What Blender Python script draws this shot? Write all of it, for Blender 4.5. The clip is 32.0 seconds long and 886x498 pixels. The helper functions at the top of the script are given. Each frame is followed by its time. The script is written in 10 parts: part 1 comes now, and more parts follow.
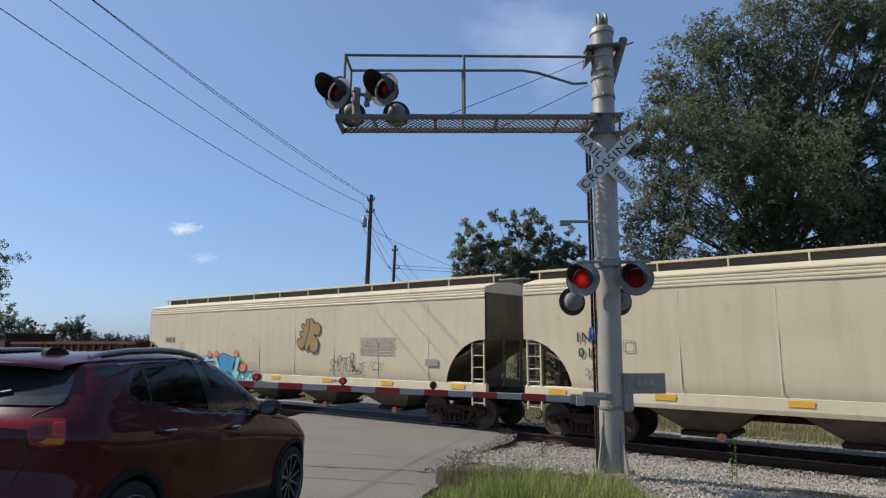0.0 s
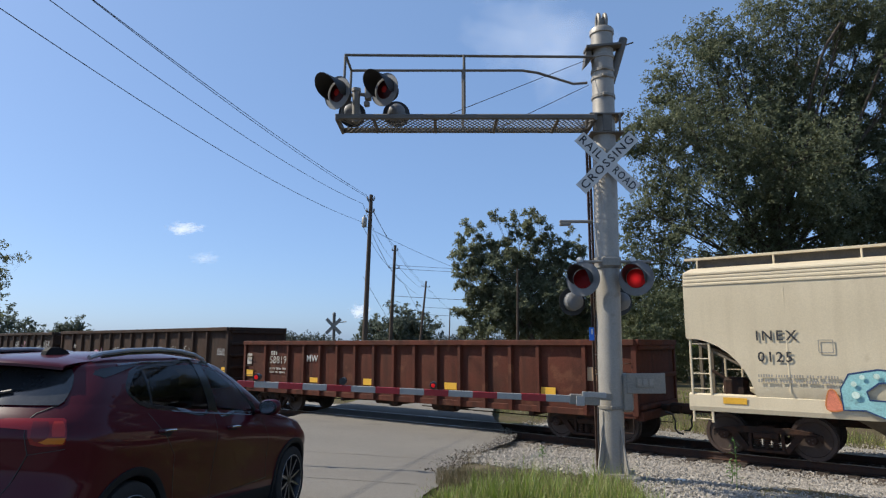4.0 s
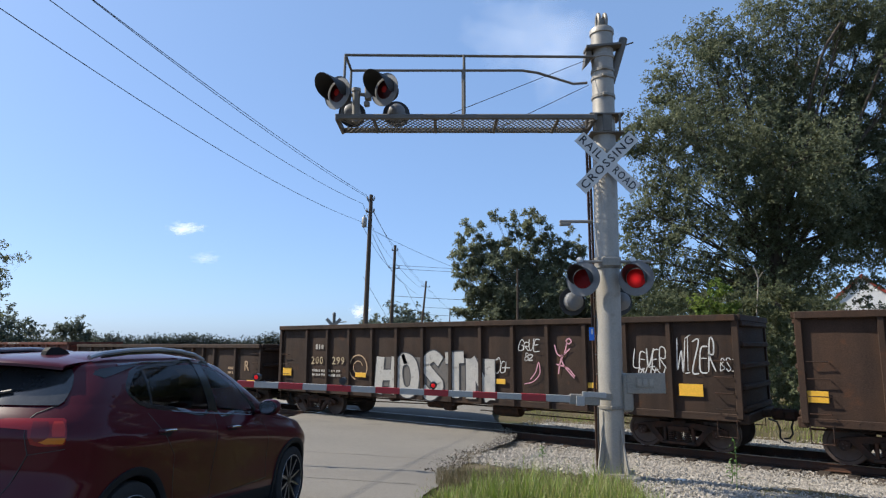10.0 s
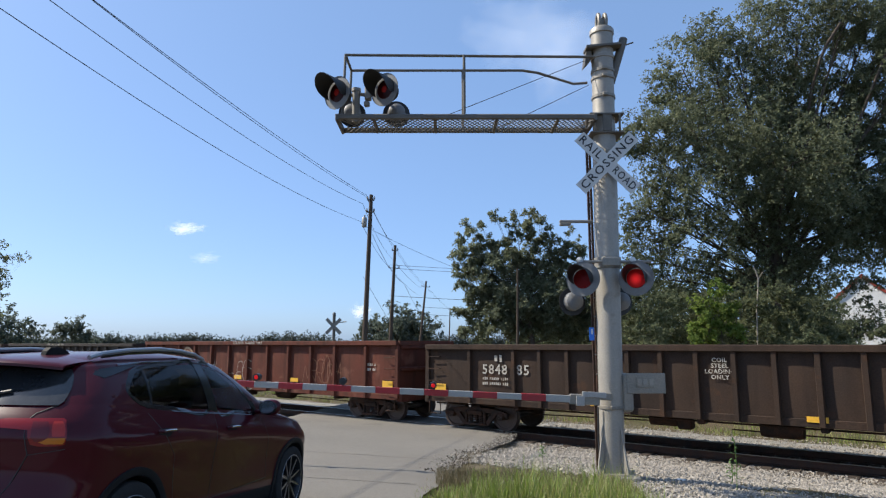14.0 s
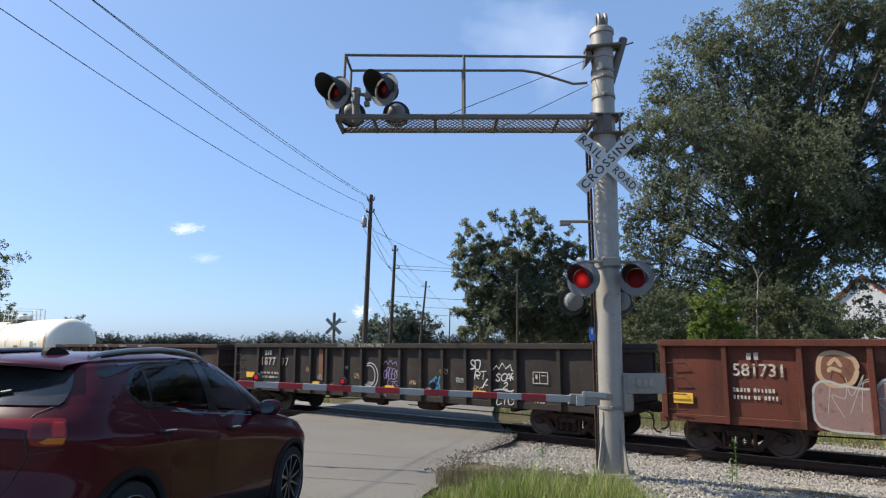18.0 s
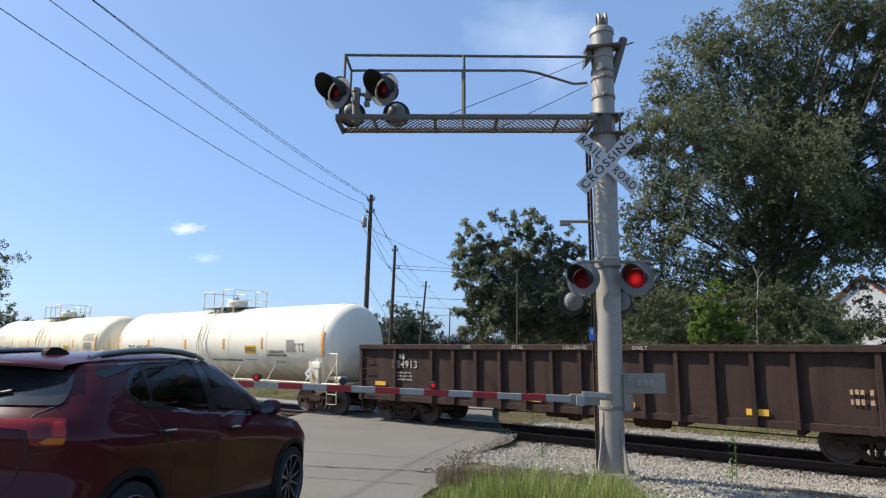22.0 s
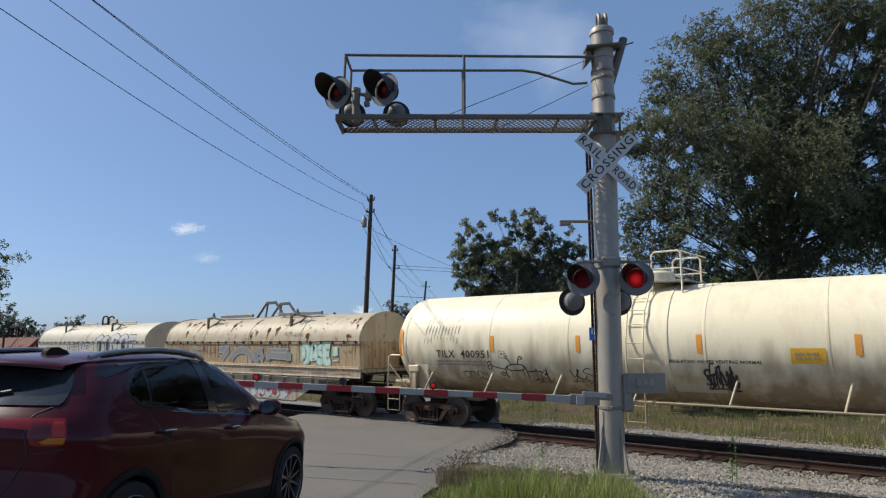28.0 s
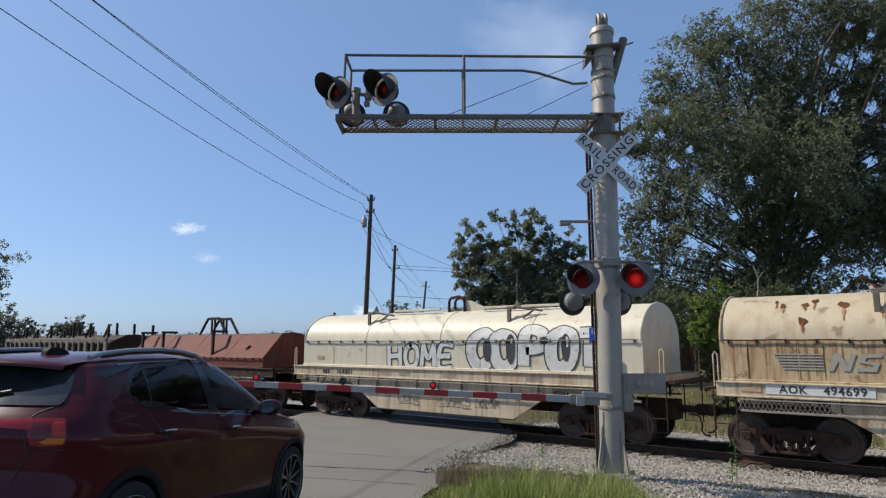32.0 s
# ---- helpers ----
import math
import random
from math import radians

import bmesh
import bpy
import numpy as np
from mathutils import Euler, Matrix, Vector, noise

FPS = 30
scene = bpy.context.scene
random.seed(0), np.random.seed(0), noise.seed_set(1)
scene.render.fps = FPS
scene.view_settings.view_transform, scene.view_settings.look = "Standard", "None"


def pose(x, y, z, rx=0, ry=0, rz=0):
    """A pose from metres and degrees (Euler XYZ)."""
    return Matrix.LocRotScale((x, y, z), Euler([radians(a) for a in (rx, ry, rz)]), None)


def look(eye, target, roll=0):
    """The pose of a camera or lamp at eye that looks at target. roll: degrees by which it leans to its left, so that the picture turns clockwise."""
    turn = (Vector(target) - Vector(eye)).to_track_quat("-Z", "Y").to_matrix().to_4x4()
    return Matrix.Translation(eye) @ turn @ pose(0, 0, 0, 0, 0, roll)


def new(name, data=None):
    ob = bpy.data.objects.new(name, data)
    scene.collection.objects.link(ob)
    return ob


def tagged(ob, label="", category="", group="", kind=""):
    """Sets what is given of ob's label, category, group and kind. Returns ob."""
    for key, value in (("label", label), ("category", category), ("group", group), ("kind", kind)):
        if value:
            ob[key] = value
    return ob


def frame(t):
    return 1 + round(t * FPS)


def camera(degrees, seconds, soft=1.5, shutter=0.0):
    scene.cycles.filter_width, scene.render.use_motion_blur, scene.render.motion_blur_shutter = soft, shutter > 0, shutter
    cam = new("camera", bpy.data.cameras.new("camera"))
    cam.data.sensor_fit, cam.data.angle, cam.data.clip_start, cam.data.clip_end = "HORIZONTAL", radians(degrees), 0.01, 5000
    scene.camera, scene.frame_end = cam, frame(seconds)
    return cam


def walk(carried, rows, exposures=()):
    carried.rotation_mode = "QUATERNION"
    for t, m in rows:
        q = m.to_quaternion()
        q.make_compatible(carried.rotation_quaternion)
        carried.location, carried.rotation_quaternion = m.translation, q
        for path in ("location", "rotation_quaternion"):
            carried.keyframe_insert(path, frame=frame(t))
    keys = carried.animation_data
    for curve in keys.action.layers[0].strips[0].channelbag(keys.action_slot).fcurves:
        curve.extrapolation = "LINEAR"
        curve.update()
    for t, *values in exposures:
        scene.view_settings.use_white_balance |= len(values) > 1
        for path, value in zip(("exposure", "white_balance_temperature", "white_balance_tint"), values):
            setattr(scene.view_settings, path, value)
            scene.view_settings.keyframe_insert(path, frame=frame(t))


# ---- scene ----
# ---------------------------------------------------------------- camera
# World: the track runs along x, railhead at z = 0, track centre at y = 0.
cam = camera(69.98, 32.0, soft=1.25)
EYE = Vector((0.0, -17.003, 2.526))
YAW, TILT = 37.757, 8.505
RIGHT = Vector((math.cos(radians(YAW)), math.sin(radians(YAW)), 0))
AHEAD = Vector((-math.sin(radians(YAW)), math.cos(radians(YAW)), 0))
CAM = look(EYE, EYE + AHEAD * 10 + Vector((0, 0, 10 * math.tan(radians(TILT)))))
walk(cam, [(0, CAM), (32.0, CAM)],
     [(0, 0.08, 5950, 10), (3.0, 0.12, 5950, 10), (5.5, 0.5, 5950, 10), (21.0, 0.5, 5950, 10), (23, 0.3, 5950, 10), (24.5, -0.12, 5950, 10), (27, -0.05, 5950, 10), (29, -0.1, 5950, 10), (32, 0.12, 5950, 10)])


def from_eye(lateral, ahead, z=0.0):
    """A place given by metres to the right of and ahead of the tripod."""
    p = EYE + RIGHT * lateral + AHEAD * ahead
    return Vector((p.x, p.y, z))


# ---------------------------------------------------------------- light
SUN_FROM = Vector((-0.90, -0.436, 1.03)).normalized()
sky = bpy.data.worlds.new("sky")
scene.world = sky
sky.use_nodes = True
nt = sky.node_tree
tex = nt.nodes.new("ShaderNodeTexSky")
tex.sky_type = "NISHITA"
tex.sun_disc = False
tex.sun_elevation = math.asin(SUN_FROM.z)
tex.sun_rotation = math.atan2(SUN_FROM.x, SUN_FROM.y)
tex.air_density, tex.dust_density, tex.ozone_density = 0.85, 2.6, 2.5
tex.altitude = 900
nt.nodes["Background"].inputs["Strength"].default_value = 0.126
# summer haze lightens the clear sky evenly
haze = nt.nodes.new("ShaderNodeMix")
haze.data_type = "RGBA"
haze.inputs[0].default_value = 0.45
haze.inputs[7].default_value = (2.25, 3.15, 4.6, 1)
nt.links.new(tex.outputs[0], haze.inputs[6])
clear = nt.nodes.new("ShaderNodeMix")
clear.data_type, clear.blend_type = "RGBA", "MULTIPLY"
clear.inputs[0].default_value = 1.0
clear.inputs[7].default_value = (0.93, 0.99, 1.04, 1)
nt.links.new(haze.outputs[2], clear.inputs[6])
nt.links.new(clear.outputs[2], nt.nodes["Background"].inputs["Color"])
sun = new("sun", bpy.data.lights.new("sun", "SUN"))
sun.data.energy, sun.data.angle, sun.data.color = 5.0, radians(0.53), (1.0, 0.88, 0.69)
sun.matrix_world = look(SUN_FROM * 100, (0, 0, 0))


# ---------------------------------------------------------------- mesh tools
class Geo:
    """Collects plain vertices and faces for one mesh."""

    def __init__(self):
        self.v, self.f = [], []

    def add(self, verts, faces):
        n = len(self.v)
        self.v.extend([tuple(p) for p in verts])
        self.f.extend([tuple(i + n for i in f) for f in faces])
        return self

    def box(self, x, y, z, sx, sy, sz, c=0.0, m=None):
        """A box about (x, y, z), its edges cut back by c."""
        hx, hy, hz = sx / 2, sy / 2, sz / 2
        c = min(c, hx * 0.9, hy * 0.9, hz * 0.9)
        if c <= 0:
            vs = [(a * hx, b * hy, d * hz) for a in (-1, 1) for b in (-1, 1) for d in (-1, 1)]
            fs = [(0, 1, 3, 2), (4, 6, 7, 5), (0, 4, 5, 1), (2, 3, 7, 6), (0, 2, 6, 4), (1, 5, 7, 3)]
        else:
            vs, fs, ix = [], [], {}
            for a in (-1, 1):
                for b in (-1, 1):
                    for d in (-1, 1):
                        for k in range(3):
                            e = [hx - c, hy - c, hz - c]
                            e[k] += c
                            ix[a, b, d, k] = len(vs)
                            vs.append((a * e[0], b * e[1], d * e[2]))
            for s in (-1, 1):
                q = [(s, -1, -1, 0), (s, 1, -1, 0), (s, 1, 1, 0), (s, -1, 1, 0)]
                fs.append(q if s > 0 else q[::-1])
                q = [(-1, s, -1, 1), (-1, s, 1, 1), (1, s, 1, 1), (1, s, -1, 1)]
                fs.append(q if s > 0 else q[::-1])
                q = [(-1, -1, s, 2), (1, -1, s, 2), (1, 1, s, 2), (-1, 1, s, 2)]
                fs.append(q if s > 0 else q[::-1])
            for s in (-1, 1):
                for r in (-1, 1):
                    for q in ([(s, r, -1, 0), (s, r, 1, 0), (s, r, 1, 1), (s, r, -1, 1)],
                              [(s, -1, r, 0), (s, 1, r, 0), (s, 1, r, 2), (s, -1, r, 2)][::-1],
                              [(-1, s, r, 1), (1, s, r, 1), (1, s, r, 2), (-1, s, r, 2)]):
                        fs.append(q if s * r < 0 else q[::-1])
            for a in (-1, 1):
                for b in (-1, 1):
                    for d in (-1, 1):
                        q = [(a, b, d, 0), (a, b, d, 1), (a, b, d, 2)]
                        fs.append(q if a * b * d > 0 else q[::-1])
            fs = [tuple(ix[k] for k in f) for f in fs]
        o = Vector((x, y, z))
        vs = [(m @ Vector(p) if m else Vector(p)) + o for p in vs]
        return self.add(vs, fs)

    def tube(self, a, b, r, r2=None, n=10, caps=True):
        """A round bar from a to b."""
        a, b = Vector(a), Vector(b)
        r2 = r if r2 is None else r2
        d = (b - a).normalized()
        u = d.orthogonal().normalized()
        w = d.cross(u)
        vs = []
        for p, q in ((a, r), (b, r2)):
            for i in range(n):
                t = 2 * math.pi * i / n
                vs.append(p + (u * math.cos(t) + w * math.sin(t)) * q)
        fs = [(i, (i + 1) % n, n + (i + 1) % n, n + i) for i in range(n)]
        if caps:
            fs += [tuple(range(n))[::-1], tuple(range(n, 2 * n))]
        return self.add(vs, fs)

    def pipe(self, pts, r, n=8):
        """A round bar bent along points."""
        pts = [Vector(p) for p in pts]
        vs, u = [], None
        for i, p in enumerate(pts):
            d = (pts[min(i + 1, len(pts) - 1)] - pts[max(i - 1, 0)]).normalized()
            u = d.orthogonal().normalized() if u is None else (u - d * u.dot(d)).normalized()
            w = d.cross(u)
            for k in range(n):
                t = 2 * math.pi * k / n
                vs.append(p + (u * math.cos(t) + w * math.sin(t)) * r)
        fs = []
        for i in range(len(pts) - 1):
            fs += [(i * n + k, i * n + (k + 1) % n, (i + 1) * n + (k + 1) % n, (i + 1) * n + k) for k in range(n)]
        e = (len(pts) - 1) * n
        fs += [tuple(range(n))[::-1], tuple(range(e, e + n))]
        return self.add(vs, fs)

    def prism(self, outline, lo, hi, axis="y"):
        """An outline of pairs drawn out along an axis: x: (y, z), y: (x, z), z: (x, y)."""
        def at(p, h):
            return {"x": (h, p[0], p[1]), "y": (p[0], h, p[1]), "z": (p[0], p[1], h)}[axis]
        n = len(outline)
        vs = [at(p, lo) for p in outline] + [at(p, hi) for p in outline]
        fs = [(i, (i + 1) % n, n + (i + 1) % n, n + i) for i in range(n)]
        fs += [tuple(range(n))[::-1], tuple(range(n, 2 * n))]
        return self.add(vs, fs)

    def lathe(self, rings, n=24, m=None, closed=True):
        """Rings of (radius, height) round the local z axis."""
        vs = []
        for r, h in rings:
            for i in range(n):
                t = 2 * math.pi * i / n
                vs.append(Vector((r * math.cos(t), r * math.sin(t), h)))
        if m:
            vs = [m @ p for p in vs]
        fs = []
        for k in range(len(rings) - 1):
            fs += [(k * n + i, k * n + (i + 1) % n, (k + 1) * n + (i + 1) % n, (k + 1) * n + i) for i in range(n)]
        if closed:
            e = (len(rings) - 1) * n
            fs += [tuple(range(n))[::-1], tuple(range(e, e + n))]
        return self.add(vs, fs)

    def grid(self, rows, flip=False):
        """A sheet over rows of points of equal length."""
        w = len(rows[0])
        vs = [p for r in rows for p in r]
        fs = []
        for i in range(len(rows) - 1):
            for j in range(w - 1):
                q = (i * w + j, i * w + j + 1, (i + 1) * w + j + 1, (i + 1) * w + j)
                fs.append(q[::-1] if flip else q)
        return self.add(vs, fs)

    def mesh(self, name, material, smooth=False):
        me = bpy.data.meshes.new(name)
        me.from_pydata(self.v, [], self.f)
        if material:
            me.materials.append(material)
        if smooth:
            me.shade_smooth()
            me.set_sharp_from_angle(angle=radians(38))
        return me


def part(name, geo, material, parent=None, label="", smooth=False, at=None):
    """Links a Geo (or a ready mesh) as one mesh object under a thing or a part."""
    me = geo.mesh(name, material, smooth) if isinstance(geo, Geo) else geo
    ob = new(name, me)
    if parent:
        ob.parent = parent
    if at is not None:
        ob.matrix_basis = at
    if label:
        tagged(ob, label)
    return ob


def thing(name, m, label, category, group="", kind=""):
    ob = new(name)
    ob.empty_display_size = 0.2
    ob.matrix_basis = m
    return tagged(ob, label, category, group, kind)


def writing(text, height, material, parent, m, name="lettering", spread=1.0, bold=0.0, width=None):
    """Raised paint lettering in Blender's own font, centred, facing local -y of m."""
    cu = bpy.data.curves.new("lettering", "FONT")
    cu.body, cu.size, cu.align_x, cu.align_y = text, height * 1.38, "CENTER", "CENTER"
    cu.extrude, cu.resolution_u, cu.offset, cu.space_character = 0.002, 2, bold, spread
    tmp = bpy.data.objects.new("lettering", cu)
    me = bpy.data.meshes.new_from_object(tmp)
    bpy.data.objects.remove(tmp)
    bpy.data.curves.remove(cu)
    me.materials.clear()
    me.materials.append(material)
    if width:
        most = max(abs(p.co.x) for p in me.vertices)
        for p in me.vertices:
            p.co.x *= width / 2 / most
    ob = new(name, me)
    ob.parent = parent
    ob.matrix_basis = m @ pose(0, 0, 0, 90, 0, 0)
    return ob


# ---------------------------------------------------------------- materials
def surface(name, base, rough=0.6, metal=0.0, second=None, amount=0.5, scale=3.0, fine=40.0,
            bump=0.15, bump_scale=60.0, streak=None, spots=None, each=0.0, coat=0.0, stretch=(1, 1, 1), vary=0.13, grime=None, run=3.6):
    """Paint, metal, earth and the like: a base colour that drifts at two scales towards a second one,
    with streaks running down (streak: colour, amount), blotches (spots: colour, amount, scale) and fine relief."""
    ma = bpy.data.materials.new(name)
    ma.use_nodes = True
    n, k = ma.node_tree.nodes, ma.node_tree.links
    bs = n["Principled BSDF"]
    bs.inputs["Roughness"].default_value = rough
    bs.inputs["Metallic"].default_value = metal
    bs.inputs["Coat Weight"].default_value = coat
    if rough > 0.65:
        bs.inputs["Specular IOR Level"].default_value = 0.2
    co = n.new("ShaderNodeTexCoord")
    mp = n.new("ShaderNodeMapping")
    mp.inputs["Scale"].default_value = stretch
    k.new(co.outputs["Object"], mp.inputs["Vector"])
    info = n.new("ShaderNodeObjectInfo")
    sh = n.new("ShaderNodeVectorMath")
    sh.operation = "MULTIPLY_ADD"
    k.new(info.outputs["Random"], sh.inputs[0])
    sh.inputs[1].default_value = (37.0, 19.0, 53.0)
    k.new(mp.outputs[0], sh.inputs[2])
    vec = sh.outputs[0]

    def noise_tex(s, detail=4.0, v=None):
        t = n.new("ShaderNodeTexNoise")
        t.inputs["Scale"].default_value, t.inputs["Detail"].default_value = s, detail
        k.new(v or vec, t.inputs["Vector"])
        return t.outputs["Fac"]

    def ramp(fac, lo, hi):
        r = n.new("ShaderNodeMapRange")
        r.inputs["From Min"].default_value, r.inputs["From Max"].default_value = lo, hi
        k.new(fac, r.inputs["Value"])
        return r.outputs["Result"]

    def mix(fac, a, b, mode="MIX"):
        x = n.new("ShaderNodeMix")
        x.data_type, x.blend_type = "RGBA", mode
        for src, sock in ((fac, x.inputs[0]), (a, x.inputs[6]), (b, x.inputs[7])):
            if isinstance(src, (int, float)):
                sock.default_value = src
            elif isinstance(src, tuple):
                sock.default_value = (*src[:3], 1)
            else:
                k.new(src, sock)
        return x.outputs[2]

    def times(fac, f):
        x = n.new("ShaderNodeMath")
        x.operation = "MULTIPLY"
        k.new(fac, x.inputs[0])
        x.inputs[1].default_value = f
        return x.outputs[0]

    second = second or tuple(c * 0.7 for c in base)
    col = mix(times(ramp(noise_tex(scale), 0.35, 0.7), amount), base, second)
    if spots:
        c, a, s = spots
        col = mix(times(ramp(noise_tex(s, 6.0), 0.66 - a * 0.3, 0.72 - a * 0.22), min(1, a + 0.35)), col, c)
    if streak:
        c, a = streak
        sm = n.new("ShaderNodeMapping")
        sm.inputs["Scale"].default_value = (1, 1, 0.10)
        k.new(vec, sm.inputs["Vector"])
        col = mix(times(ramp(noise_tex(run, 5.0, sm.outputs[0]), 0.48, 0.75), a), col, c)
    if grime:
        # dirt that has run down and gathered: colour, height where it is full, height where it ends
        c, full, ends = grime
        gm_ = n.new("ShaderNodeMapping")
        gm_.inputs["Scale"].default_value = (1, 1, 0.16)
        k.new(vec, gm_.inputs["Vector"])
        sep = n.new("ShaderNodeSeparateXYZ")
        k.new(co.outputs["Object"], sep.inputs[0])
        lvl = n.new("ShaderNodeMath")
        lvl.operation = "MULTIPLY_ADD"
        k.new(noise_tex(2.6, 6.0, gm_.outputs[0]), lvl.inputs[0])
        lvl.inputs[1].default_value = (ends - full) * 2.2
        k.new(sep.outputs["Z"], lvl.inputs[2])
        off = (ends - full) * 1.1
        col = mix(times(ramp(lvl.outputs[0], ends + off, full + off), .85), col, c)
    grain = ramp(noise_tex(fine, 3.0), 0.3, 0.7)
    hsv = n.new("ShaderNodeHueSaturation")
    k.new(col, hsv.inputs["Color"])
    r = n.new("ShaderNodeMapRange")
    r.inputs["To Min"].default_value, r.inputs["To Max"].default_value = 1 - vary, 1 + vary
    k.new(grain, r.inputs["Value"])
    val = r.outputs["Result"]
    if each:
        e = n.new("ShaderNodeMapRange")
        e.inputs["To Min"].default_value, e.inputs["To Max"].default_value = 1 - each, 1 + each
        k.new(info.outputs["Random"], e.inputs["Value"])
        x = n.new("ShaderNodeMath")
        x.operation = "MULTIPLY"
        k.new(val, x.inputs[0])
        k.new(e.outputs["Result"], x.inputs[1])
        val = x.outputs[0]
    k.new(val, hsv.inputs["Value"])
    k.new(hsv.outputs["Color"], bs.inputs["Base Color"])
    if bump:
        b = n.new("ShaderNodeBump")
        b.inputs["Strength"].default_value, b.inputs["Distance"].default_value = bump, 0.02
        k.new(noise_tex(bump_scale, 4.0), b.inputs["Height"])
        k.new(b.outputs["Normal"], bs.inputs["Normal"])
    return ma


def plain(name, base, rough=0.5, metal=0.0, glow=0.0, coat=0.0):
    ma = bpy.data.materials.new(name)
    ma.use_nodes = True
    bs = ma.node_tree.nodes["Principled BSDF"]
    bs.inputs["Base Color"].default_value = (*base, 1)
    bs.inputs["Roughness"].default_value, bs.inputs["Metallic"].default_value = rough, metal
    bs.inputs["Coat Weight"].default_value = coat
    if glow:
        bs.inputs["Emission Color"].default_value = (*base, 1)
        bs.inputs["Emission Strength"].default_value = glow
    return ma


RUST = (0.11, 0.045, 0.022)
M = {}
M["steel_dark"] = surface("dark_steel", (0.022, 0.017, 0.014), 0.75, 0.0, RUST, 0.5, 5, bump=0.2)
M["tread"] = surface("wheel_steel", (0.085, 0.062, 0.05), 0.55, 0.3, (0.06, 0.03, 0.018), 0.6, 4)
M["brown"] = surface("brown_car_paint", (0.044, 0.0275, 0.0195), 0.75, 0, (0.064, 0.034, 0.020), 0.8, 1.1, streak=((0.016, 0.0115, 0.009), 0.55), spots=((0.095, 0.040, 0.018), 0.18, 2.3), bump=0.35, vary=0.2)
M["brown2"] = surface("dark_brown_car_paint", (0.040, 0.0265, 0.0195), 0.75, 0, (0.056, 0.033, 0.021), 0.8, 1.3, streak=((0.015, 0.011, 0.0085), 0.55), spots=((0.080, 0.038, 0.019), 0.16, 2.0), bump=0.35, vary=0.2)
M["purple_brown"] = surface("dull_purple_brown_car_paint", (0.048, 0.0285, 0.024), 0.75, 0, (0.062, 0.037, 0.028), 0.8, 1.2, streak=((0.012, 0.0095, 0.0085), 0.6), spots=((0.060, 0.032, 0.019), 0.12, 2.6), bump=0.35, vary=0.2)
M["oxide"] = surface("oxide_red_car_paint", (0.105, 0.030, 0.0165), 0.72, 0, (0.066, 0.027, 0.016), 0.8, 1.0, streak=((0.034, 0.0155, 0.011), 0.7), spots=((0.155, 0.062, 0.032), 0.22, 1.7), bump=0.35, vary=0.2)
M["oxide2"] = surface("faded_oxide_car_paint", (0.122, 0.036, 0.022), 0.72, 0, (0.088, 0.033, 0.021), 0.85, 1.0, streak=((0.045, 0.020, 0.014), 0.7), spots=((0.20, 0.088, 0.058), 0.22, 1.3), bump=0.35, vary=0.2)
M["black_car"] = surface("black_car_paint", (0.029, 0.0235, 0.0205), 0.68, 0, (0.047, 0.036, 0.028), 0.85, 1.2, streak=((0.058, 0.044, 0.032), 0.4), spots=((0.085, 0.052, 0.030), 0.14, 3.4), bump=0.35, vary=0.2)
M["cream"] = surface("cream_hopper_paint", (0.64, 0.545, 0.375), 0.5, 0, (0.55, 0.465, 0.315), 0.6, 0.5, streak=((0.40, 0.315, 0.2), 0.3), spots=((0.42, 0.32, 0.2), 0.06, 1.5), bump=0.06, vary=0.06)
# cream darkened to put the shade of the cut-away ends into its colour
M["shaded_cream"] = surface("shaded_hopper_paint", (0.20, 0.165, 0.115), 0.7, 0, (0.10, 0.08, 0.06), 0.7, 1.2, streak=((0.06, 0.05, 0.04), 0.5), bump=0.1)
M["white_tank"] = surface("white_tank_paint", (0.88, 0.815, 0.66), 0.4, 0, (0.82, 0.74, 0.57), 0.6, 0.6, streak=((0.6, 0.5, 0.36), 0.2), bump=0.03, vary=0.03, grime=((0.50, 0.40, 0.25), 1.0, 1.9))
M["dirty_tank"] = surface("dirty_tank_paint", (0.88, 0.79, 0.57), 0.5, 0, (0.80, 0.69, 0.46), 0.6, 0.5, streak=((0.55, 0.42, 0.25), 0.3), bump=0.04, vary=0.05, grime=((0.26, 0.18, 0.09), 1.25, 2.55))
M["cover"] = surface("rust_streaked_cream_cover", (0.47, 0.38, 0.235), 0.6, 0, (0.36, 0.235, 0.115), 0.8, 0.9, streak=((0.21, 0.075, 0.022), 1.0), spots=((0.10, 0.042, 0.02), 0.24, 4.0), bump=0.12, vary=0.12, run=9.0)
M["cover2"] = surface("pale_cream_cover", (0.56, 0.51, 0.39), 0.5, 0, (0.52, 0.46, 0.34), 0.6, 0.8, streak=((0.40, 0.28, 0.16), 0.3), spots=((0.3, 0.16, 0.08), 0.08, 2.2), bump=0.05, vary=0.07)
M["beige_rust"] = surface("rust_stained_beige", (0.50, 0.43, 0.31), 0.6, 0, (0.36, 0.25, 0.15), 0.6, 1.2, streak=((0.20, 0.09, 0.04), 0.75), bump=0.12, run=8.0)
M["red_cover"] = surface("brown_red_cover", (0.15, 0.045, 0.03), 0.7, 0, (0.10, 0.04, 0.03), 0.7, 1.0, streak=((0.05, 0.025, 0.02), 0.5), bump=0.15)
M["yellow"] = surface("yellow_reflector", (0.75, 0.42, 0.03), 0.5, 0, (0.6, 0.32, 0.03), 0.5, 3, bump=0)
M["orange"] = surface("orange_mark", (0.8, 0.33, 0.04), 0.5, 0, (0.7, 0.3, 0.05), 0.4, 3, bump=0)
M["stencil"] = surface("worn_white_stencil", (0.52, 0.49, 0.43), 0.75, 0, (0.24, 0.19, 0.14), 0.7, 5, spots=((0.09, 0.05, 0.03), 0.42, 11), bump=0)
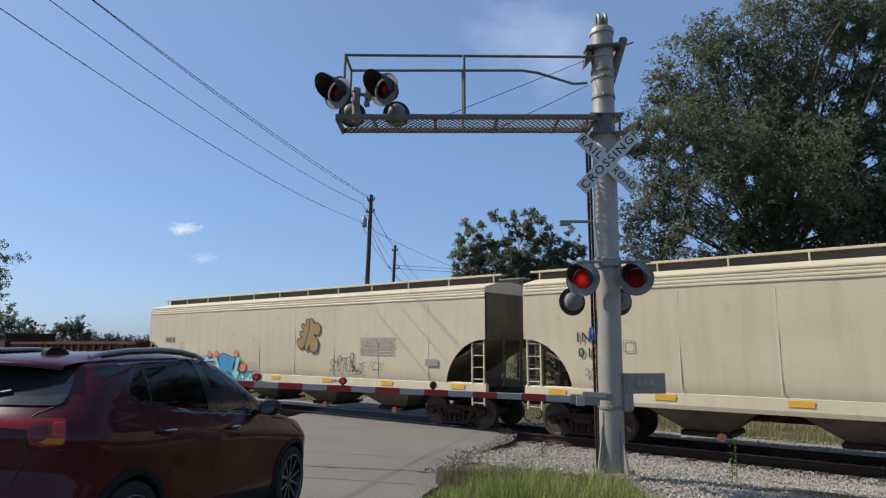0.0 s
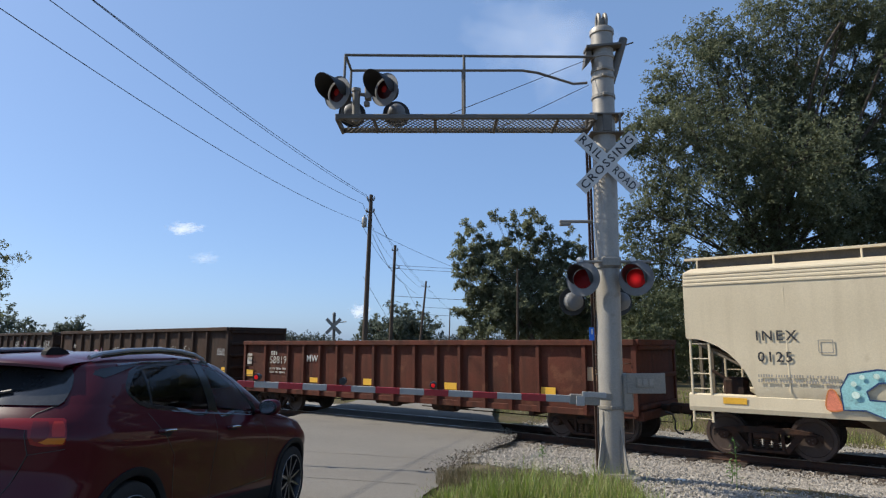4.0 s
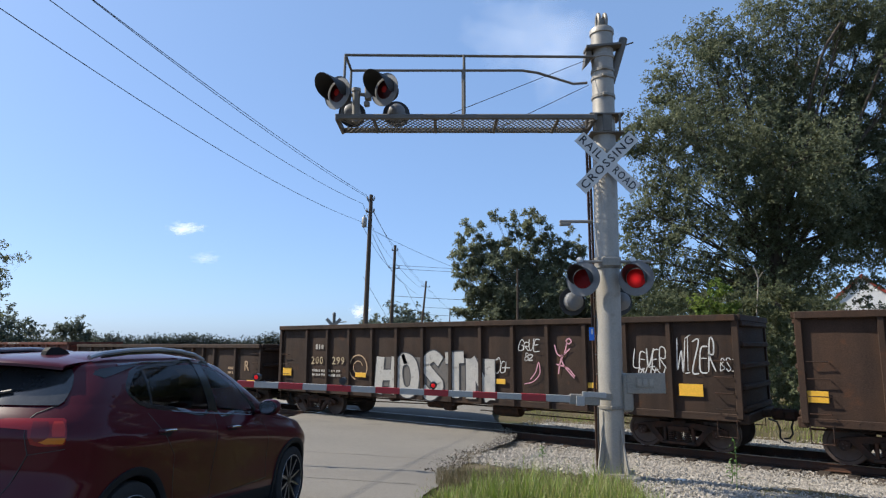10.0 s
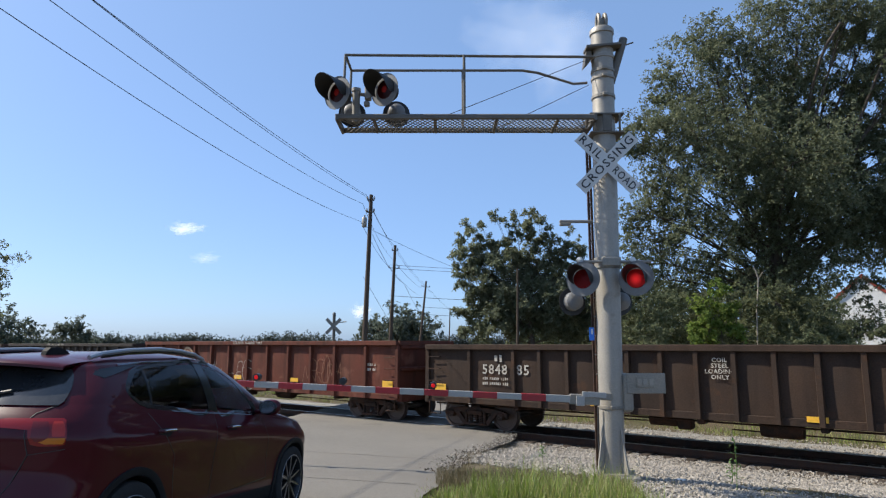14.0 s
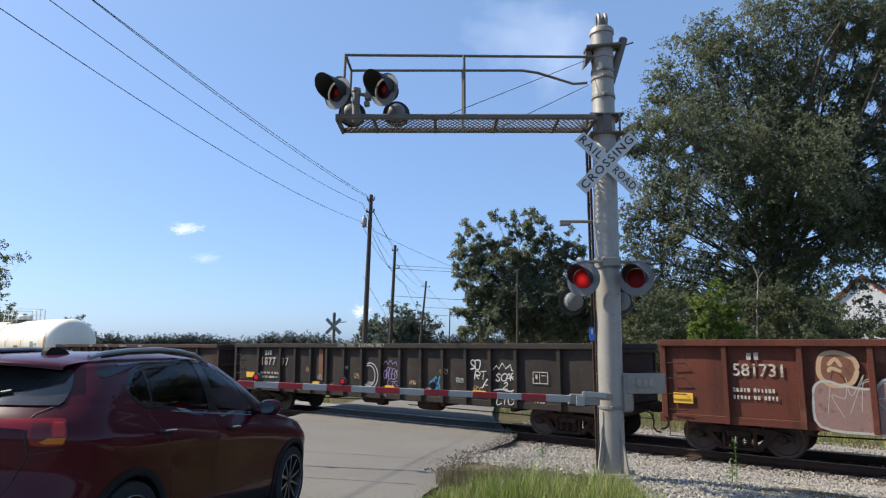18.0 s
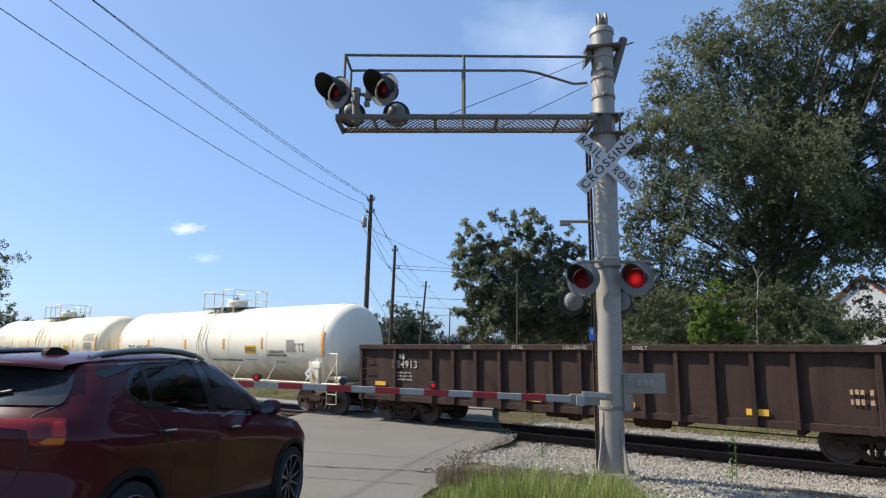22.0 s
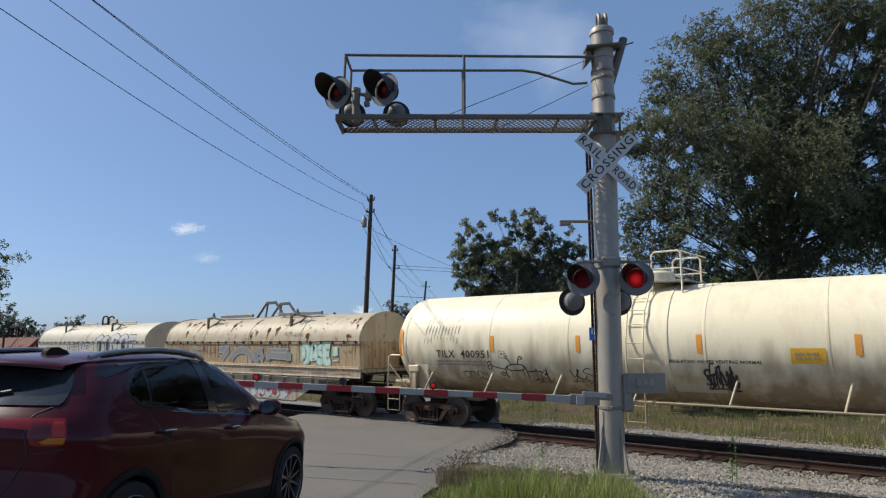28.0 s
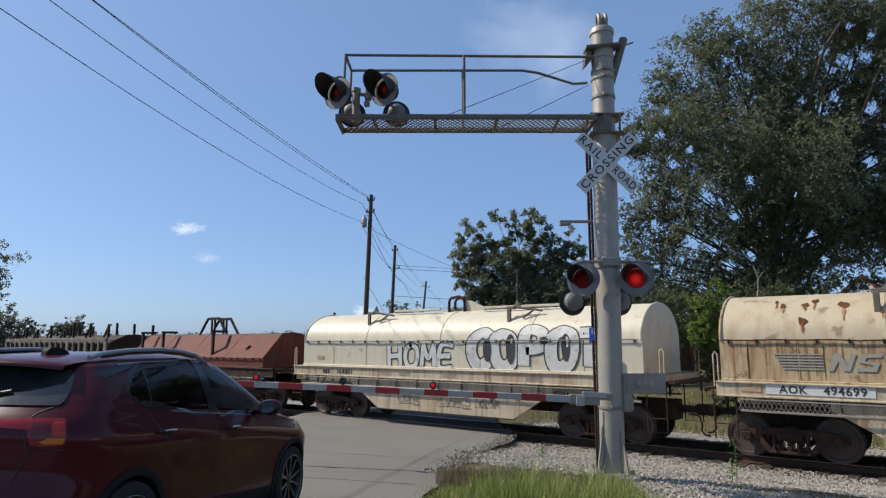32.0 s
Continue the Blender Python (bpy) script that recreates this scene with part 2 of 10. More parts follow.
M["ink"] = plain("black_lettering", (0.03, 0.03, 0.032), 0.6)
M["grey_ink"] = plain("faded_grey_lettering", (0.30, 0.28, 0.24), 0.7)
M["galv_dark"] = surface("weathered_walkway_steel", (0.14, 0.127, 0.107), 0.6, 0.2, (0.09, 0.08, 0.068), 0.6, 4, bump=0.08, vary=0.15)
M["galv"] = surface("galvanised_steel", (0.27, 0.245, 0.205), 0.55, 0.3, (0.20, 0.187, 0.165), 0.6, 3, bump=0.05, vary=0.12)
M["silver"] = surface("aluminium_paint", (0.335, 0.305, 0.258), 0.5, 0.2, (0.26, 0.243, 0.215), 0.6, 2, streak=((0.22, 0.2, 0.17), 0.5), spots=((0.2, 0.16, 0.12), 0.08, 5), bump=0.04, vary=0.08)
M["signal_black"] = surface("matt_black_signal", (0.018, 0.018, 0.018), 0.55, 0, (0.03, 0.03, 0.03), 0.5, 6, bump=0.03)
M["background"] = surface("grey_signal_background", (0.175, 0.172, 0.168), 0.5, 0, (0.14, 0.145, 0.15), 0.5, 5, bump=0.03, vary=0.08)
M["lens"] = plain("dark_red_lens", (0.15, 0.005, 0.006), 0.45)
M["lit"] = plain("glowing_red_lamp", (0.50, 0.012, 0.012), 0.5, glow=0.85)
n, k = M["lit"].node_tree.nodes, M["lit"].node_tree.links
grd, mpp, cor = n.new("ShaderNodeTexGradient"), n.new("ShaderNodeMapping"), n.new("ShaderNodeTexCoord")
grd.gradient_type = "SPHERICAL"
mpp.inputs["Scale"].default_value = (8.5, 8.5, 8.5)
mpp.inputs["Location"].default_value = (0, 0, .12)
k.new(cor.outputs["Object"], mpp.inputs["Vector"])
k.new(mpp.outputs[0], grd.inputs["Vector"])
rng_ = n.new("ShaderNodeMapRange")
rng_.inputs["To Min"].default_value, rng_.inputs["To Max"].default_value = .02, .9
k.new(grd.outputs["Fac"], rng_.inputs["Value"])
k.new(rng_.outputs["Result"], n["Principled BSDF"].inputs["Emission Strength"])
M["lens_dark"] = plain("unlit_lens", (0.03, 0.003, 0.003), 0.3)
M["lit_dim"] = plain("dim_red_lamp", (0.22, 0.012, 0.010), 0.5, glow=0.06)
for key in ("lens", "lit", "lit_dim", "lens_dark"):
    M[key].node_tree.nodes["Principled BSDF"].inputs["Specular IOR Level"].default_value = 0.12
M["sign_white"] = surface("white_sign_sheeting", (0.612, 0.612, 0.594), 0.45, 0, (0.495, 0.495, 0.486), 0.5, 4, bump=0, vary=0.05)
M["stripe_red"] = surface("red_stripe_sheeting", (0.357, 0.025, 0.030), 0.4, 0, (0.255, 0.021, 0.025), 0.5, 5, bump=0, vary=0.1)
M["stripe_white"] = surface("white_stripe_sheeting", (0.37, 0.36, 0.335), 0.45, 0, (0.30, 0.29, 0.27), 0.5, 5, bump=0, vary=0.08)
M["blue_sign"] = plain("blue_sign", (0.03, 0.16, 0.62), 0.4)
M["wood_pole"] = surface("weathered_pole_wood", (0.10, 0.075, 0.055), 0.85, 0, (0.06, 0.045, 0.035), 0.7, 3, bump=0.4, stretch=(1, 1, 0.15))
M["wire"] = plain("black_wire", (0.02, 0.02, 0.022), 0.6)
M["asphalt"] = surface("worn_asphalt", (0.185, 0.170, 0.147), 0.9, 0, (0.152, 0.140, 0.123), 0.7, 0.35, fine=60, spots=((0.105, 0.10, 0.092), 0.14, 0.6), bump=0.5, bump_scale=120, vary=0.25)
M["soil"] = surface("dry_grass_and_soil", (0.098, 0.073, 0.041), 0.95, 0, (0.048, 0.052, 0.018), 0.9, 0.5, fine=18, spots=((0.15, 0.12, 0.08), 0.25, 0.9), bump=1.0, bump_scale=14, vary=0.5)
M["rail"] = surface("rail_steel", (0.055, 0.036, 0.028), 0.7, 0.2, RUST, 0.6, 4, bump=0.1)
M["railtop"] = surface("polished_railhead", (0.45, 0.43, 0.41), 0.3, 0.9, (0.3, 0.26, 0.22), 0.5, 3, bump=0.02)
M["tie"] = surface("creosoted_tie", (0.05, 0.038, 0.03), 0.9, 0, (0.085, 0.068, 0.055), 0.7, 3, bump=0.5, stretch=(1, 0.2, 1), each=0.3)
M["bed"] = surface("ballast_bed", (0.27, 0.255, 0.225), 0.95, 0, (0.16, 0.14, 0.115), 0.8, 1.0, fine=22, bump=1.0, bump_scale=26, vary=0.5)
M["stone"] = surface("crushed_stone", (0.385, 0.35, 0.30), 0.9, 0, (0.20, 0.175, 0.142), 0.9, 9, fine=60, bump=0.3, vary=0.25)
M["dark_ballast"] = surface("darker_ballast_stone", (0.085, 0.068, 0.052), 0.9, 0, (0.05, 0.04, 0.032), 0.8, 1.5, fine=25, bump=0.9, bump_scale=30, vary=0.45)
M["bark"] = surface("tree_bark", (0.085, 0.065, 0.05), 0.9, 0, (0.13, 0.11, 0.09), 0.6, 3, bump=0.6, bump_scale=20, stretch=(1, 1, 0.2))
# ---------------------------------------------------------------- ground, road and track
M["pale_bark"] = surface("bleached_dead_wood", (0.34, 0.30, 0.24), 0.85, 0, (0.24, 0.21, 0.17), 0.6, 4, bump=0.3)


def smooth01(t):
    t = max(0.0, min(1.0, t))
    return t * t * (3 - 2 * t)


def road_z(y):
    """Height of the road: level over the rails, climbing towards the tripod."""
    return min(0.95, 0.074 * max(0.0, -y - 1.9)) - 0.012


def land_z(x, y):
    if y < -1.5:
        z = road_z(y) - 0.05 - 0.25 * (1 - smooth01((-y - 1.5) / 4.0))
    else:
        z = -0.35 + 0.25 * smooth01((y - 4) / 14)
    far = math.hypot(x, y)
    return z + 0.05 * noise.noise(Vector((x * 0.35, y * 0.35, 0))) * min(1, far / 8)


def axis_lines(lo, hi, step, far):
    a = list(np.arange(lo, hi + 0.01, step))
    out, d = [], step * 1.6
    while (out[-1] if out else hi) < far:
        out.append((out[-1] if out else hi) + d)
        d *= 1.5
    left = []
    d = step * 1.6
    while (left[-1] if left else lo) > -far:
        left.append((left[-1] if left else lo) - d)
        d *= 1.5
    return left[::-1] + a + out


g = Geo()
g.grid([[(x, y, land_z(x, y)) for x in axis_lines(-40, 14, 0.8, 3000)] for y in axis_lines(-24, 24, 0.5, 3000)])
tagged(part("ground", g, M["soil"], smooth=True), "dry grassy soil beside the railway", "ground", kind="structure")

ROAD_TO = (AHEAD * 0.992 + RIGHT * 0.125).normalized()
ROAD_SIDE = Vector((ROAD_TO.y, -ROAD_TO.x, 0))
ROAD_MID = from_eye(-3.55, 8.0)


def road_at(along, side):
    p = ROAD_MID + ROAD_TO * along + ROAD_SIDE * side
    return p


def edge_wobble(along, s):
    w = 3.25 + 0.10 * noise.noise(Vector((along * 0.6, s * 9.0, 3))) + 0.05 * noise.noise(Vector((along * 2.5, s * 5.0, 1)))
    near = abs(road_at(along, s * 3.25).y + 2.0)
    return w + (0.9 * math.exp(-(near / 3.2) ** 2) if s > 0 else 0.5 * math.exp(-(near / 3.0) ** 2))


g = Geo()
rows = []
for i in range(-90, 330):
    a = i * 0.25 if i < 160 else 40 + (i - 160) * 2.0
    lo, hi = -edge_wobble(a, -1), edge_wobble(a, 1)
    r = []
    for k in range(15):
        p = road_at(a, lo + (hi - lo) * k / 14)
        z = road_z(p.y) if p.y < 1.8 else -0.012 - 0.014 * min(14, p.y - 1.8)
        edge = 0.03 if k in (0, 14) else 0.0
        r.append((p.x, p.y, z - edge))
    rows.append(r)
g.grid(rows, flip=True)
road = tagged(part("road", g, M["asphalt"], smooth=True), "worn grey asphalt road over the level crossing", "road", kind="structure")
M["tar"] = surface("old_tar", (0.10, 0.093, 0.083), 0.9, 0, (0.14, 0.13, 0.115), 0.8, 6)
# tar seams across the lane
for along, half in ((1.6, 2.4), (-1.2, 3.0), (4.6, 2.0)):
    g = Geo()
    pts = [road_at(along + 0.06 * noise.noise(Vector((k * 0.5, along, 2))), 3.0 - 2 * half * k / 24) for k in range(25)]
    g.grid([[(p.x - ROAD_TO.x * 0.012, p.y - ROAD_TO.y * 0.012, road_z(p.y) + 0.004) for p in pts],
            [(p.x + ROAD_TO.x * 0.012, p.y + ROAD_TO.y * 0.012, road_z(p.y) + 0.004) for p in pts]], flip=True)
    part("tar_seam", g, M["tar"], road)


def on_road(x, y, margin=0.0):
    q = Vector((x, y, 0)) - ROAD_MID
    q.z = 0
    a, s = q.dot(ROAD_TO), q.dot(ROAD_SIDE)
    return -edge_wobble(a, -1) - margin < s < edge_wobble(a, 1) + margin


# ballast bed, on both sides of the crossing
BED_FAR = 4.7


def bed_z(x, y):
    if abs(y) < 1.45:
        z = -0.21
    elif y < 0:
        z = -0.21 + 0.115 * max(0.0, min(-y, 6.2) - 1.9) + 0.074 * max(0.0, -y - 6.2)
    else:
        z = -0.21 - 0.03 * (y - 1.45)
    return z + 0.03 * noise.noise(Vector((x * 1.3, y * 1.3, 7)))


def bed_edge(x):
    return -6.75 + 0.5 * noise.noise(Vector((x * 0.5, 0, 4))) - 2.7 * smooth01((x + 5.0) / 1.6)


for x0, x1 in ((-160.0, -21.0), (-11.4, 60.0)):
    g = Geo()
    xs = np.arange(x0, x1, 0.4 if x0 > -20 else 1.5)
    g.grid([[(x, bed_edge(x) + (BED_FAR - bed_edge(x)) * k / 22, bed_z(x, bed_edge(x) + (BED_FAR - bed_edge(x)) * k / 22) - (0.10 if k in (0, 22) else 0)) for k in range(23)] for x in xs], flip=True)
    tagged(part("ballast", g, M["bed"], smooth=True), "bed of pale crushed stone under the track", "ballast", kind="structure")

# the strip under the rails is darker than the stone beside it
for x0, x1 in ((-160.0, -20.5), (-11.8, 60.0)):
    g = Geo()
    g.grid([[(x, -1.62 + 3.24 * k / 8 + .10 * noise.noise(Vector((x, k, 2))), bed_z(x, -1.62 + 3.24 * k / 8) + .012) for k in range(9)] for x in np.arange(x0, x1, .6)], flip=True)
    tagged(part("track_bed", g, M["dark_ballast"], smooth=True), "darker stone bed between the rails", "ballast", kind="structure")

# rails and ties
track = thing("railway_track", Matrix(), "single railway track of rusty rails on wooden ties", "railway track", kind="structure")
for s in (-1, 1):
    c = s * 0.754
    prof = [(c - .07, -.17), (c + .07, -.17), (c + .07, -.158), (c + .012, -.14), (c + .010, -.045), (c + .036, -.032),
            (c + .036, -.006), (c - .036, -.006), (c - .036, -.032), (c - .010, -.045), (c - .012, -.14), (c - .07, -.158)]
    rail = part("rail", Geo().prism(prof, -400, 200, "x"), M["rail"], track)
    part("railhead", Geo().box(-100, c, -0.003, 600, 0.06, 0.007), M["railtop"], rail, "polished running surface")
tie = Geo().box(0, 0, 0, 0.23, 2.6, 0.17, 0.012).mesh("tie", M["tie"])
rng = random.Random(5)
for i in range(-160, 60):
    x = i * 0.54
    if on_road(x, 0, 0.1):
        continue
    part("tie", tie, None, track, at=pose(x, rng.uniform(-.03, .03), -0.255 + rng.uniform(-.008, .008), 0, 0, rng.uniform(-1, 1)))

# loose ballast stones
def stones(name, n, area, size, seed, label, inset=0.12, height=None, mat_name="stone"):
    r = random.Random(seed)
    shapes = []
    for k in range(8):
        vs = []
        for q in ((1, 0, 0), (-1, 0, 0), (0, 1, 0), (0, -1, 0), (0, 0, 1), (0, 0, -1)):
            vs.append(Vector(q) * r.uniform(0.6, 1.1) + Vector((r.uniform(-.3, .3), r.uniform(-.3, .3), r.uniform(-.3, .3))))
        shapes.append(vs)
    fs = [(0, 2, 4), (2, 1, 4), (1, 3, 4), (3, 0, 4), (2, 0, 5), (1, 2, 5), (3, 1, 5), (0, 3, 5)]
    g = Geo()
    done = 0
    while done < n:
        x, y = area(r)
        if on_road(x, y, -inset - 0.35 * r.random() ** 3):
            continue
        done += 1
        m = Euler((r.uniform(0, 6), r.uniform(0, 6), r.uniform(0, 6))).to_matrix() * (size * r.uniform(0.5, 1.25))
        o = Vector((x, y, (height or bed_z)(x, y) + 0.008))
        g.add([m @ p + o for p in shapes[r.randrange(8)]], fs)
    return tagged(part(name, g, M[mat_name]), label, "stones", kind="stuff")


def near_area(r):
    x = r.uniform(-11.8, 3.0)
    e = bed_edge(x) - 0.35
    return x, e + (-1.0 - e) * r.random() ** 0.75


stones("ballast_stones", 34000, near_area, 0.031, 3, "loose grey and white crushed ballast stones")
stones("ballast_stones", 3500, lambda r: (r.uniform(-12, 8), 2.2 + 2.8 * r.random() ** 1.2), 0.03, 6, "scattered grey stones beyond the rails")
stones("ballast_stones", 2500, lambda r: (r.uniform(-12, 6), r.uniform(-1.0, 3.2)), 0.035, 4, "loose grey ballast stones between the rails")


def edge_area(r):
    a = r.uniform(3.0, 12.5)
    p = road_at(a, edge_wobble(a, 1) + .12 - abs(r.gauss(0, .22)))
    return p.x, p.y


stones("edge_gravel", 1100, edge_area, 0.015, 8, "dark grit and dirt strewn over the road edge", 1.6, lambda x, y: road_z(y) - .004, "dark_ballast")
stones("edge_gravel", 700, edge_area, 0.022, 9, "grey stones strewn over the road edge", 1.6, lambda x, y: road_z(y) - .004)


# ---------------------------------------------------------------- grass and weeds
def grass_material(name, a, b, c_):
    ma = bpy.data.materials.new(name)
    ma.use_nodes = True
    n, k = ma.node_tree.nodes, ma.node_tree.links
    bs = n["Principled BSDF"]
    bs.inputs["Roughness"].default_value = 0.6
    ge = n.new("ShaderNodeNewGeometry")
    cr = n.new("ShaderNodeValToRGB")
    cr.color_ramp.elements[0].color, cr.color_ramp.elements[1].color = (*a, 1), (*c_, 1)
    e = cr.color_ramp.elements.new(0.6)
    e.color = (*b, 1)
    k.new(ge.outputs["Random Per Island"], cr.inputs["Fac"])
    k.new(cr.outputs["Color"], bs.inputs["Base Color"])
    tr = n.new("ShaderNodeBsdfTranslucent")
    k.new(cr.outputs["Color"], tr.inputs["Color"])
    mx = n.new("ShaderNodeMixShader")
    mx.inputs[0].default_value = 0.3
    k.new(bs.outputs[0], mx.inputs[1])
    k.new(tr.outputs[0], mx.inputs[2])
    k.new(mx.outputs[0], n["Material Output"].inputs["Surface"])
    return ma


M["grass"] = grass_material("green_grass", (0.13, 0.19, 0.025), (0.24, 0.31, 0.05), (0.40, 0.36, 0.15))
M["dry_grass"] = grass_material("dry_grass", (0.22, 0.19, 0.08), (0.16, 0.18, 0.05), (0.36, 0.30, 0.17))


M["weedy"] = grass_material("brown_weeds", (0.10, 0.085, 0.035), (0.15, 0.12, 0.06), (0.24, 0.19, 0.11))


def surface_z(x, y):
    z = land_z(x, y)
    if bed_edge(x) < y < BED_FAR:
        z = max(z, bed_z(x, y))
    return z


def blades(name, n, area, height, width, material, seed, label):
    """Separate bent grass blades, each of two leaning triangles' worth of strip."""
    r = random.Random(seed)
    g = Geo()
    made = 0
    while made < n:
        x, y, f = area(r)
        if on_road(x, y, -0.22):
            continue
        made += 1
        h = height * f * r.uniform(.25, 1.2)
        a = r.uniform(0, 6.283)
        d = Vector((math.cos(a), math.sin(a), 0))
        w = Vector((-d.y, d.x, 0)) * width * r.uniform(.6, 1.3)
        o = Vector((x, y, surface_z(x, y) - .01))
        lean_ = h * r.uniform(.1, .6)
        m1 = o + d * lean_ * .35 + Vector((0, 0, h * .6))
        tip = o + d * lean_ + Vector((0, 0, h))
        g.add([o - w, o + w, m1 + w * .7, m1 - w * .7, tip], [(0, 1, 2, 3), (3, 2, 4)])
    return tagged(part(name, g, material), label, "grass", kind="stuff")


tuft_rng = random.Random(77)
TUFTS = []
while len(TUFTS) < 260:
    lat, ah = tuft_rng.uniform(-.25, 2.55), tuft_rng.uniform(7.3, 10.2)
    edge = min(1.0, max(.2, (lat + .3) / 1.0)) * min(1.0, max(.25, (2.7 - lat) / .5))
    tall = edge * (1.1 - .8 * smooth01((ah - 8.3) / 1.4)) * tuft_rng.uniform(.35, 1.15)
    if tuft_rng.random() < .25 + .75 * (1 - smooth01((ah - 8.6) / 1.2)):
        TUFTS.append((lat, ah, tall, tuft_rng.uniform(.04, .13)))


def verge(r):
    """Tufts of grass between the road's edge and the signal's footing."""
    lat, ah, tall, wide = r.choice(TUFTS)
    p = from_eye(lat + r.gauss(0, wide), ah + r.gauss(0, wide))
    return p.x, p.y, tall


blades("verge_grass", 8500, verge, .50, .0050, M["grass"], 31, "long bright green grass at the road's edge")
blades("verge_grass", 2600, verge, .56, .0035, M["dry_grass"], 36, "dry straw stems among the green grass")


def fringe(r):
    """Brown weeds where the grass gives way to dirt and stone."""
    lat = r.uniform(-.1, 2.8)
    p = from_eye(lat, 9.35 + 1.5 * r.random() ** 1.3 + .3 * noise.noise(Vector((lat * 3, 1, 0))))
    return p.x, p.y, .35 + .65 * max(0, .5 + noise.noise(Vector((p.x * 2, p.y * 2, 5))))


def thin(r):
    p = from_eye(r.uniform(-.3, 7.0), r.uniform(7.6, 10.6))
    return p.x, p.y, (.3 + .7 * r.random()) if noise.noise(Vector((p.x * .9, p.y * .9, 5))) > .0 else .25


def road_fringe(r):
    """Weeds and debris along the road's frayed edge."""
    a = r.uniform(1.0, 10.5)
    e = edge_wobble(a, 1)
    p = road_at(a, e + r.gauss(.05, .13))
    return p.x, p.y, r.random()


blades("dry_grass", 3200, road_fringe, .13, .004, M["weedy"], 38, "brown weeds along the frayed road edge")
blades("dry_grass", 9500, fringe, .20, .0035, M["weedy"], 37, "brown weeds at the edge of the stones")
blades("dry_grass", 1800, thin, .16, .004, M["dry_grass"], 32, "sparse dry grass on the stony shoulder")
clump_rng = random.Random(78)
CLUMPS = [(clump_rng.uniform(-40, 12), 4.7 + 6.5 * clump_rng.random() ** 1.3, clump_rng.uniform(.3, 1.0)) for _ in range(420)]


def far_clump(r):
    x, y, f = r.choice(CLUMPS)
    return x + r.gauss(0, .3), y + r.gauss(0, .22), f


blades("far_grass", 8000, far_clump, .34, .010, M["dry_grass"], 41, "clumps of dry weeds beyond the track")
blades("far_grass", 5000, far_clump, .30, .010, M["grass"], 42, "clumps of green weeds beyond the track")
blades("far_grass", 7000, lambda r: (r.uniform(-45, 14), 4.5 + 9 * r.random() ** 1.2, .3 + .7 * r.random()), .11, .008, M["weedy"], 33, "dry grass strip beyond the track")
blades("far_grass", 5000, lambda r: (r.uniform(-60, 14), 10.0 + 9 * r.random(), 1), .24, .016, M["grass"], 34, "green grass beyond the track")
blades("field_grass", 6000, lambda r: (r.uniform(-60, -19), r.uniform(-12, -3.5), 1), .3, .016, M["grass"], 35, "green grass beside the far lane")

# a tall weed in the ballast and smaller ones about it
def weed(lat, ahead, h, seed):
    p = from_eye(lat, ahead)
    r = random.Random(seed)
    t = thing("weed", Matrix.Translation((p.x, p.y, surface_z(p.x, p.y) - .02)), "tall green weed growing in the stones", "weed", "weeds")
    part("stem", Geo().pipe([(0, 0, 0), (.02, .01, h * .5), (.0, .03, h)], .007, 5), M["leaf_weed"], t)
    for k in range(16):
        z = h * (.25 + .75 * k / 15)
        a = k * 2.4
        d = Vector((math.cos(a), math.sin(a), 0))
        ln = .16 * (1.25 - .8 * k / 15)
        w = Vector((-d.y, d.x, 0)) * .016
        o = Vector((0, 0, z))
        part("leaf", Geo().add([o, o + d * ln * .5 + w + Vector((0, 0, .04)), o + d * ln + Vector((0, 0, -.01)), o + d * ln * .5 - w + Vector((0, 0, .04))], [(0, 1, 2, 3)]), M["leaf_weed"], t)


M["leaf_weed"] = grass_material("weed_leaf", (0.05, 0.11, 0.02), (0.09, 0.16, 0.03), (0.12, 0.19, 0.05))
weed(4.62, 10.4, .80, 1)
weed(2.05, 13.6, .28, 2)
weed(4.9, 11.2, .35, 3)
# a scrap of white litter
p = from_eye(3.95, 10.95)
tagged(part("litter", Geo().box(p.x, p.y, surface_z(p.x, p.y) + .02, .14, .09, .03, .012), M["sign_white"]), "crumpled white scrap of litter on the stones", "litter")
# ---------------------------------------------------------------- crossing signal with cantilever
MAST = Matrix.Translation((-4.57, -6.5, 0.37)) @ pose(0, 0, 0, 0, 0, YAW)
mast = thing("crossing_signal", MAST, "silver-grey cantilever level crossing signal mast beside the road", "crossing signal")
lean = 0.13 / 7.9


def cx(z):
    """The mast leans a little; its centre at height z."""
    return 0.06 + lean * (z - 1.0) * 0.75


g = Geo().box(0.03, 0, -0.15, 0.78, 0.78, 0.32, 0.03)
part("footing", g, M["bed"], mast, "grey concrete footing")
g = Geo()
ring = [(0.205, 0.0), (0.205, 5.75), (0.198, 5.78), (0.198, 7.35), (0.215, 7.36), (0.215, 7.42), (0.20, 7.43), (0.20, 7.84), (0.222, 7.85), (0.222, 7.93), (0.20, 7.96)]
rings = []
vs = []
for r, h in ring:
    rings.append([(cx(h) + r * math.cos(t * math.pi / 14), r * math.sin(t * math.pi / 14), h) for t in range(29)])
g.grid(rings)
g.add(rings[-1][:-1], [tuple(range(28))])
part("mast_pole", g, M["silver"], mast, "round silver-painted steel mast", smooth=True)
for z, r in ((6.62, .208), (6.98, .208), (5.55, .212), (1.09, .214), (7.12, .208)):
    part("band", Geo().lathe([(r, -.03), (r + .008, -.025), (r + .008, .025), (r, .03)], 28, Matrix.Translation((cx(z), 0, z)), False), M["galv"], mast)
    part("band_bolt", Geo().box(cx(z) - .02, -r - .02, z, .09, .05, .06, .01), M["galv"], mast)
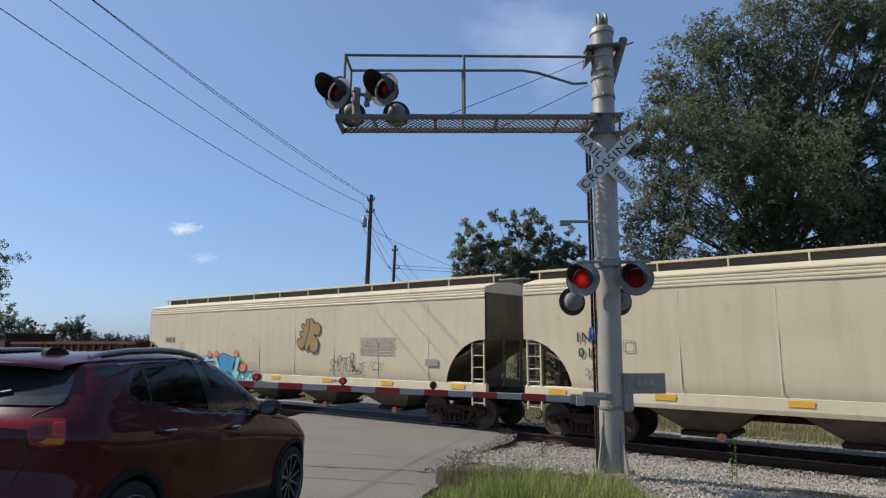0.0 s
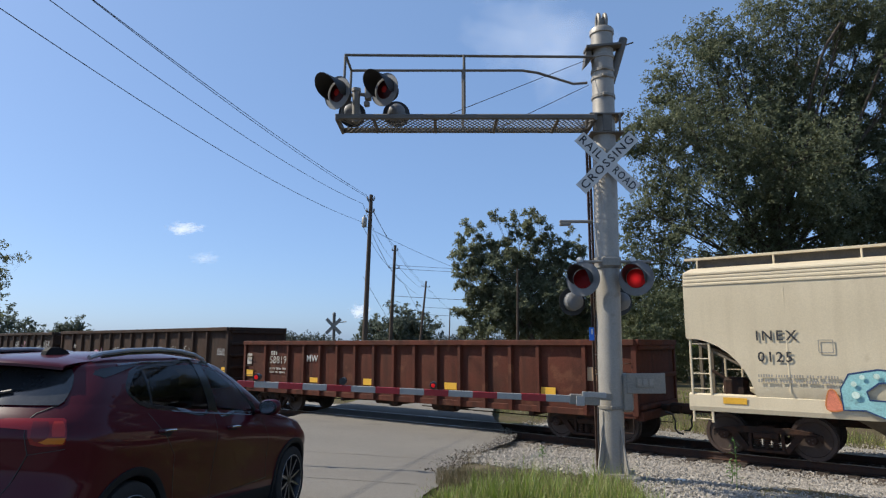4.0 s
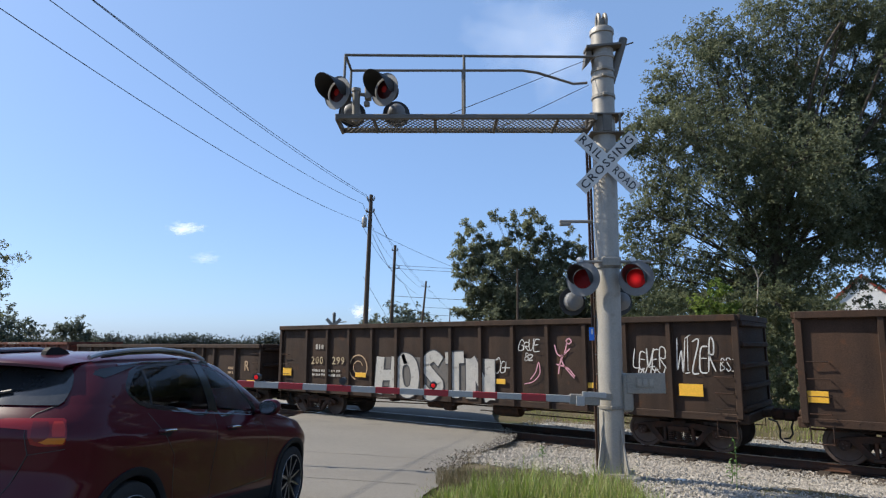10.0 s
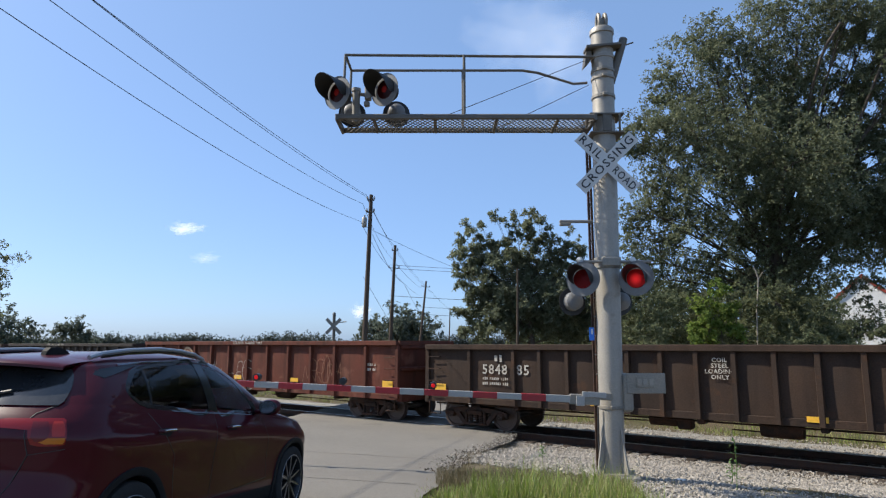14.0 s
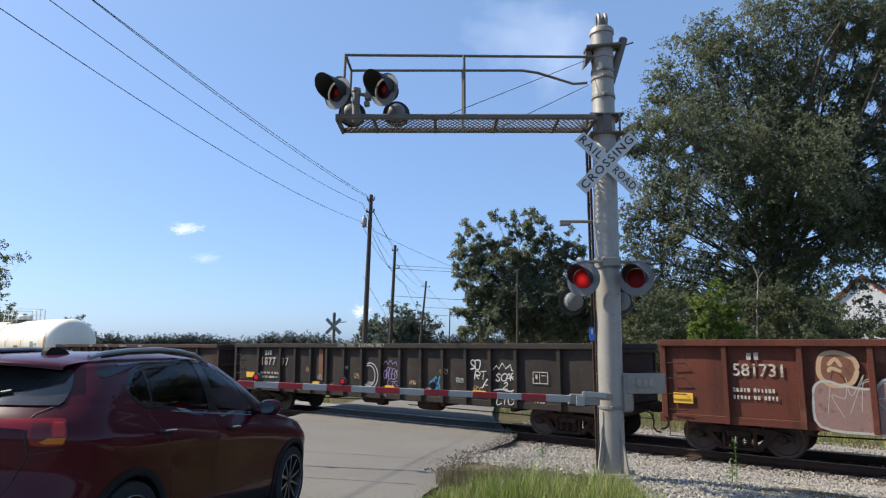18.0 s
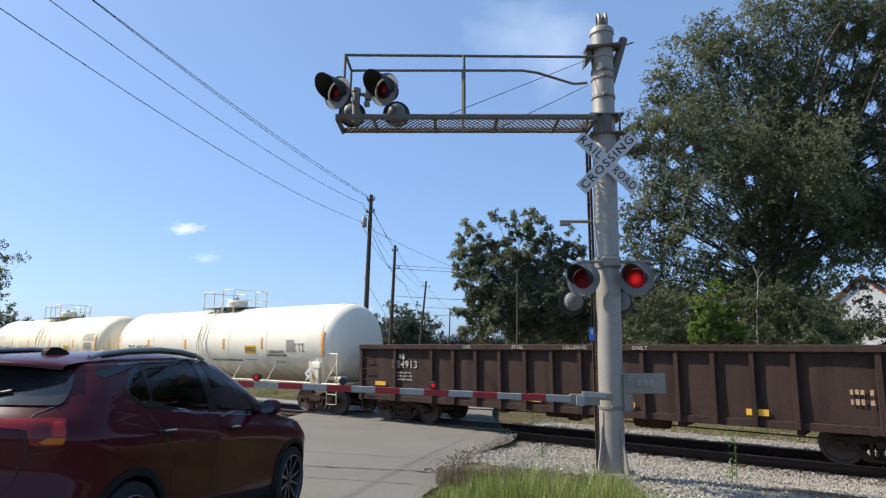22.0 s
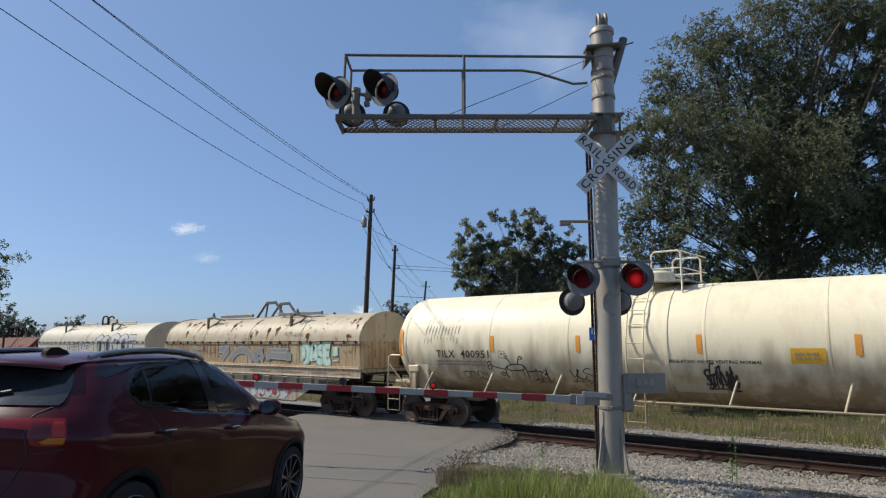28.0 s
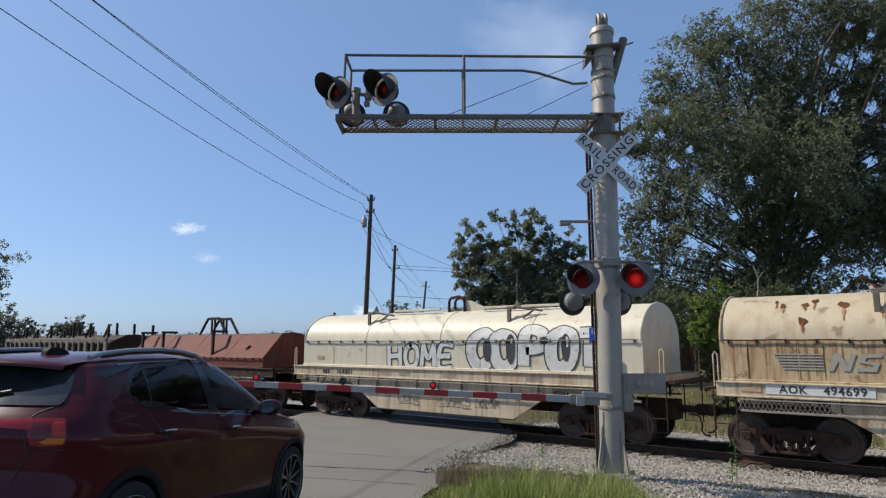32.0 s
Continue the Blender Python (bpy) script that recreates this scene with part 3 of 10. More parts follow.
# round cap hoop on top
g = Geo()
for dx in (-.06, .06):
    g.pipe([(cx(8) + dx, .11 * math.cos(a), 7.94 + .16 + .16 * math.sin(a) if math.sin(a) >= 0 else 7.94 + .16 + .16 * math.sin(a)) for a in [math.pi * k / 8 for k in range(-2, 11)]], .035, 8)
g.box(cx(8), 0, 8.05, .08, .16, .22, .02)
part("cap", g, M["galv"], mast, smooth=True)
# base fins
for ang in (20, 110, 200, 290):
    m = Matrix.Translation((cx(0.4), 0, 0)) @ pose(0, 0, 0, 0, 0, ang + 10)
    vs = [(.19, -.012, 0), (.37, -.012, 0), (.34, -.012, .12), (.205, -.012, .80), (.19, .012, 0), (.37, .012, 0), (.34, .012, .12), (.205, .012, .80)]
    g = Geo().add([m @ Vector(v) for v in vs], [(0, 1, 2, 3), (7, 6, 5, 4), (1, 5, 6, 2), (2, 6, 7, 3), (0, 4, 5, 1), (0, 3, 7, 4)])
    part("base_fin", g, M["silver"], mast)
part("base_plate", Geo().box(cx(0), 0, 0.015, .66, .66, .03, .006), M["galv"], mast)
for a, b in ((-1, -1), (1, -1), (-1, 1), (1, 1)):
    part("anchor_bolt", Geo().tube((cx(0) + a * .27, b * .27, .03), (cx(0) + a * .27, b * .27, .10), .022, n=6), M["galv"], mast)

# cantilever walkway
XL, XR = -4.70, -0.12
walkw = part("walkway_frame", Geo()
             .box((XL + XR) / 2, -.36, 6.13, XR - XL, .06, .10, .02).box((XL + XR) / 2, .36, 6.13, XR - XL, .06, .10, .02)
             .box(XL, 0, 6.12, .05, .77, .12, .008).box(XR, 0, 6.13, .06, .77, .14, .008), M["galv_dark"], mast, "galvanised walkway frame")
for k in range(4):
    x = XL + (XR - XL) * (k + .6) / 4.2
    part("cross_bar", Geo().box(x, 0, 6.09, .05, .68, .06, .006), M["galv_dark"], mast)
# open mesh floor: slanting strands both ways
g = Geo()
n = 50
for k in range(n):
    x = XL + .05 + (XR - XL - .1) * k / n
    for sgn in (-1, 1):
        a, b = Vector((x, -.34 * sgn, 6.09)), Vector((min(x + .42, XR), .34 * sgn, 6.09))
        d = (b - a).normalized()
        w = Vector((-d.y, d.x, 0)) * .0075
        u = Vector((0, 0, .012))
        g.add([a - w, a + w, b + w, b - w, a - w + u, a + w + u, b + w + u, b - w + u], [(0, 1, 2, 3), (7, 6, 5, 4), (0, 4, 5, 1), (3, 2, 6, 7), (0, 3, 7, 4), (1, 5, 6, 2)])
tagged(part("grating", g, M["galv_dark"], mast, "open steel grating"), kind="stuff")
# lower chord edge
# handrails
for y, zz in ((-.36, 7.29), (.36, 7.32)):
    end = [(-.05, y * .6, zz + .03)] if y < 0 else [(-1.3, y, zz), (-1.0, y, zz - .05), (-.35, y * .8, zz - .30), (-.1, y * .6, zz - .31)]
    part("handrail", Geo().pipe([(-4.57, y, zz)] + end, .026), M["galv_dark"], mast, smooth=True)
    part("handrail_post", Geo().tube((-2.44, y, zz), (-2.44, y, 6.15), .026), M["galv_dark"], mast)
    part("handrail_post", Geo().tube((-4.57, y, zz), (-4.60, y, 6.15), .024), M["galv_dark"], mast)
part("handrail_end", Geo().pipe([(-4.57, -.36, 7.29), (-4.57, .36, 7.32)], .026), M["galv_dark"], mast)
# stay cables and brackets
part("stay_cable", Geo().tube((-2.75, -.30, 6.18), (.42, .05, 7.62), .006, n=6), M["wire"], mast)
part("stay_cable", Geo().tube((-1.72, .30, 6.18), (-.1, .1, 6.92), .006, n=6), M["wire"], mast)
g = Geo().prism([(-.20, 7.50), (.45, 7.56), (.45, 7.60), (-.20, 7.54)], -.25, .05, "y")
g.prism([(-.18, 7.50), (-.08, 7.50), (-.08, 7.36), (-.22, 7.20)], -.12, .12, "y")
part("top_bracket", g, M["galv_dark"], mast)
part("stay_post", Geo().tube((.55, .0, 7.78), (.28, .0, 6.92), .075, n=14), M["galv_dark"], mast, smooth=True)
part("stay_rod", Geo().tube((.35, 0, 7.58), (.72, -.02, 7.70), .014, n=6), M["galv_dark"], mast)
g = Geo().box(cx(6.1), 0, 6.24, .62, .50, .03, .006).box(cx(6.1), 0, 5.90, .60, .48, .03, .006)
g.box(cx(6.1) - .22, -.24, 6.07, .03, .05, .32, .005).box(cx(6.1) + .22, -.24, 6.07, .03, .05, .32, .005).box(cx(6.1), -.235, 6.07, .16, .02, .30, .004)
part("clamp_box", g, M["galv_dark"], mast, "bolted clamp of flat steel plates")
# ladder and conduit up the far side
for dx, dy in ((-.205, .16), (-.09, .42)):
    part("ladder_rail", Geo().box(dx + lean * 2, dy, 3.0, .04, .05, 6.0, .004), M["steel_dark"], mast)
for k in range(16):
    part("ladder_rung", Geo().tube((-.205 + lean * 2, .16, .6 + k * .34), (-.09 + lean * 2, .42, .6 + k * .34), .012, n=6), M["galv_dark"], mast)
part("conduit", Geo().pipe([(-.11, .12, .05), (-.10, .12, 2.6), (-.08, .12, 3.5), (-.05, .12, 5.8)], .022), M["galv_dark"], mast, smooth=True)
part("ground_rod_tape", Geo().pipe([(-.20, -.16, .02), (-.205, -.10, .6), (-.19, -.10, 1.1)], .012), M["wire"], mast)

# crossbuck
Z0 = 5.32
buck = part("crossbuck", Geo().box(cx(Z0) + .0, -.235, Z0, .24, .03, .10, .005), M["galv"], mast, "white crossbuck sign with black letters")
for ang, txt, y in ((45, "CROSSING", -.275), (-45, None, -.262)):
    m = Matrix.Translation((.085, y, Z0)) @ pose(0, 0, 0, 0, -ang, 0)
    bl = part("blade", Geo().box(0, 0, 0, 1.37, .004, .24), M["sign_white"], buck, at=m)
    if txt:
        writing(txt, .150, M["ink"], bl, Matrix.Translation((0, -.005, 0)), spread=1.2, bold=.002, width=1.27)
    else:
        writing("RAIL", .150, M["ink"], bl, Matrix.Translation((-.40, -.005, 0)), spread=1.2, bold=.002, width=.50)
        writing("ROAD", .150, M["ink"], bl, Matrix.Translation((.405, -.005, 0)), spread=1.15, bold=.002, width=.49)

# lamp units
def lamp_unit(parent, m, lit_name, radius=.30, hood=.30, hr=.185, lens="lens"):
    """A round background with a hood, a dark red lens, and the lamp that comes up in it."""
    u = part("lamp_unit", Geo().lathe([(.10, .0), (.14, .05), (.15, .16), (.16, .20)], 20, pose(0, 0, 0, -90, 0, 0)), M["signal_black"], parent, at=m, smooth=True)
    g = Geo().lathe([(radius, -.012), (radius, .0), (.16, .0), (.16, -.012)], 36, pose(0, 0, 0, -90, 0, 0), False)
    part("disc", g, M["background"], u, "grey round background plate")
    g = Geo()
    rows = []
    for k in range(25):
        t = math.pi * (-.15 + 1.3 * k / 24)
        ln = hood * (.25 + .75 * max(0, math.sin(math.pi * k / 24)) ** .7)
        rows.append([(hr * math.cos(t), -.01, hr * math.sin(t)), (hr * math.cos(t), -ln, hr * math.sin(t) + .01), ((hr - .005) * math.cos(t), -ln, (hr - .005) * math.sin(t) + .01), ((hr - .007) * math.cos(t), -.01, (hr - .007) * math.sin(t))])
    g.grid(rows)
    part("hood", g, M["signal_black"], u, "black hood", smooth=True)
    part("lens", Geo().lathe([(.0, .03), (.08, .026), (.165, .01), (.17, -.01)], 28, pose(0, 0, 0, 90, 0, 0)), M[lens], u, "dark red lens", smooth=True)
    return u


def back_unit(parent, m):
    """A lamp turned away: disc seen from behind with its rounded housing."""
    u = part("lamp_unit", Geo().lathe([(.0, .20), (.10, .185), (.155, .13), (.165, .03), (.17, .0)], 24, pose(0, 0, 0, 90, 0, 0)), M["background"], parent, at=m, smooth=True)
    part("disc", Geo().lathe([(.25, -.012), (.25, .0), (.16, .0)], 32, pose(0, 0, 0, 90, 0, 0), False), M["signal_black"], u)
    return u


zc = 3.56
part("lamp_crossarm", Geo().box(cx(zc), -.22, zc + .0, .34, .06, .16, .02).tube((-.50, -.22, zc), (.78, -.22, zc), .028, n=8), M["galv"], mast, "grey lamp crossarm")
part("junction_clamp", Geo().lathe([(.225, -.10), (.232, -.09), (.232, .09), (.225, .10)], 28, Matrix.Translation((cx(zc), 0, zc)), False), M["galv"], mast)
lampL = lamp_unit(mast, Matrix.Translation((-.425, -.32, 3.25)) @ pose(0, 0, 0, -3, 0, -32), "left", hood=.40)
lampR = lamp_unit(mast, Matrix.Translation((.49, -.32, 3.26)) @ pose(0, 0, 0, -3, 0, -30), "right", hood=.40)
for x in (-.425, .49):
    part("lamp_hanger", Geo().pipe([(x, -.22, zc), (x, -.22, 3.47), (x, -.2, 3.4)], .03), M["galv"], mast)
    part("hanger_cap", Geo().lathe([(.05, -.05), (.06, 0), (.03, .05)], 10, Matrix.Translation((x - .02, -.22, zc + .03))), M["sign_white"], mast, smooth=True)
GLOW = Geo().lathe([(.0, .03), (.08, .026), (.160, .01), (.165, -.006)], 28, pose(0, 0, 0, 90, 0, 0)).mesh("lamp", M["lit"], True)
LAMPS = [(part("lamp", GLOW, None, lampL, "glowing red lamp"), 1), (part("lamp", GLOW, None, lampR, "glowing red lamp"), 0)]
back_unit(mast, Matrix.Translation((-.50, .26, 2.90)) @ pose(0, 0, 0, 0, 0, 12))
back_unit(mast, Matrix.Translation((.34, .26, 2.90)) @ pose(0, 0, 0, 0, 0, 12))
part("lamp_crossarm", Geo().tube((-.5, .26, 3.12), (.34, .26, 3.12), .028, n=8), M["galv"], mast)

# lamps on the cantilever tip, turned towards the side street
for x, z in ((-4.69, 6.55), (-3.85, 6.61)):
    u = lamp_unit(mast, Matrix.Translation((x, -.42, z)) @ pose(0, 0, 0, 2, 0, -34), "tip", hood=.44, hr=.225, lens="lens_dark")
    part("lamp", Geo().lathe([(.0, .045), (.05, .04), (.06, .03)], 16, Matrix.Translation((.01, 0, 0)) @ pose(0, 0, 0, 90, 0, 0)), M["lit_dim"], u, "dim red lamp")
for x in (-4.50, -3.68):
    back_unit(mast, Matrix.Translation((x, .12, 6.36)) @ pose(0, 0, 0, 0, 0, 8))
part("lamp_post", Geo().tube((-4.40, -.1, 6.12), (-4.40, -.1, 6.70), .07, n=12).tube((-4.40, -.1, 6.70), (-4.40, -.1, 6.76), .085, n=12), M["galv"], mast, smooth=True)
part("lamp_bracket", Geo().pipe([(-4.69, -.2, 6.68), (-4.55, -.1, 6.62), (-4.40, -.1, 6.66), (-4.2, -.1, 6.64), (-3.85, -.2, 6.62)], .035).box(-4.18, -.12, 6.66, .12, .12, .26, .02).box(-4.20, -.12, 6.46, .1, .1, .1, .02), M["galv"], mast, "grey lamp bracket")

# gate machine, counterweight and boom
gm = part("gate_machine", Geo().box(.31, .02, 1.33, .20, .36, .64, .04), M["galv"], mast, "grey gate machine box")
part("counterweight_arm", Geo().box(.62, -.16, 1.49, .66, .03, .34, .01).box(.60, -.185, 1.51, .30, .02, .18, .006), M["galv"], mast, "flat steel counterweight arm")
for k in range(3):
    part("weight_plate", Geo().box(.50 + .1 * k, -.20, 1.51, .07, .012, .11, .004), M["silver"], mast)
gate = part("gate_boom", Geo(), None, mast, "red and white striped gate boom, lowered", at=Matrix.Translation((-.26, -.30, 1.225)) @ pose(0, 0, 0, 0, 2.6, 0))
gate.data = Geo().box(-.2, 0, 0, .5, .07, .17, .01).box(.02, .06, .06, .5, .05, .12, .01).mesh("gate_boom", M["galv"])
part("boom_bracket", Geo().box(-.05, -.05, .09, .40, .02, .09, .004).box(-.28, -.05, -.02, .14, .03, .16, .005), M["stripe_white"], gate)
xx = -.44
sw = .406
k = 0
while xx > -5.95:
    w = min(sw, xx + 6.0)
    hgt = .115 if k < 2 else .10
    part("stripe", Geo().box(xx - w / 2, 0, 0, w - .003, .055, hgt, .004), M["stripe_red"] if k % 2 else M["stripe_white"], gate)
    xx -= w
    k += 1
BOOM_LAMPS = []
for x in (-2.73, -4.24, -5.68):
    b = part("boom_lamp", Geo().tube((x, 0, .05), (x, 0, .10), .02, n=8).lathe([(.0, -.075), (.06, -.07), (.06, .07), (.0, .075)], 14, Matrix.Translation((x, 0, .12)) @ pose(0, 0, 0, 90, 0, 0)), M["signal_black"], gate)
    BOOM_LAMPS.append((part("lamp", Geo().lathe([(.0, .05), (.03, .045), (.034, .03), (.034, -.03), (.03, -.045), (0, -.05)], 14, pose(0, 0, 0, 90, 0, 0)), M["lit"], b, "glowing red boom lamp", smooth=True), x))

# small things on the mast
part("emergency_sign", Geo().box(-.27, -.16, 2.32, .085, .006, .22, .002), M["blue_sign"], mast, "small blue emergency notice")
part("notice_bar", Geo().box(-.265, -.166, 2.36, .03, .003, .09), M["sign_white"], mast)
g = Geo()
for k in range(4):
    g.box(.035, -.212, 1.50 - .035 * k, .13 - .01 * (k % 2), .003, .012)
part("stencil_bar", g, M["grey_ink"], mast, "faded stencilled notice")
g = Geo().box(-.62, .10, 4.28, .20, .10, .05, .01)
part("street_light", g.box(-.42, .10, 4.33, .60, .06, .05, .01), M["galv"], mast, "flat lamp arm")
# ---------------------------------------------------------------- utility poles and wires
def pole(lat, ahead, top, lean_r, arms, radius=.16, base=-0.2):
    p = from_eye(lat, ahead)
    m = Matrix.Translation((p.x, p.y, base)) @ pose(0, 0, 0, 0, 0, YAW) @ pose(0, 0, 0, 0, lean_r, 0)
    t = thing("utility_pole", m, "dark weathered wooden utility pole with wires", "utility pole", "utility poles")
    h = top - base
    part("pole", Geo().tube((0, 0, -.5), (0, 0, h), radius, radius * .62, 12), M["wood_pole"], t, smooth=True)
    for z, w in arms:
        part("bracket", Geo().box(0, -.1, h - z, w * 2, .07, .07, .01), M["wood_pole"], t)
        for s in (-1, 1):
            part("insulator", Geo().lathe([(.05, 0), (.07, .05), (.04, .10), (.05, .15), (.02, .18)], 8, Matrix.Translation((s * w * .92, -.1, h - z + .05))), M["background"], t, smooth=True)
    return t, h


p1, h1 = pole(-4.74, 38, 11.58, 1.6, [(.35, .22), (1.1, .24)], .18)
part("transformer", Geo().lathe([(.0, -.30), (.13, -.30), (.15, -.27), (.15, .26), (.12, .30), (.0, .32)], 16, Matrix.Translation((-.33, -.12, h1 - 1.75))), M["silver"], p1, "grey pole transformer", smooth=True)
part("bushing", Geo().lathe([(.04, .3), (.05, .38), (.02, .48)], 8, Matrix.Translation((-.33, -.12, h1 - 1.75))), M["background"], p1)
p2, h2 = pole(-4.80, 57, 11.4, 2.2, [(.5, .28), (2.1, .5)], .20)
pole(-3.5, 90, 11.4, 5.5, [(.8, .6)], .20)
pole(1.45, 157, 11.3, 1.5, [(.5, .5)], .2)
pole(4.38, 38, 7.03, 1.0, [], .085)


def wire(name, pts, sag, r=.011):
    """A wire hung between points with a little sag, joined into one line."""
    out = []
    for a, b in zip(pts, pts[1:]):
        a, b = Vector(a), Vector(b)
        for k in range(33):
            t = k / 32
            q = a.lerp(b, t)
            q.z -= sag * 4 * t * (1 - t)
            if not out or k:
                out.append(q)
    return tagged(part(name, Geo().pipe(out, r, 5), M["wire"]), "black overhead utility wire on wooden poles", "wire", "overhead wires")


def E(lat, ahead, z):
    p = from_eye(lat, ahead)
    return (p.x, p.y, z)


for near, at_pole, beyond, sag in (((-11.41, 10.63), (-5.01, 9.88), [(-4.9, 57, 9.4), (-3.2, 90, 9.2)], 1.09),
                                   ((-11.30, 11.19), (-4.90, 10.97), [(-5.0, 57, 10.6), (-3.2, 90, 10.4)], .99),
                                   ((-11.10, 11.43), (-4.70, 11.43), [(-4.4, 57, 11.3), (-2.9, 90, 11.2), (1.6, 157, 11.1)], .71),
                                   ((-11.10, 11.16), (-4.70, 11.53), [(-4.1, 57, 10.6), (-2.7, 90, 10.8), (1.8, 157, 10.9)], .56)):
    wire("overhead_wire", [E(near[0], -2, near[1]), E(at_pole[0], 37.8, at_pole[1])], sag, .011)
    wire("overhead_wire", [E(at_pole[0], 37.8, at_pole[1])] + [E(*q) for q in beyond], .3, .014)
for z, d, r in ((9.3, 57, .016), (9.0, 57, .016), (6.5, 57, .02), (7.4, 90, .02), (5.0, 57, .016)):
    wire("overhead_wire", [E(-4.8 if d < 80 else -3.4, d, z + .3), E(30, d + 2, z + .1)], .5, r)
wire("overhead_wire", [E(-4.75, 38, 9.6), E(6, 60, 8.2)], .4, .012)
wire("guy_wire", [E(-4.8, 38, 6.5), E(-3.0, 52, 2.0)], .0, .012)
wire("overhead_wire", [E(-4.3, 38, 9.1), E(-3.5, 57, 7.9), E(-2.4, 90, 6.2)], .5, .016)

# crossbuck on the far side of the crossing, seen from behind
p = from_eye(-6.5, 38)
fx = thing("far_crossbuck", Matrix.Translation((p.x, p.y, -.3)) @ pose(0, 0, 0, 0, 0, YAW - 5), "grey back of a crossbuck sign on a post", "crossbuck sign")
part("post", Geo().tube((0, 0, -.2), (0, 0, 4.5), .09, n=12), M["galv_dark"], fx, smooth=True)
for a in (45, -45):
    part("blade", Geo().box(0, 0, 0, 1.22, .01, .20), M["galv"], fx, at=Matrix.Translation((0, -.12 + a * .0003, 3.85)) @ pose(0, 0, 0, 0, a, 0))
part("finial", Geo().lathe([(.10, 0), (.11, .1), (.05, .2)], 12, Matrix.Translation((0, 0, 4.48))), M["galv_dark"], fx, smooth=True)
part("lamp_arm", Geo().tube((0, 0, 4.05), (.75, 0, 4.12), .03, n=6), M["galv"], fx)


# ---------------------------------------------------------------- trees
def foliage(name, base, second, light):
    ma = bpy.data.materials.new(name)
    ma.use_nodes = True
    n, k = ma.node_tree.nodes, ma.node_tree.links
    bs = n["Principled BSDF"]
    bs.inputs["Roughness"].default_value = 0.75
    bs.inputs["Specular IOR Level"].default_value = 0.2
    geo = n.new("ShaderNodeNewGeometry")
    cr = n.new("ShaderNodeValToRGB")
    cr.color_ramp.elements[0].color, cr.color_ramp.elements[1].color = (*base, 1), (*second, 1)
    e = cr.color_ramp.elements.new(0.93)
    e.color = (*light, 1)
    k.new(geo.outputs["Random Per Island"], cr.inputs["Fac"])
    no = n.new("ShaderNodeTexNoise")
    no.inputs["Scale"].default_value = 0.35
    hs = n.new("ShaderNodeHueSaturation")
    mr = n.new("ShaderNodeMapRange")
    mr.inputs["From Min"].default_value, mr.inputs["From Max"].default_value = .3, .7
    mr.inputs["To Min"].default_value, mr.inputs["To Max"].default_value = .75, 1.25
    co = n.new("ShaderNodeTexCoord")
    k.new(co.outputs["Object"], no.inputs["Vector"])
    k.new(no.outputs["Fac"], mr.inputs["Value"])
    k.new(mr.outputs["Result"], hs.inputs["Value"])
    k.new(cr.outputs["Color"], hs.inputs["Color"])
    k.new(hs.outputs["Color"], bs.inputs["Base Color"])
    tr = n.new("ShaderNodeBsdfTranslucent")
    k.new(hs.outputs["Color"], tr.inputs["Color"])
    mx = n.new("ShaderNodeMixShader")
    mx.inputs[0].default_value = 0.55
    k.new(bs.outputs[0], mx.inputs[1])
    k.new(tr.outputs[0], mx.inputs[2])
    k.new(mx.outputs[0], n["Material Output"].inputs["Surface"])
    return ma


M["leaf"] = foliage("oak_leaves", (0.104, 0.122, 0.062), (0.150, 0.170, 0.085), (0.20, 0.215, 0.135))
M["leaf_mid"] = foliage("dense_leaves", (0.100, 0.123, 0.060), (0.150, 0.170, 0.084), (0.20, 0.21, 0.12))
# lighter, greyer copy of the dense leaves, with haze painted in
M["leaf_hazy"] = foliage("hazed_green_leaves", (0.135, 0.158, 0.090), (0.195, 0.215, 0.125), (0.25, 0.26, 0.17))
# blue-grey leaves: haze before the skyline is mixed into this colour
M["leaf_skyline_haze"] = foliage("hazed_skyline_leaves", (0.058, 0.072, 0.062), (0.078, 0.092, 0.076), (0.095, 0.108, 0.09))
M["leaf_bright"] = foliage("fresh_leaves", (0.11, 0.175, 0.030), (0.17, 0.25, 0.05), (0.26, 0.32, 0.08))
# paler, bluer leaves put the far trees' haze into their colour
M["leaf_far_haze"] = foliage("hazed_distant_leaves", (0.082, 0.105, 0.075), (0.112, 0.135, 0.098), (0.14, 0.155, 0.12))


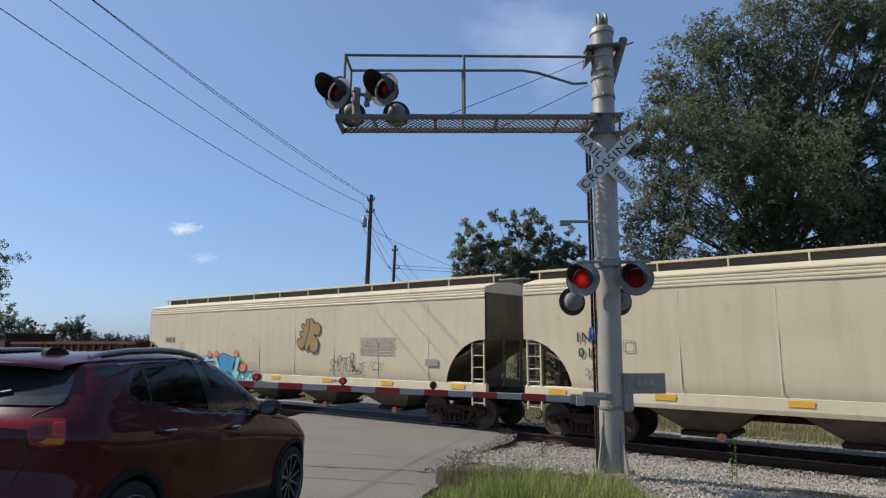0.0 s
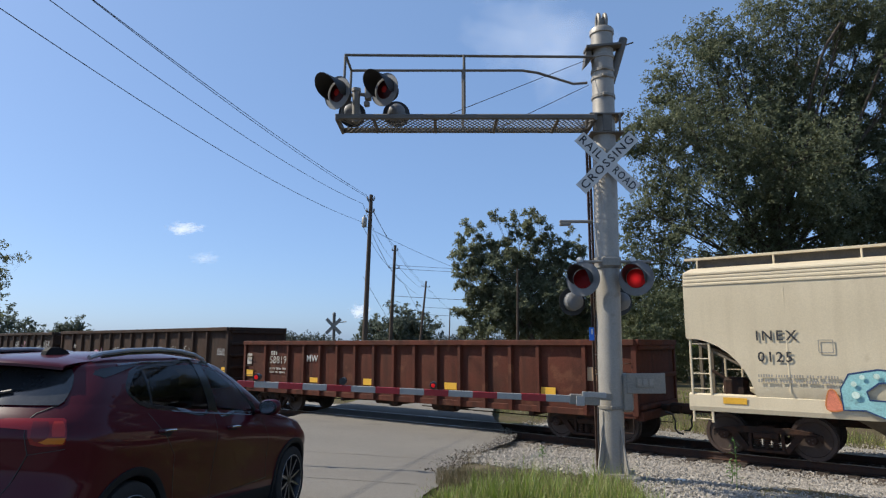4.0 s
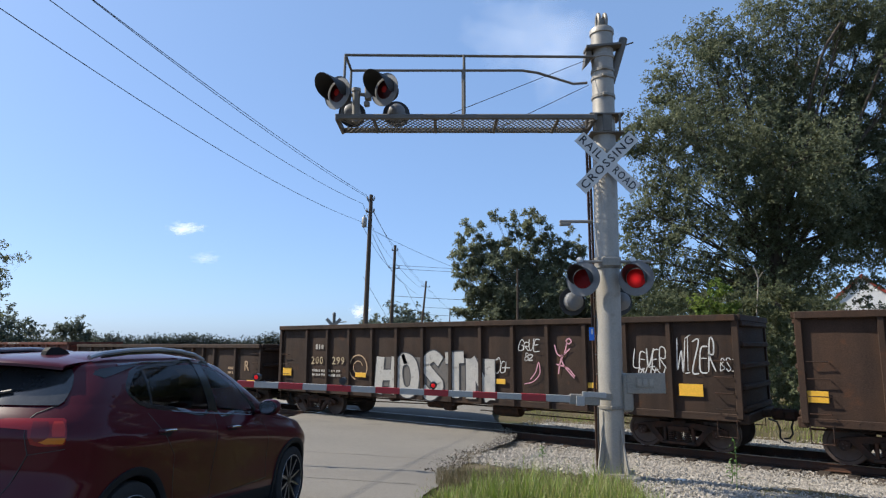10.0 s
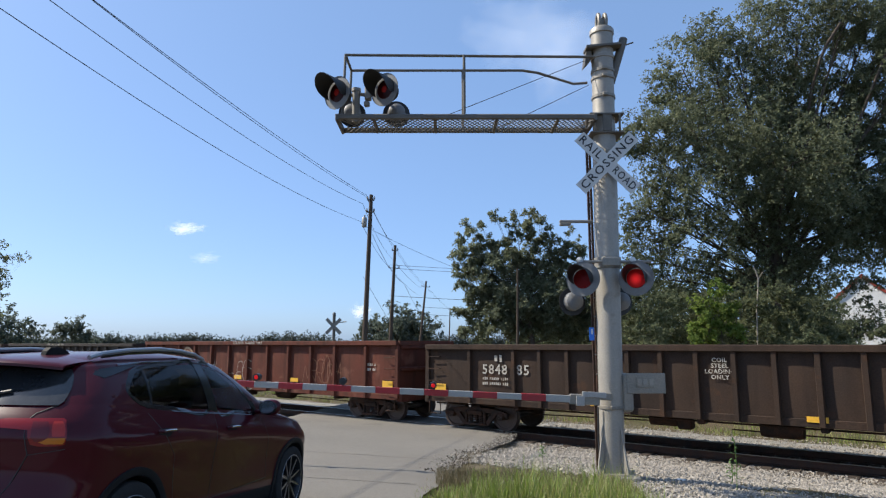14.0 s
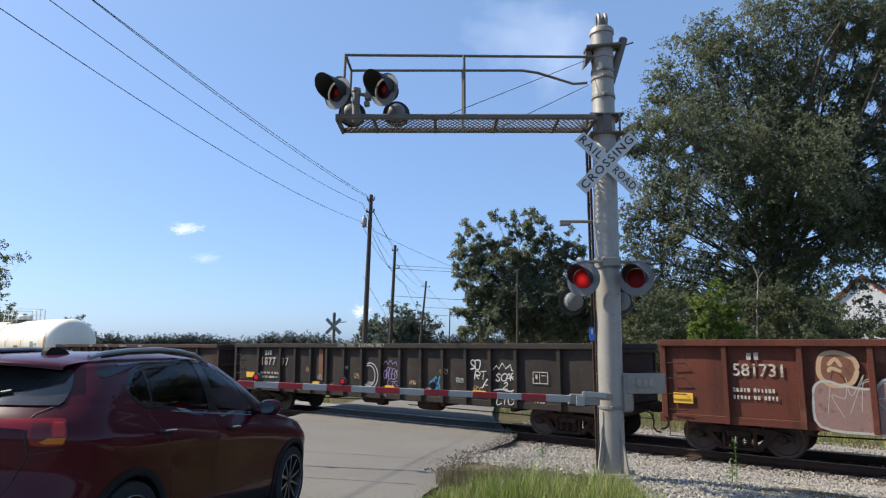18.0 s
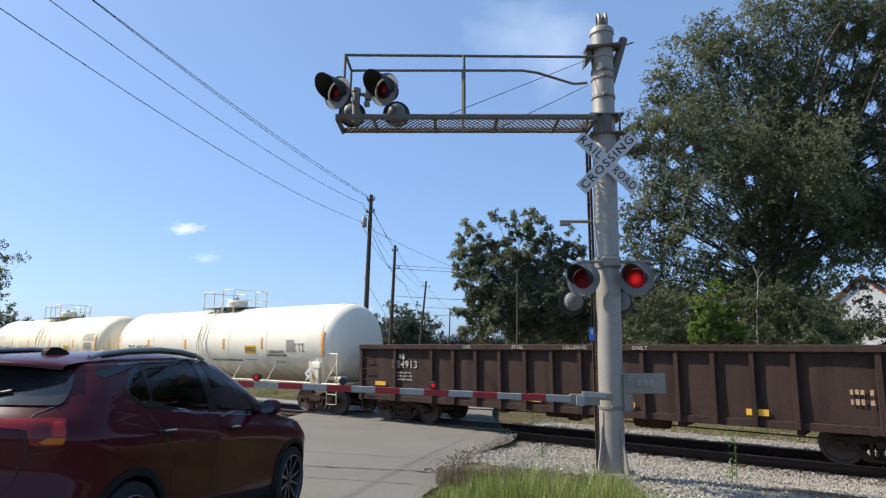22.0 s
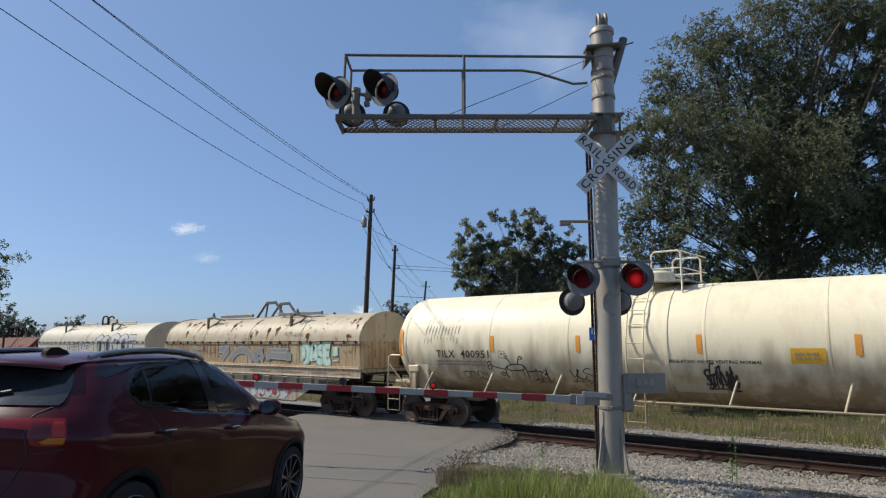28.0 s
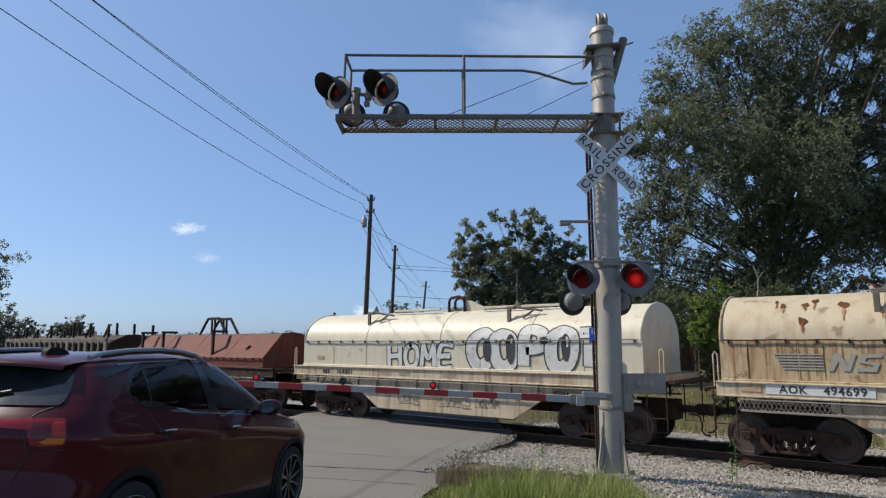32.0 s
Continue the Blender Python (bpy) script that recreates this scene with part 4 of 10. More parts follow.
def leaf_cloud(blobs, count, leaf, clump, seed, gaps=()):
    """Leaf quads along drooping twigs, the twigs in sprays over the outer part of each mass; few leaves in the gaps."""
    r = np.random.default_rng(seed)
    rad = np.array([b[3] for b in blobs])
    wt = rad ** 2.2 * np.array([b[4] if len(b) > 4 else 1.0 for b in blobs])
    per = r.multinomial(count, wt / wt.sum())
    pos, out = [], []
    for b, n in zip(blobs, per):
        c0, R = np.array(b[:3]), b[3]
        k1 = max(6, int(22 * R ** 1.2))
        d = r.normal(size=(k1, 3))
        d /= np.linalg.norm(d, axis=1)[:, None]
        spray = c0 + d * (R * (0.25 + 0.90 * r.random(k1) ** 0.6))[:, None]
        size = R * r.uniform(0.12, 0.34, k1)
        k2 = max(k1, int(n / clump))
        pick = r.integers(0, k1, k2)
        twig = spray[pick] + r.normal(size=(k2, 3)) * size[pick][:, None] * np.array([1, 1, .75])
        run = d[pick] + r.normal(size=(k2, 3)) * .8 + np.array([0, 0, -.45])
        run /= np.linalg.norm(run, axis=1)[:, None]
        length = np.clip(R * .45, leaf * 2.5, .95) * r.uniform(.5, 1.3, k2)
        q = r.integers(0, k2, n)
        t = r.random(n)
        p = twig[q] + run[q] * (length[q] * t)[:, None] + r.normal(size=(n, 3)) * leaf * .75
        p[:, 2] -= (length[q] * t) ** 2 * .35
        pos.append(p)
        out.append((p - c0) / R)
    pos, out = np.concatenate(pos), np.concatenate(out)
    keep = np.ones(len(pos), bool)
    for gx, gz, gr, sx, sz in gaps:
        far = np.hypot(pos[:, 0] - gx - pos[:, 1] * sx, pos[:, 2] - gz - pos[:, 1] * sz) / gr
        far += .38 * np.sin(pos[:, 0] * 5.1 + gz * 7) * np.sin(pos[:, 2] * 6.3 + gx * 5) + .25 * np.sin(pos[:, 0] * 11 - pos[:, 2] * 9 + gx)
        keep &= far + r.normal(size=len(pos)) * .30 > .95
    pos, out = pos[keep], out[keep]
    n = len(pos)
    nrm = r.normal(size=(n, 3)) * .85 + out * .55 + np.array([0, 0, .45])
    nrm /= np.linalg.norm(nrm, axis=1)[:, None]
    u = np.cross(nrm, r.normal(size=(n, 3)))
    u /= np.linalg.norm(u, axis=1)[:, None]
    w = np.cross(nrm, u)
    s = leaf * (0.6 + 0.8 * r.random(n))[:, None]
    a = u * s
    b_ = w * s * 0.5
    v = np.stack([pos - a, pos + b_, pos + a, pos - b_], 1).reshape(-1, 3)
    me = bpy.data.meshes.new("crown")
    me.vertices.add(len(v))
    me.vertices.foreach_set("co", v.astype(np.float32).ravel())
    me.loops.add(4 * n)
    me.loops.foreach_set("vertex_index", np.arange(4 * n, dtype=np.int32))
    me.polygons.add(n)
    me.polygons.foreach_set("loop_start", np.arange(0, 4 * n, 4, dtype=np.int32))
    me.update(calc_edges=True)
    return me


def tree(label, lat, ahead, blobs, leaves, leaf, mat_name, trunk_r, seed, ground=-.2, depth=1.0, clump=24, group="trees beyond the track", gaps=()):
    """A tapering trunk, limbs to every mass of the crown, and the leaves. blobs: lateral, height, radius, fullness."""
    p = from_eye(lat, ahead)
    rr = random.Random(seed)
    t = thing("tree", Matrix.Translation((p.x, p.y, ground)) @ pose(0, 0, 0, 0, 0, YAW), label, "tree", group)
    bl = []
    for b in blobs:
        y = rr.uniform(-1, 1) * b[2] * 1.1 * depth
        bl.append((b[0] - lat, y, b[1] - ground, b[2], b[3] if len(b) > 3 else 1.0))
    top = max(b[2] for b in bl)
    fork = top * .28
    part("trunk", Geo().pipe([(0, 0, -.3), (.08, 0, fork * .5), (0, .05, fork)], trunk_r, 10).tube((0, 0, fork * .95), (.1, .1, top * .62), trunk_r * .8, trunk_r * .35, 8), M["bark"], t, smooth=True)
    for b in bl:
        a = Vector((0, 0, min(fork * rr.uniform(.8, 1.7), b[2] * .8)))
        e = Vector(b[:3])
        mid = a.lerp(e, .5) + Vector((rr.uniform(-.3, .3), rr.uniform(-.3, .3), rr.uniform(.1, .5))) * b[3] * .4
        lr = trunk_r * min(1, b[3] / 1.6) ** .8
        g = Geo().tube(a, mid, lr * .26, lr * .17, 6).tube(mid, e, lr * .17, lr * .07, 6)
        for q in range(6):
            d = Vector((rr.uniform(-1, 1), rr.uniform(-1, 1), rr.uniform(-.3, 1))) * b[3] * .85
            g.tube(mid.lerp(e, .35 + .12 * q), e + d, lr * .08, lr * .02, 5)
        part("limb", g, M["bark"], t)
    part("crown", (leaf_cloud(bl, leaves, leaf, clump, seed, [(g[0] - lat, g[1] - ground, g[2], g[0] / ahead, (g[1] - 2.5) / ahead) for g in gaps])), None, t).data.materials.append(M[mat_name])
    return t


BIG = [(14.61, 19.05, 1.33), (13.27, 17.56, 1.47), (12.29, 16.58, 0.74), (16.14, 18.55, 1.62), (18.12, 19.89, 1.77, 0.8), (20.07, 20.56, 1.77, 0.9), (21.99, 20.9, 1.77, 0.9), (24.01, 20.56, 1.77, 0.9), (16.89, 15.93, 2.36), (14.03, 14.64, 2.21), (12.14, 13.68, 1.47), (10.61, 13.84, 1.12), (9.98, 13.36, 0.74), (19.79, 17.23, 2.06, 0.8), (22.34, 17.89, 2.06, 0.9), (23.7, 15.93, 1.77, 0.9), (18.9, 14.0, 2.36), (21.66, 14.0, 2.36, 0.8), (23.37, 12.73, 2.06, 0.9), (12.02, 11.48, 1.33), (10.01, 12.98, 0.61), (10.23, 11.01, 0.27, 0.5), (10.72, 9.87, 0.39, 0.6), (9.62, 8.76, 0.39, 0.6), (10.31, 7.49, 0.3, 0.5), (14.14, 11.48, 2.36), (16.85, 11.17, 2.65), (19.86, 10.85, 2.65), (22.49, 9.93, 2.36), (11.91, 9.31, 1.47), (9.96, 9.47, 0.65), (10.05, 8.1, 0.53, 0.6), (13.36, 8.4, 2.06, 0.8), (15.73, 8.1, 2.36, 0.8), (18.4, 7.79, 2.36), (21.35, 8.5, 1.9), (10.9, 7.19, 1.18), (12.33, 5.99, 1.47), (14.97, 5.7, 1.77), (17.31, 5.4, 1.77), (25.49, 18.22, 2.06, 0.9), (25.27, 13.36, 2.36), (25.06, 9.3, 2.1), (22.6, 8.3, 1.5), (20.2, 7.9, 1.2), (18.0, 5.6, 1.3), (21.5, 17.5, 2.4), (24.5, 19.5, 2.6), (23.0, 14.5, 2.6), (24.0, 8.8, 1.7)]
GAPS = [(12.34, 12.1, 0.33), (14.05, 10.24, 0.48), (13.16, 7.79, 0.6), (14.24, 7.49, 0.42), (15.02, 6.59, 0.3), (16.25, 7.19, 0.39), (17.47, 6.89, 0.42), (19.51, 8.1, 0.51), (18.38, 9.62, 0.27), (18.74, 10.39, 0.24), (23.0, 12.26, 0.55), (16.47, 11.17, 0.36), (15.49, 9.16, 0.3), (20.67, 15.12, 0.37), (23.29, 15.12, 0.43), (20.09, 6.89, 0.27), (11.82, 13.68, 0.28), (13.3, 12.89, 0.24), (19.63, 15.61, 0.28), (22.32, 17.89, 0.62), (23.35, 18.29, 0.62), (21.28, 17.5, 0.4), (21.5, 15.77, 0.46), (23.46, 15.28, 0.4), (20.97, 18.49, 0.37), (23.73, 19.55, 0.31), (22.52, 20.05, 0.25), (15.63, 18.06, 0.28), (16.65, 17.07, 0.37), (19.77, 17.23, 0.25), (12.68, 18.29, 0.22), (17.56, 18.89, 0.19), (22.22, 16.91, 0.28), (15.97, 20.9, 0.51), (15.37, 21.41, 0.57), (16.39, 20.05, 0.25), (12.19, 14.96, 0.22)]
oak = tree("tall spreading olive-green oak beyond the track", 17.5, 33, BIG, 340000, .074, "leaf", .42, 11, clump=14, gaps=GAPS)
for bough in ([(2.04, -0.4, 14.54), (1.95, -1.2, 15.96), (2.12, -1.8, 17.25), (2.41, -2.2, 18.15), (3.05, -2.4, 19.14)], [(3.53, -0.8, 12.99), (4.01, -1.6, 14.10), (4.47, -2.0, 15.47), (5.13, -2.2, 17.07), (5.96, -2.2, 18.62)]):
    part("limb", Geo().pipe(bough, .075, 6), M["bark"], oak, smooth=True)
MID = [(1.49, 10.7, 0.23, 0.7), (1.75, 10.31, 0.26, 0.7), (2.44, 10.58, 0.23, 0.7), (2.59, 10.31, 0.19, 0.7), (1.94, 9.81, 0.32, 0.7), (1.18, 9.61, 0.29, 0.7), (1.06, 9.23, 0.29, 0.7), (2.32, 9.61, 0.32, 0.7), (2.89, 9.31, 0.39, 0.7), (3.46, 9.23, 0.39, 0.7), (3.37, 11.36, 0.23, 0.7), (3.67, 10.97, 0.29, 0.7), (4.16, 10.58, 0.29, 0.7), (4.66, 11.16, 0.26, 0.7), (4.88, 10.58, 0.26, 0.7), (5.43, 11.24, 0.2, 0.7), (5.57, 10.58, 0.32, 0.7), (6.27, 11.24, 0.39, 0.7), (6.52, 10.58, 0.32, 0.7), (6.8, 10.97, 0.19, 0.7), (5.75, 10.0, 0.45), (4.98, 9.81, 0.39, 0.7), (4.41, 9.61, 0.29, 0.7), (7.08, 10.0, 0.29, 0.7), (7.18, 9.42, 0.36, 0.7), (7.64, 9.61, 0.26, 0.7), (8.41, 9.92, 0.19, 0.7), (8.69, 10.19, 0.16, 0.7), (6.69, 9.42, 0.45), (5.92, 9.04, 0.52), (4.02, 8.85, 0.45), (8.2, 9.04, 0.39, 0.7), (8.88, 9.04, 0.35, 0.7), (9.32, 8.65, 0.32, 0.7), (8.93, 8.27, 0.39, 0.7), (1.74, 8.46, 0.58), (2.69, 8.46, 0.58), (3.63, 8.08, 0.64), (4.77, 8.27, 0.64), (5.9, 8.08, 0.71), (7.04, 8.27, 0.64), (8.17, 8.08, 0.58), (0.79, 8.27, 0.32, 0.7), (1.28, 7.51, 0.51), (2.3, 7.13, 0.77), (3.61, 6.75, 0.9), (5.12, 6.75, 0.96), (6.63, 6.75, 0.96), (8.14, 6.94, 0.8), (9.28, 7.32, 0.48), (1.05, 6.56, 0.38, 0.7), (1.8, 6.0, 0.57), (3.04, 5.62, 0.83), (4.53, 5.25, 1.02), (6.22, 5.25, 1.02), (8.09, 5.43, 0.96), (9.4, 5.43, 0.64), (1.16, 4.76, 0.32, 0.7), (0.78, 4.69, 0.22, 0.7), (2.09, 4.69, 0.64), (3.39, 4.13, 0.89), (5.07, 3.76, 1.01), (6.93, 3.76, 1.01), (8.79, 3.76, 0.95), (1.53, 3.58, 0.47), (2.45, 3.21, 0.7), (1.26, 3.13, 0.28, 0.7), (10.57, 6.56, 0.8), (10.69, 4.69, 0.95), (10.45, 3.21, 0.79)]
tree("broad olive-green tree with wispy top branches", 5.8, 42, MID, 120000, .082, "leaf_hazy", .22, 12, clump=12)
BUSH = [(7.53, 4.68, 0.86), (8.5, 4.43, 0.98), (9.71, 4.06, 0.86), (11.16, 3.82, 0.74), (12.66, 4.19, 0.86), (14.14, 4.31, 0.74), (15.08, 3.82, 0.61), (16.26, 3.33, 0.39), (17.46, 3.09, 0.44), (18.43, 3.09, 0.44), (11.34, 2.73, 1.1), (8.42, 2.73, 1.1), (14.02, 2.73, 0.98), (16.16, 2.25, 0.98), (9.61, 2.25, 0.98), (12.52, 2.25, 0.98), (14.6, 1.6, 1.3), (16.2, 2.4, 1.0), (12.5, .6, 1.0), (17.6, .8, 1.1), (15.4, .5, .9), (19.5, .9, 1.1), (15.2, 3.2, 1.0), (16.6, 2.5, .7)]
tree("dense thicket of undergrowth beyond the track", 12.0, 27.5, BUSH, 80000, .06, "leaf_mid", .08, 13)
BACKWOOD = [(7.5 + 1.9 * k, 1.6 + 1.5 * (k % 3), 2.6) for k in range(12)]
tree("dark thicket at the foot of the oak", 15, 47, BACKWOOD, 60000, .14, "leaf_mid", .12, 20, clump=18)
tree("bright green sapling beyond the track", 11.3, 26, [(11.14, 5.09, 0.14), (11.55, 4.95, 0.16), (11.3, 4.68, 0.23), (10.81, 4.33, 0.21), (10.3, 4.33, 0.12), (10.55, 3.82, 0.28), (11.91, 4.1, 0.21), (11.58, 3.75, 0.32), (11.06, 3.91, 0.32), (10.73, 2.99, 0.41), (11.54, 3.13, 0.41), (11.03, 3.4, 0.37), (10.15, 2.95, 0.28), (12.1, 2.95, 0.23)], 4200, .075, "leaf_bright", .035, 14, clump=10)
p = from_eye(12.85, 26.4)
snag = thing("dead_stem", Matrix.Translation((p.x, p.y, -.2)) @ pose(0, 0, 0, 0, 0, YAW), "pale bare dead stem standing in the thicket", "dead stem")
part("stem", Geo().pipe([(0, 0, 0), (0.20, 0, 4.20), (0.29, 0, 4.79), (0.35, 0, 5.38), (0.28, 0, 5.74), (0.18, 0, 5.91)], .028, 6), M["pale_bark"], snag, smooth=True)
part("twig", Geo().tube((0.35, 0, 5.38), (0.60, .05, 5.73), .016, .006, 5), M["pale_bark"], snag)
FARB = [(-12.6, 5.3, 2.0), (-6.7, 6.2, 2.8), (-3.8, 4.8, 2.5), (-1.6, 5.8, 1.2), (-14.0, 4.1, 1.4), (-8.2, 3.8, 2.9)]
tree("far green tree beside the road", -7.5, 110, FARB, 8000, .28, "leaf_far_haze", .25, 15, clump=16)
tree("green tree across the field", -47.4, 70, [(-47.4, 4.0, 2.1), (-44.9, 3.7, 1.5), (-50.4, 3.7, 3.1), (-54.3, 4.9, 3.8), (-46.5, 2.2, 1.8)], 8000, .2, "leaf_far_haze", .2, 16, clump=16)
tree("light green tree across the field", -43.6, 75, [(-43.8, 4.1, 1.3), (-43.2, 4.6, .9), (-43.5, 2.6, 1.6)], 3500, .16, "leaf_far_haze", .15, 17, clump=16)
tree("sparse leafy branch tips of a roadside tree", -10.9, 14, [(-10.01, 4.82, 0.13), (-9.88, 4.73, 0.06), (-9.79, 4.44, 0.11), (-9.58, 4.39, 0.09), (-9.41, 4.42, 0.06), (-9.26, 4.47, 0.04), (-9.91, 4.19, 0.15), (-9.78, 4.07, 0.09), (-9.64, 3.95, 0.06), (-9.75, 3.77, 0.09), (-9.8, 3.56, 0.09), (-9.96, 3.87, 0.18), (-9.92, 3.25, 0.15)], 1500, .030, "leaf", .06, 18, ground=.6, clump=7)

# wooded skyline all round
rs = np.random.default_rng(21)
bl = []
for a in list(np.arange(-60, 60, 0.3)) + list(np.arange(60, 300, 2.4)):
    d = 330 + 60 * noise.noise(Vector((a * .06, 0, 0)))
    h = 6.2 + 3.2 * noise.noise(Vector((a * .22, 3, 0))) + rs.uniform(-1.6, 1.6)
    for z in (h - 1.6, h - 3.6, 1.0):
        bl.append((d * math.sin(radians(a)), d * math.cos(radians(a)), z, 2.7 if abs(a) <= 60 else 8.0, 1.0 if abs(a) <= 60 else .06))
me = leaf_cloud(bl, 230000, .52, 8, 22)
me.materials.append(M["leaf_skyline_haze"])
sk = part("skyline_trees", me, None)
sk.matrix_basis = pose(0, 0, -1, 0, 0, YAW)
tagged(sk, "distant dark band of trees on the skyline", "trees", kind="stuff")

# white house behind the trees
p = from_eye(31.0, 60)
house = thing("house", Matrix.Translation((p.x, p.y, -.9)) @ pose(0, 0, 0, 0, 0, 4), "white house with a red-edged gable behind the trees", "house")
M["white_wall"] = surface("white_house_siding", (0.78, 0.77, 0.74), 0.6, 0, (0.68, 0.67, 0.64), 0.5, 1.5, bump=0.05, vary=0.05)
M["red_roof"] = surface("brown_roof", (0.10, 0.055, 0.04), 0.8, 0, (0.07, 0.045, 0.035), 0.5, 2)
M["gloss_pane"] = plain("dark_window", (0.02, 0.022, 0.025), 0.1)
M["rake"] = surface("red_rake_board", (0.30, 0.06, 0.04), 0.7, 0, (0.22, 0.05, 0.035), 0.5, 2)
EAVE, HALF, RIDGE = 2.9, 7.4, 9.25
part("wall", Geo().prism([(.3, 0), (2 * HALF - .3, 0), (2 * HALF - .3, EAVE), (HALF, RIDGE), (.3, EAVE)], 0, 9, "y"), M["white_wall"], house)
for k in range(34):
    z = .2 + k * .26
    inset = .4 if z < EAVE - .2 else .4 + (z + .2 - EAVE) * (HALF - .3) / (RIDGE - EAVE)
    part("siding_board", Geo().box(HALF, -.012, z, 2 * (HALF - inset), .02, .24, .006), M["white_wall"], house)
for x in (3.4, 9.6):
    part("window", Geo().box(x, -.03, 1.5, 1.0, .06, 1.5, .01), M["gloss_pane"], house, "dark window pane")
slope = (RIDGE - EAVE) / (HALF - .3)
low = RIDGE - slope * (HALF + .6)
for a in (-.6, 2 * HALF + .6):
    part("roof", Geo().prism([(a, low + .02), (HALF, RIDGE + .02), (HALF, RIDGE + .32), (a, low + .32)], -.14, 9.4, "y"), M["red_roof"], house, "brown shingle roof")
    part("rake_board", Geo().prism([(a, low - .08), (HALF, RIDGE - .08), (HALF, RIDGE + .30), (a, low + .30)], -.19, -.143, "y"), M["rake"], house, "red rake board")

tree("dark leafy branches in front of the white house", 16.6, 29, [(17.62, 3.12, 0.36, 0.6), (18.37, 2.94, 0.46, 0.6), (18.95, 3.61, 0.31, 0.5), (19.55, 3.2, 0.46, 0.6), (19.96, 2.94, 0.38, 0.6), (19.13, 2.82, 0.41, 0.6), (17.08, 2.87, 0.26, 0.8), (17.82, 5.31, 0.36, 1), (18.59, 5.24, 0.31, 1), (19.38, 5.37, 0.31, 1), (20.08, 5.31, 0.26, 1), (16.97, 4.53, 0.31, 1), (16.4, 3.89, 0.41, 1), (19.01, 3.2, 0.23, 0.22), (19.65, 3.15, 0.31, 0.22), (19.07, 2.94, 0.23, 0.22), (18.22, 3.0, 0.49, 0.22), (18.78, 3.48, 0.23, 0.22), (19.38, 3.74, 0.31, 0.22), (19.89, 3.17, 0.31, 0.22), (19.53, 4.28, 0.49, 0.22), (17.61, 4.41, 0.23, 0.22), (17.83, 4.04, 0.31, 0.22), (19.83, 3.94, 0.31, 0.22), (18.77, 3.3, 0.31, 0.22), (17.62, 2.84, 0.31, 0.22), (20.02, 2.97, 0.39, 0.22), (17.24, 3.74, 0.31, 0.22), (17.97, 3.86, 0.23, 0.22), (18.92, 3.25, 0.23, 0.22), (18.05, 3.07, 0.49, 0.22), (19.31, 4.1, 0.49, 0.22), (19.35, 4.3, 0.23, 0.22), (20.05, 3.81, 0.49, 0.22), (17.16, 3.12, 0.39, 0.22)], 5500, .07, "leaf", .08, 19, clump=6)

# ---------------------------------------------------------------- clouds
def cloud_material(name, lo, hi, scale, most):
    ma = bpy.data.materials.new(name)
    ma.use_nodes = True
    n, k = ma.node_tree.nodes, ma.node_tree.links
    bs = n["Principled BSDF"]
    bs.inputs["Base Color"].default_value = (.9, .9, .9, 1)
    # clouds glow white of themselves in place of sunlight on them
    bs.inputs["Emission Color"].default_value = (1, .98, .95, 1)
    bs.inputs["Emission Strength"].default_value = .62
    bs.inputs["Roughness"].default_value = 1
    co = n.new("ShaderNodeTexCoord")
    no = n.new("ShaderNodeTexNoise")
    no.inputs["Scale"].default_value, no.inputs["Detail"].default_value, no.inputs["Roughness"].default_value = scale, 8, .62
    gr = n.new("ShaderNodeTexGradient")
    gr.gradient_type = "SPHERICAL"
    k.new(co.outputs["Object"], gr.inputs["Vector"])
    k.new(co.outputs["Object"], no.inputs["Vector"])
    mu = n.new("ShaderNodeMath")
    mu.operation = "MULTIPLY_ADD"
    k.new(gr.outputs["Fac"], mu.inputs[0])
    mu.inputs[1].default_value = .75
    k.new(no.outputs["Fac"], mu.inputs[2])
    mr = n.new("ShaderNodeMapRange")
    mr.inputs["From Min"].default_value, mr.inputs["From Max"].default_value, mr.inputs["To Max"].default_value = lo, hi, most
    k.new(mu.outputs[0], mr.inputs["Value"])
    k.new(mr.outputs["Result"], bs.inputs["Alpha"])
    return ma


M["cloud"] = cloud_material("small_cloud", .80, 1.25, 3.0, .95)
M["wisp"] = cloud_material("faint_cloud", .78, 1.35, 4.0, .45)
M["cirrus"] = cloud_material("thin_cirrus", .70, 1.25, 2.2, .24)
CLOUDS = []
for lat, ah, z, w, h, mat_name in ((-1040, 2500, 461, 125, 48, "cloud"), (-950, 2500, 340, 95, 40, "wisp"), (-330, 2500, 130, 70, 50, "cloud"), (470, 3500, 1830, 560, 330, "cirrus"), (720, 3600, 1750, 420, 420, "cirrus")):
    p = from_eye(lat, ah)
    g = Geo()
    g.grid([[(-1 + .1 * i, .02, -1 + .1 * j) for i in range(21)] for j in range(21)])
    c_ = part("cloud", g, M[mat_name])
    tagged(c_, "small white fair-weather cloud" if mat_name != "cirrus" else "thin high streak of cloud", "cloud", "clouds", "backdrop")
    c_.scale = (w, h, h)
    m = pose(p.x, p.y, z, 0, 0, YAW)
    c_.matrix_basis = m @ Matrix.Diagonal((w, h, h, 1))
    c_.visible_shadow = False
    CLOUDS.append((c_, m))
# ---------------------------------------------------------------- train
def train_shift(t):
    """How far the train has moved along the track, from where it stands at 16 s."""
    return 6.1566 * (t - 16) - 0.002097 * (t - 16) ** 2


MOVING, WHEELSETS = [], []
SIDE = -1  # the side towards the road faces -y

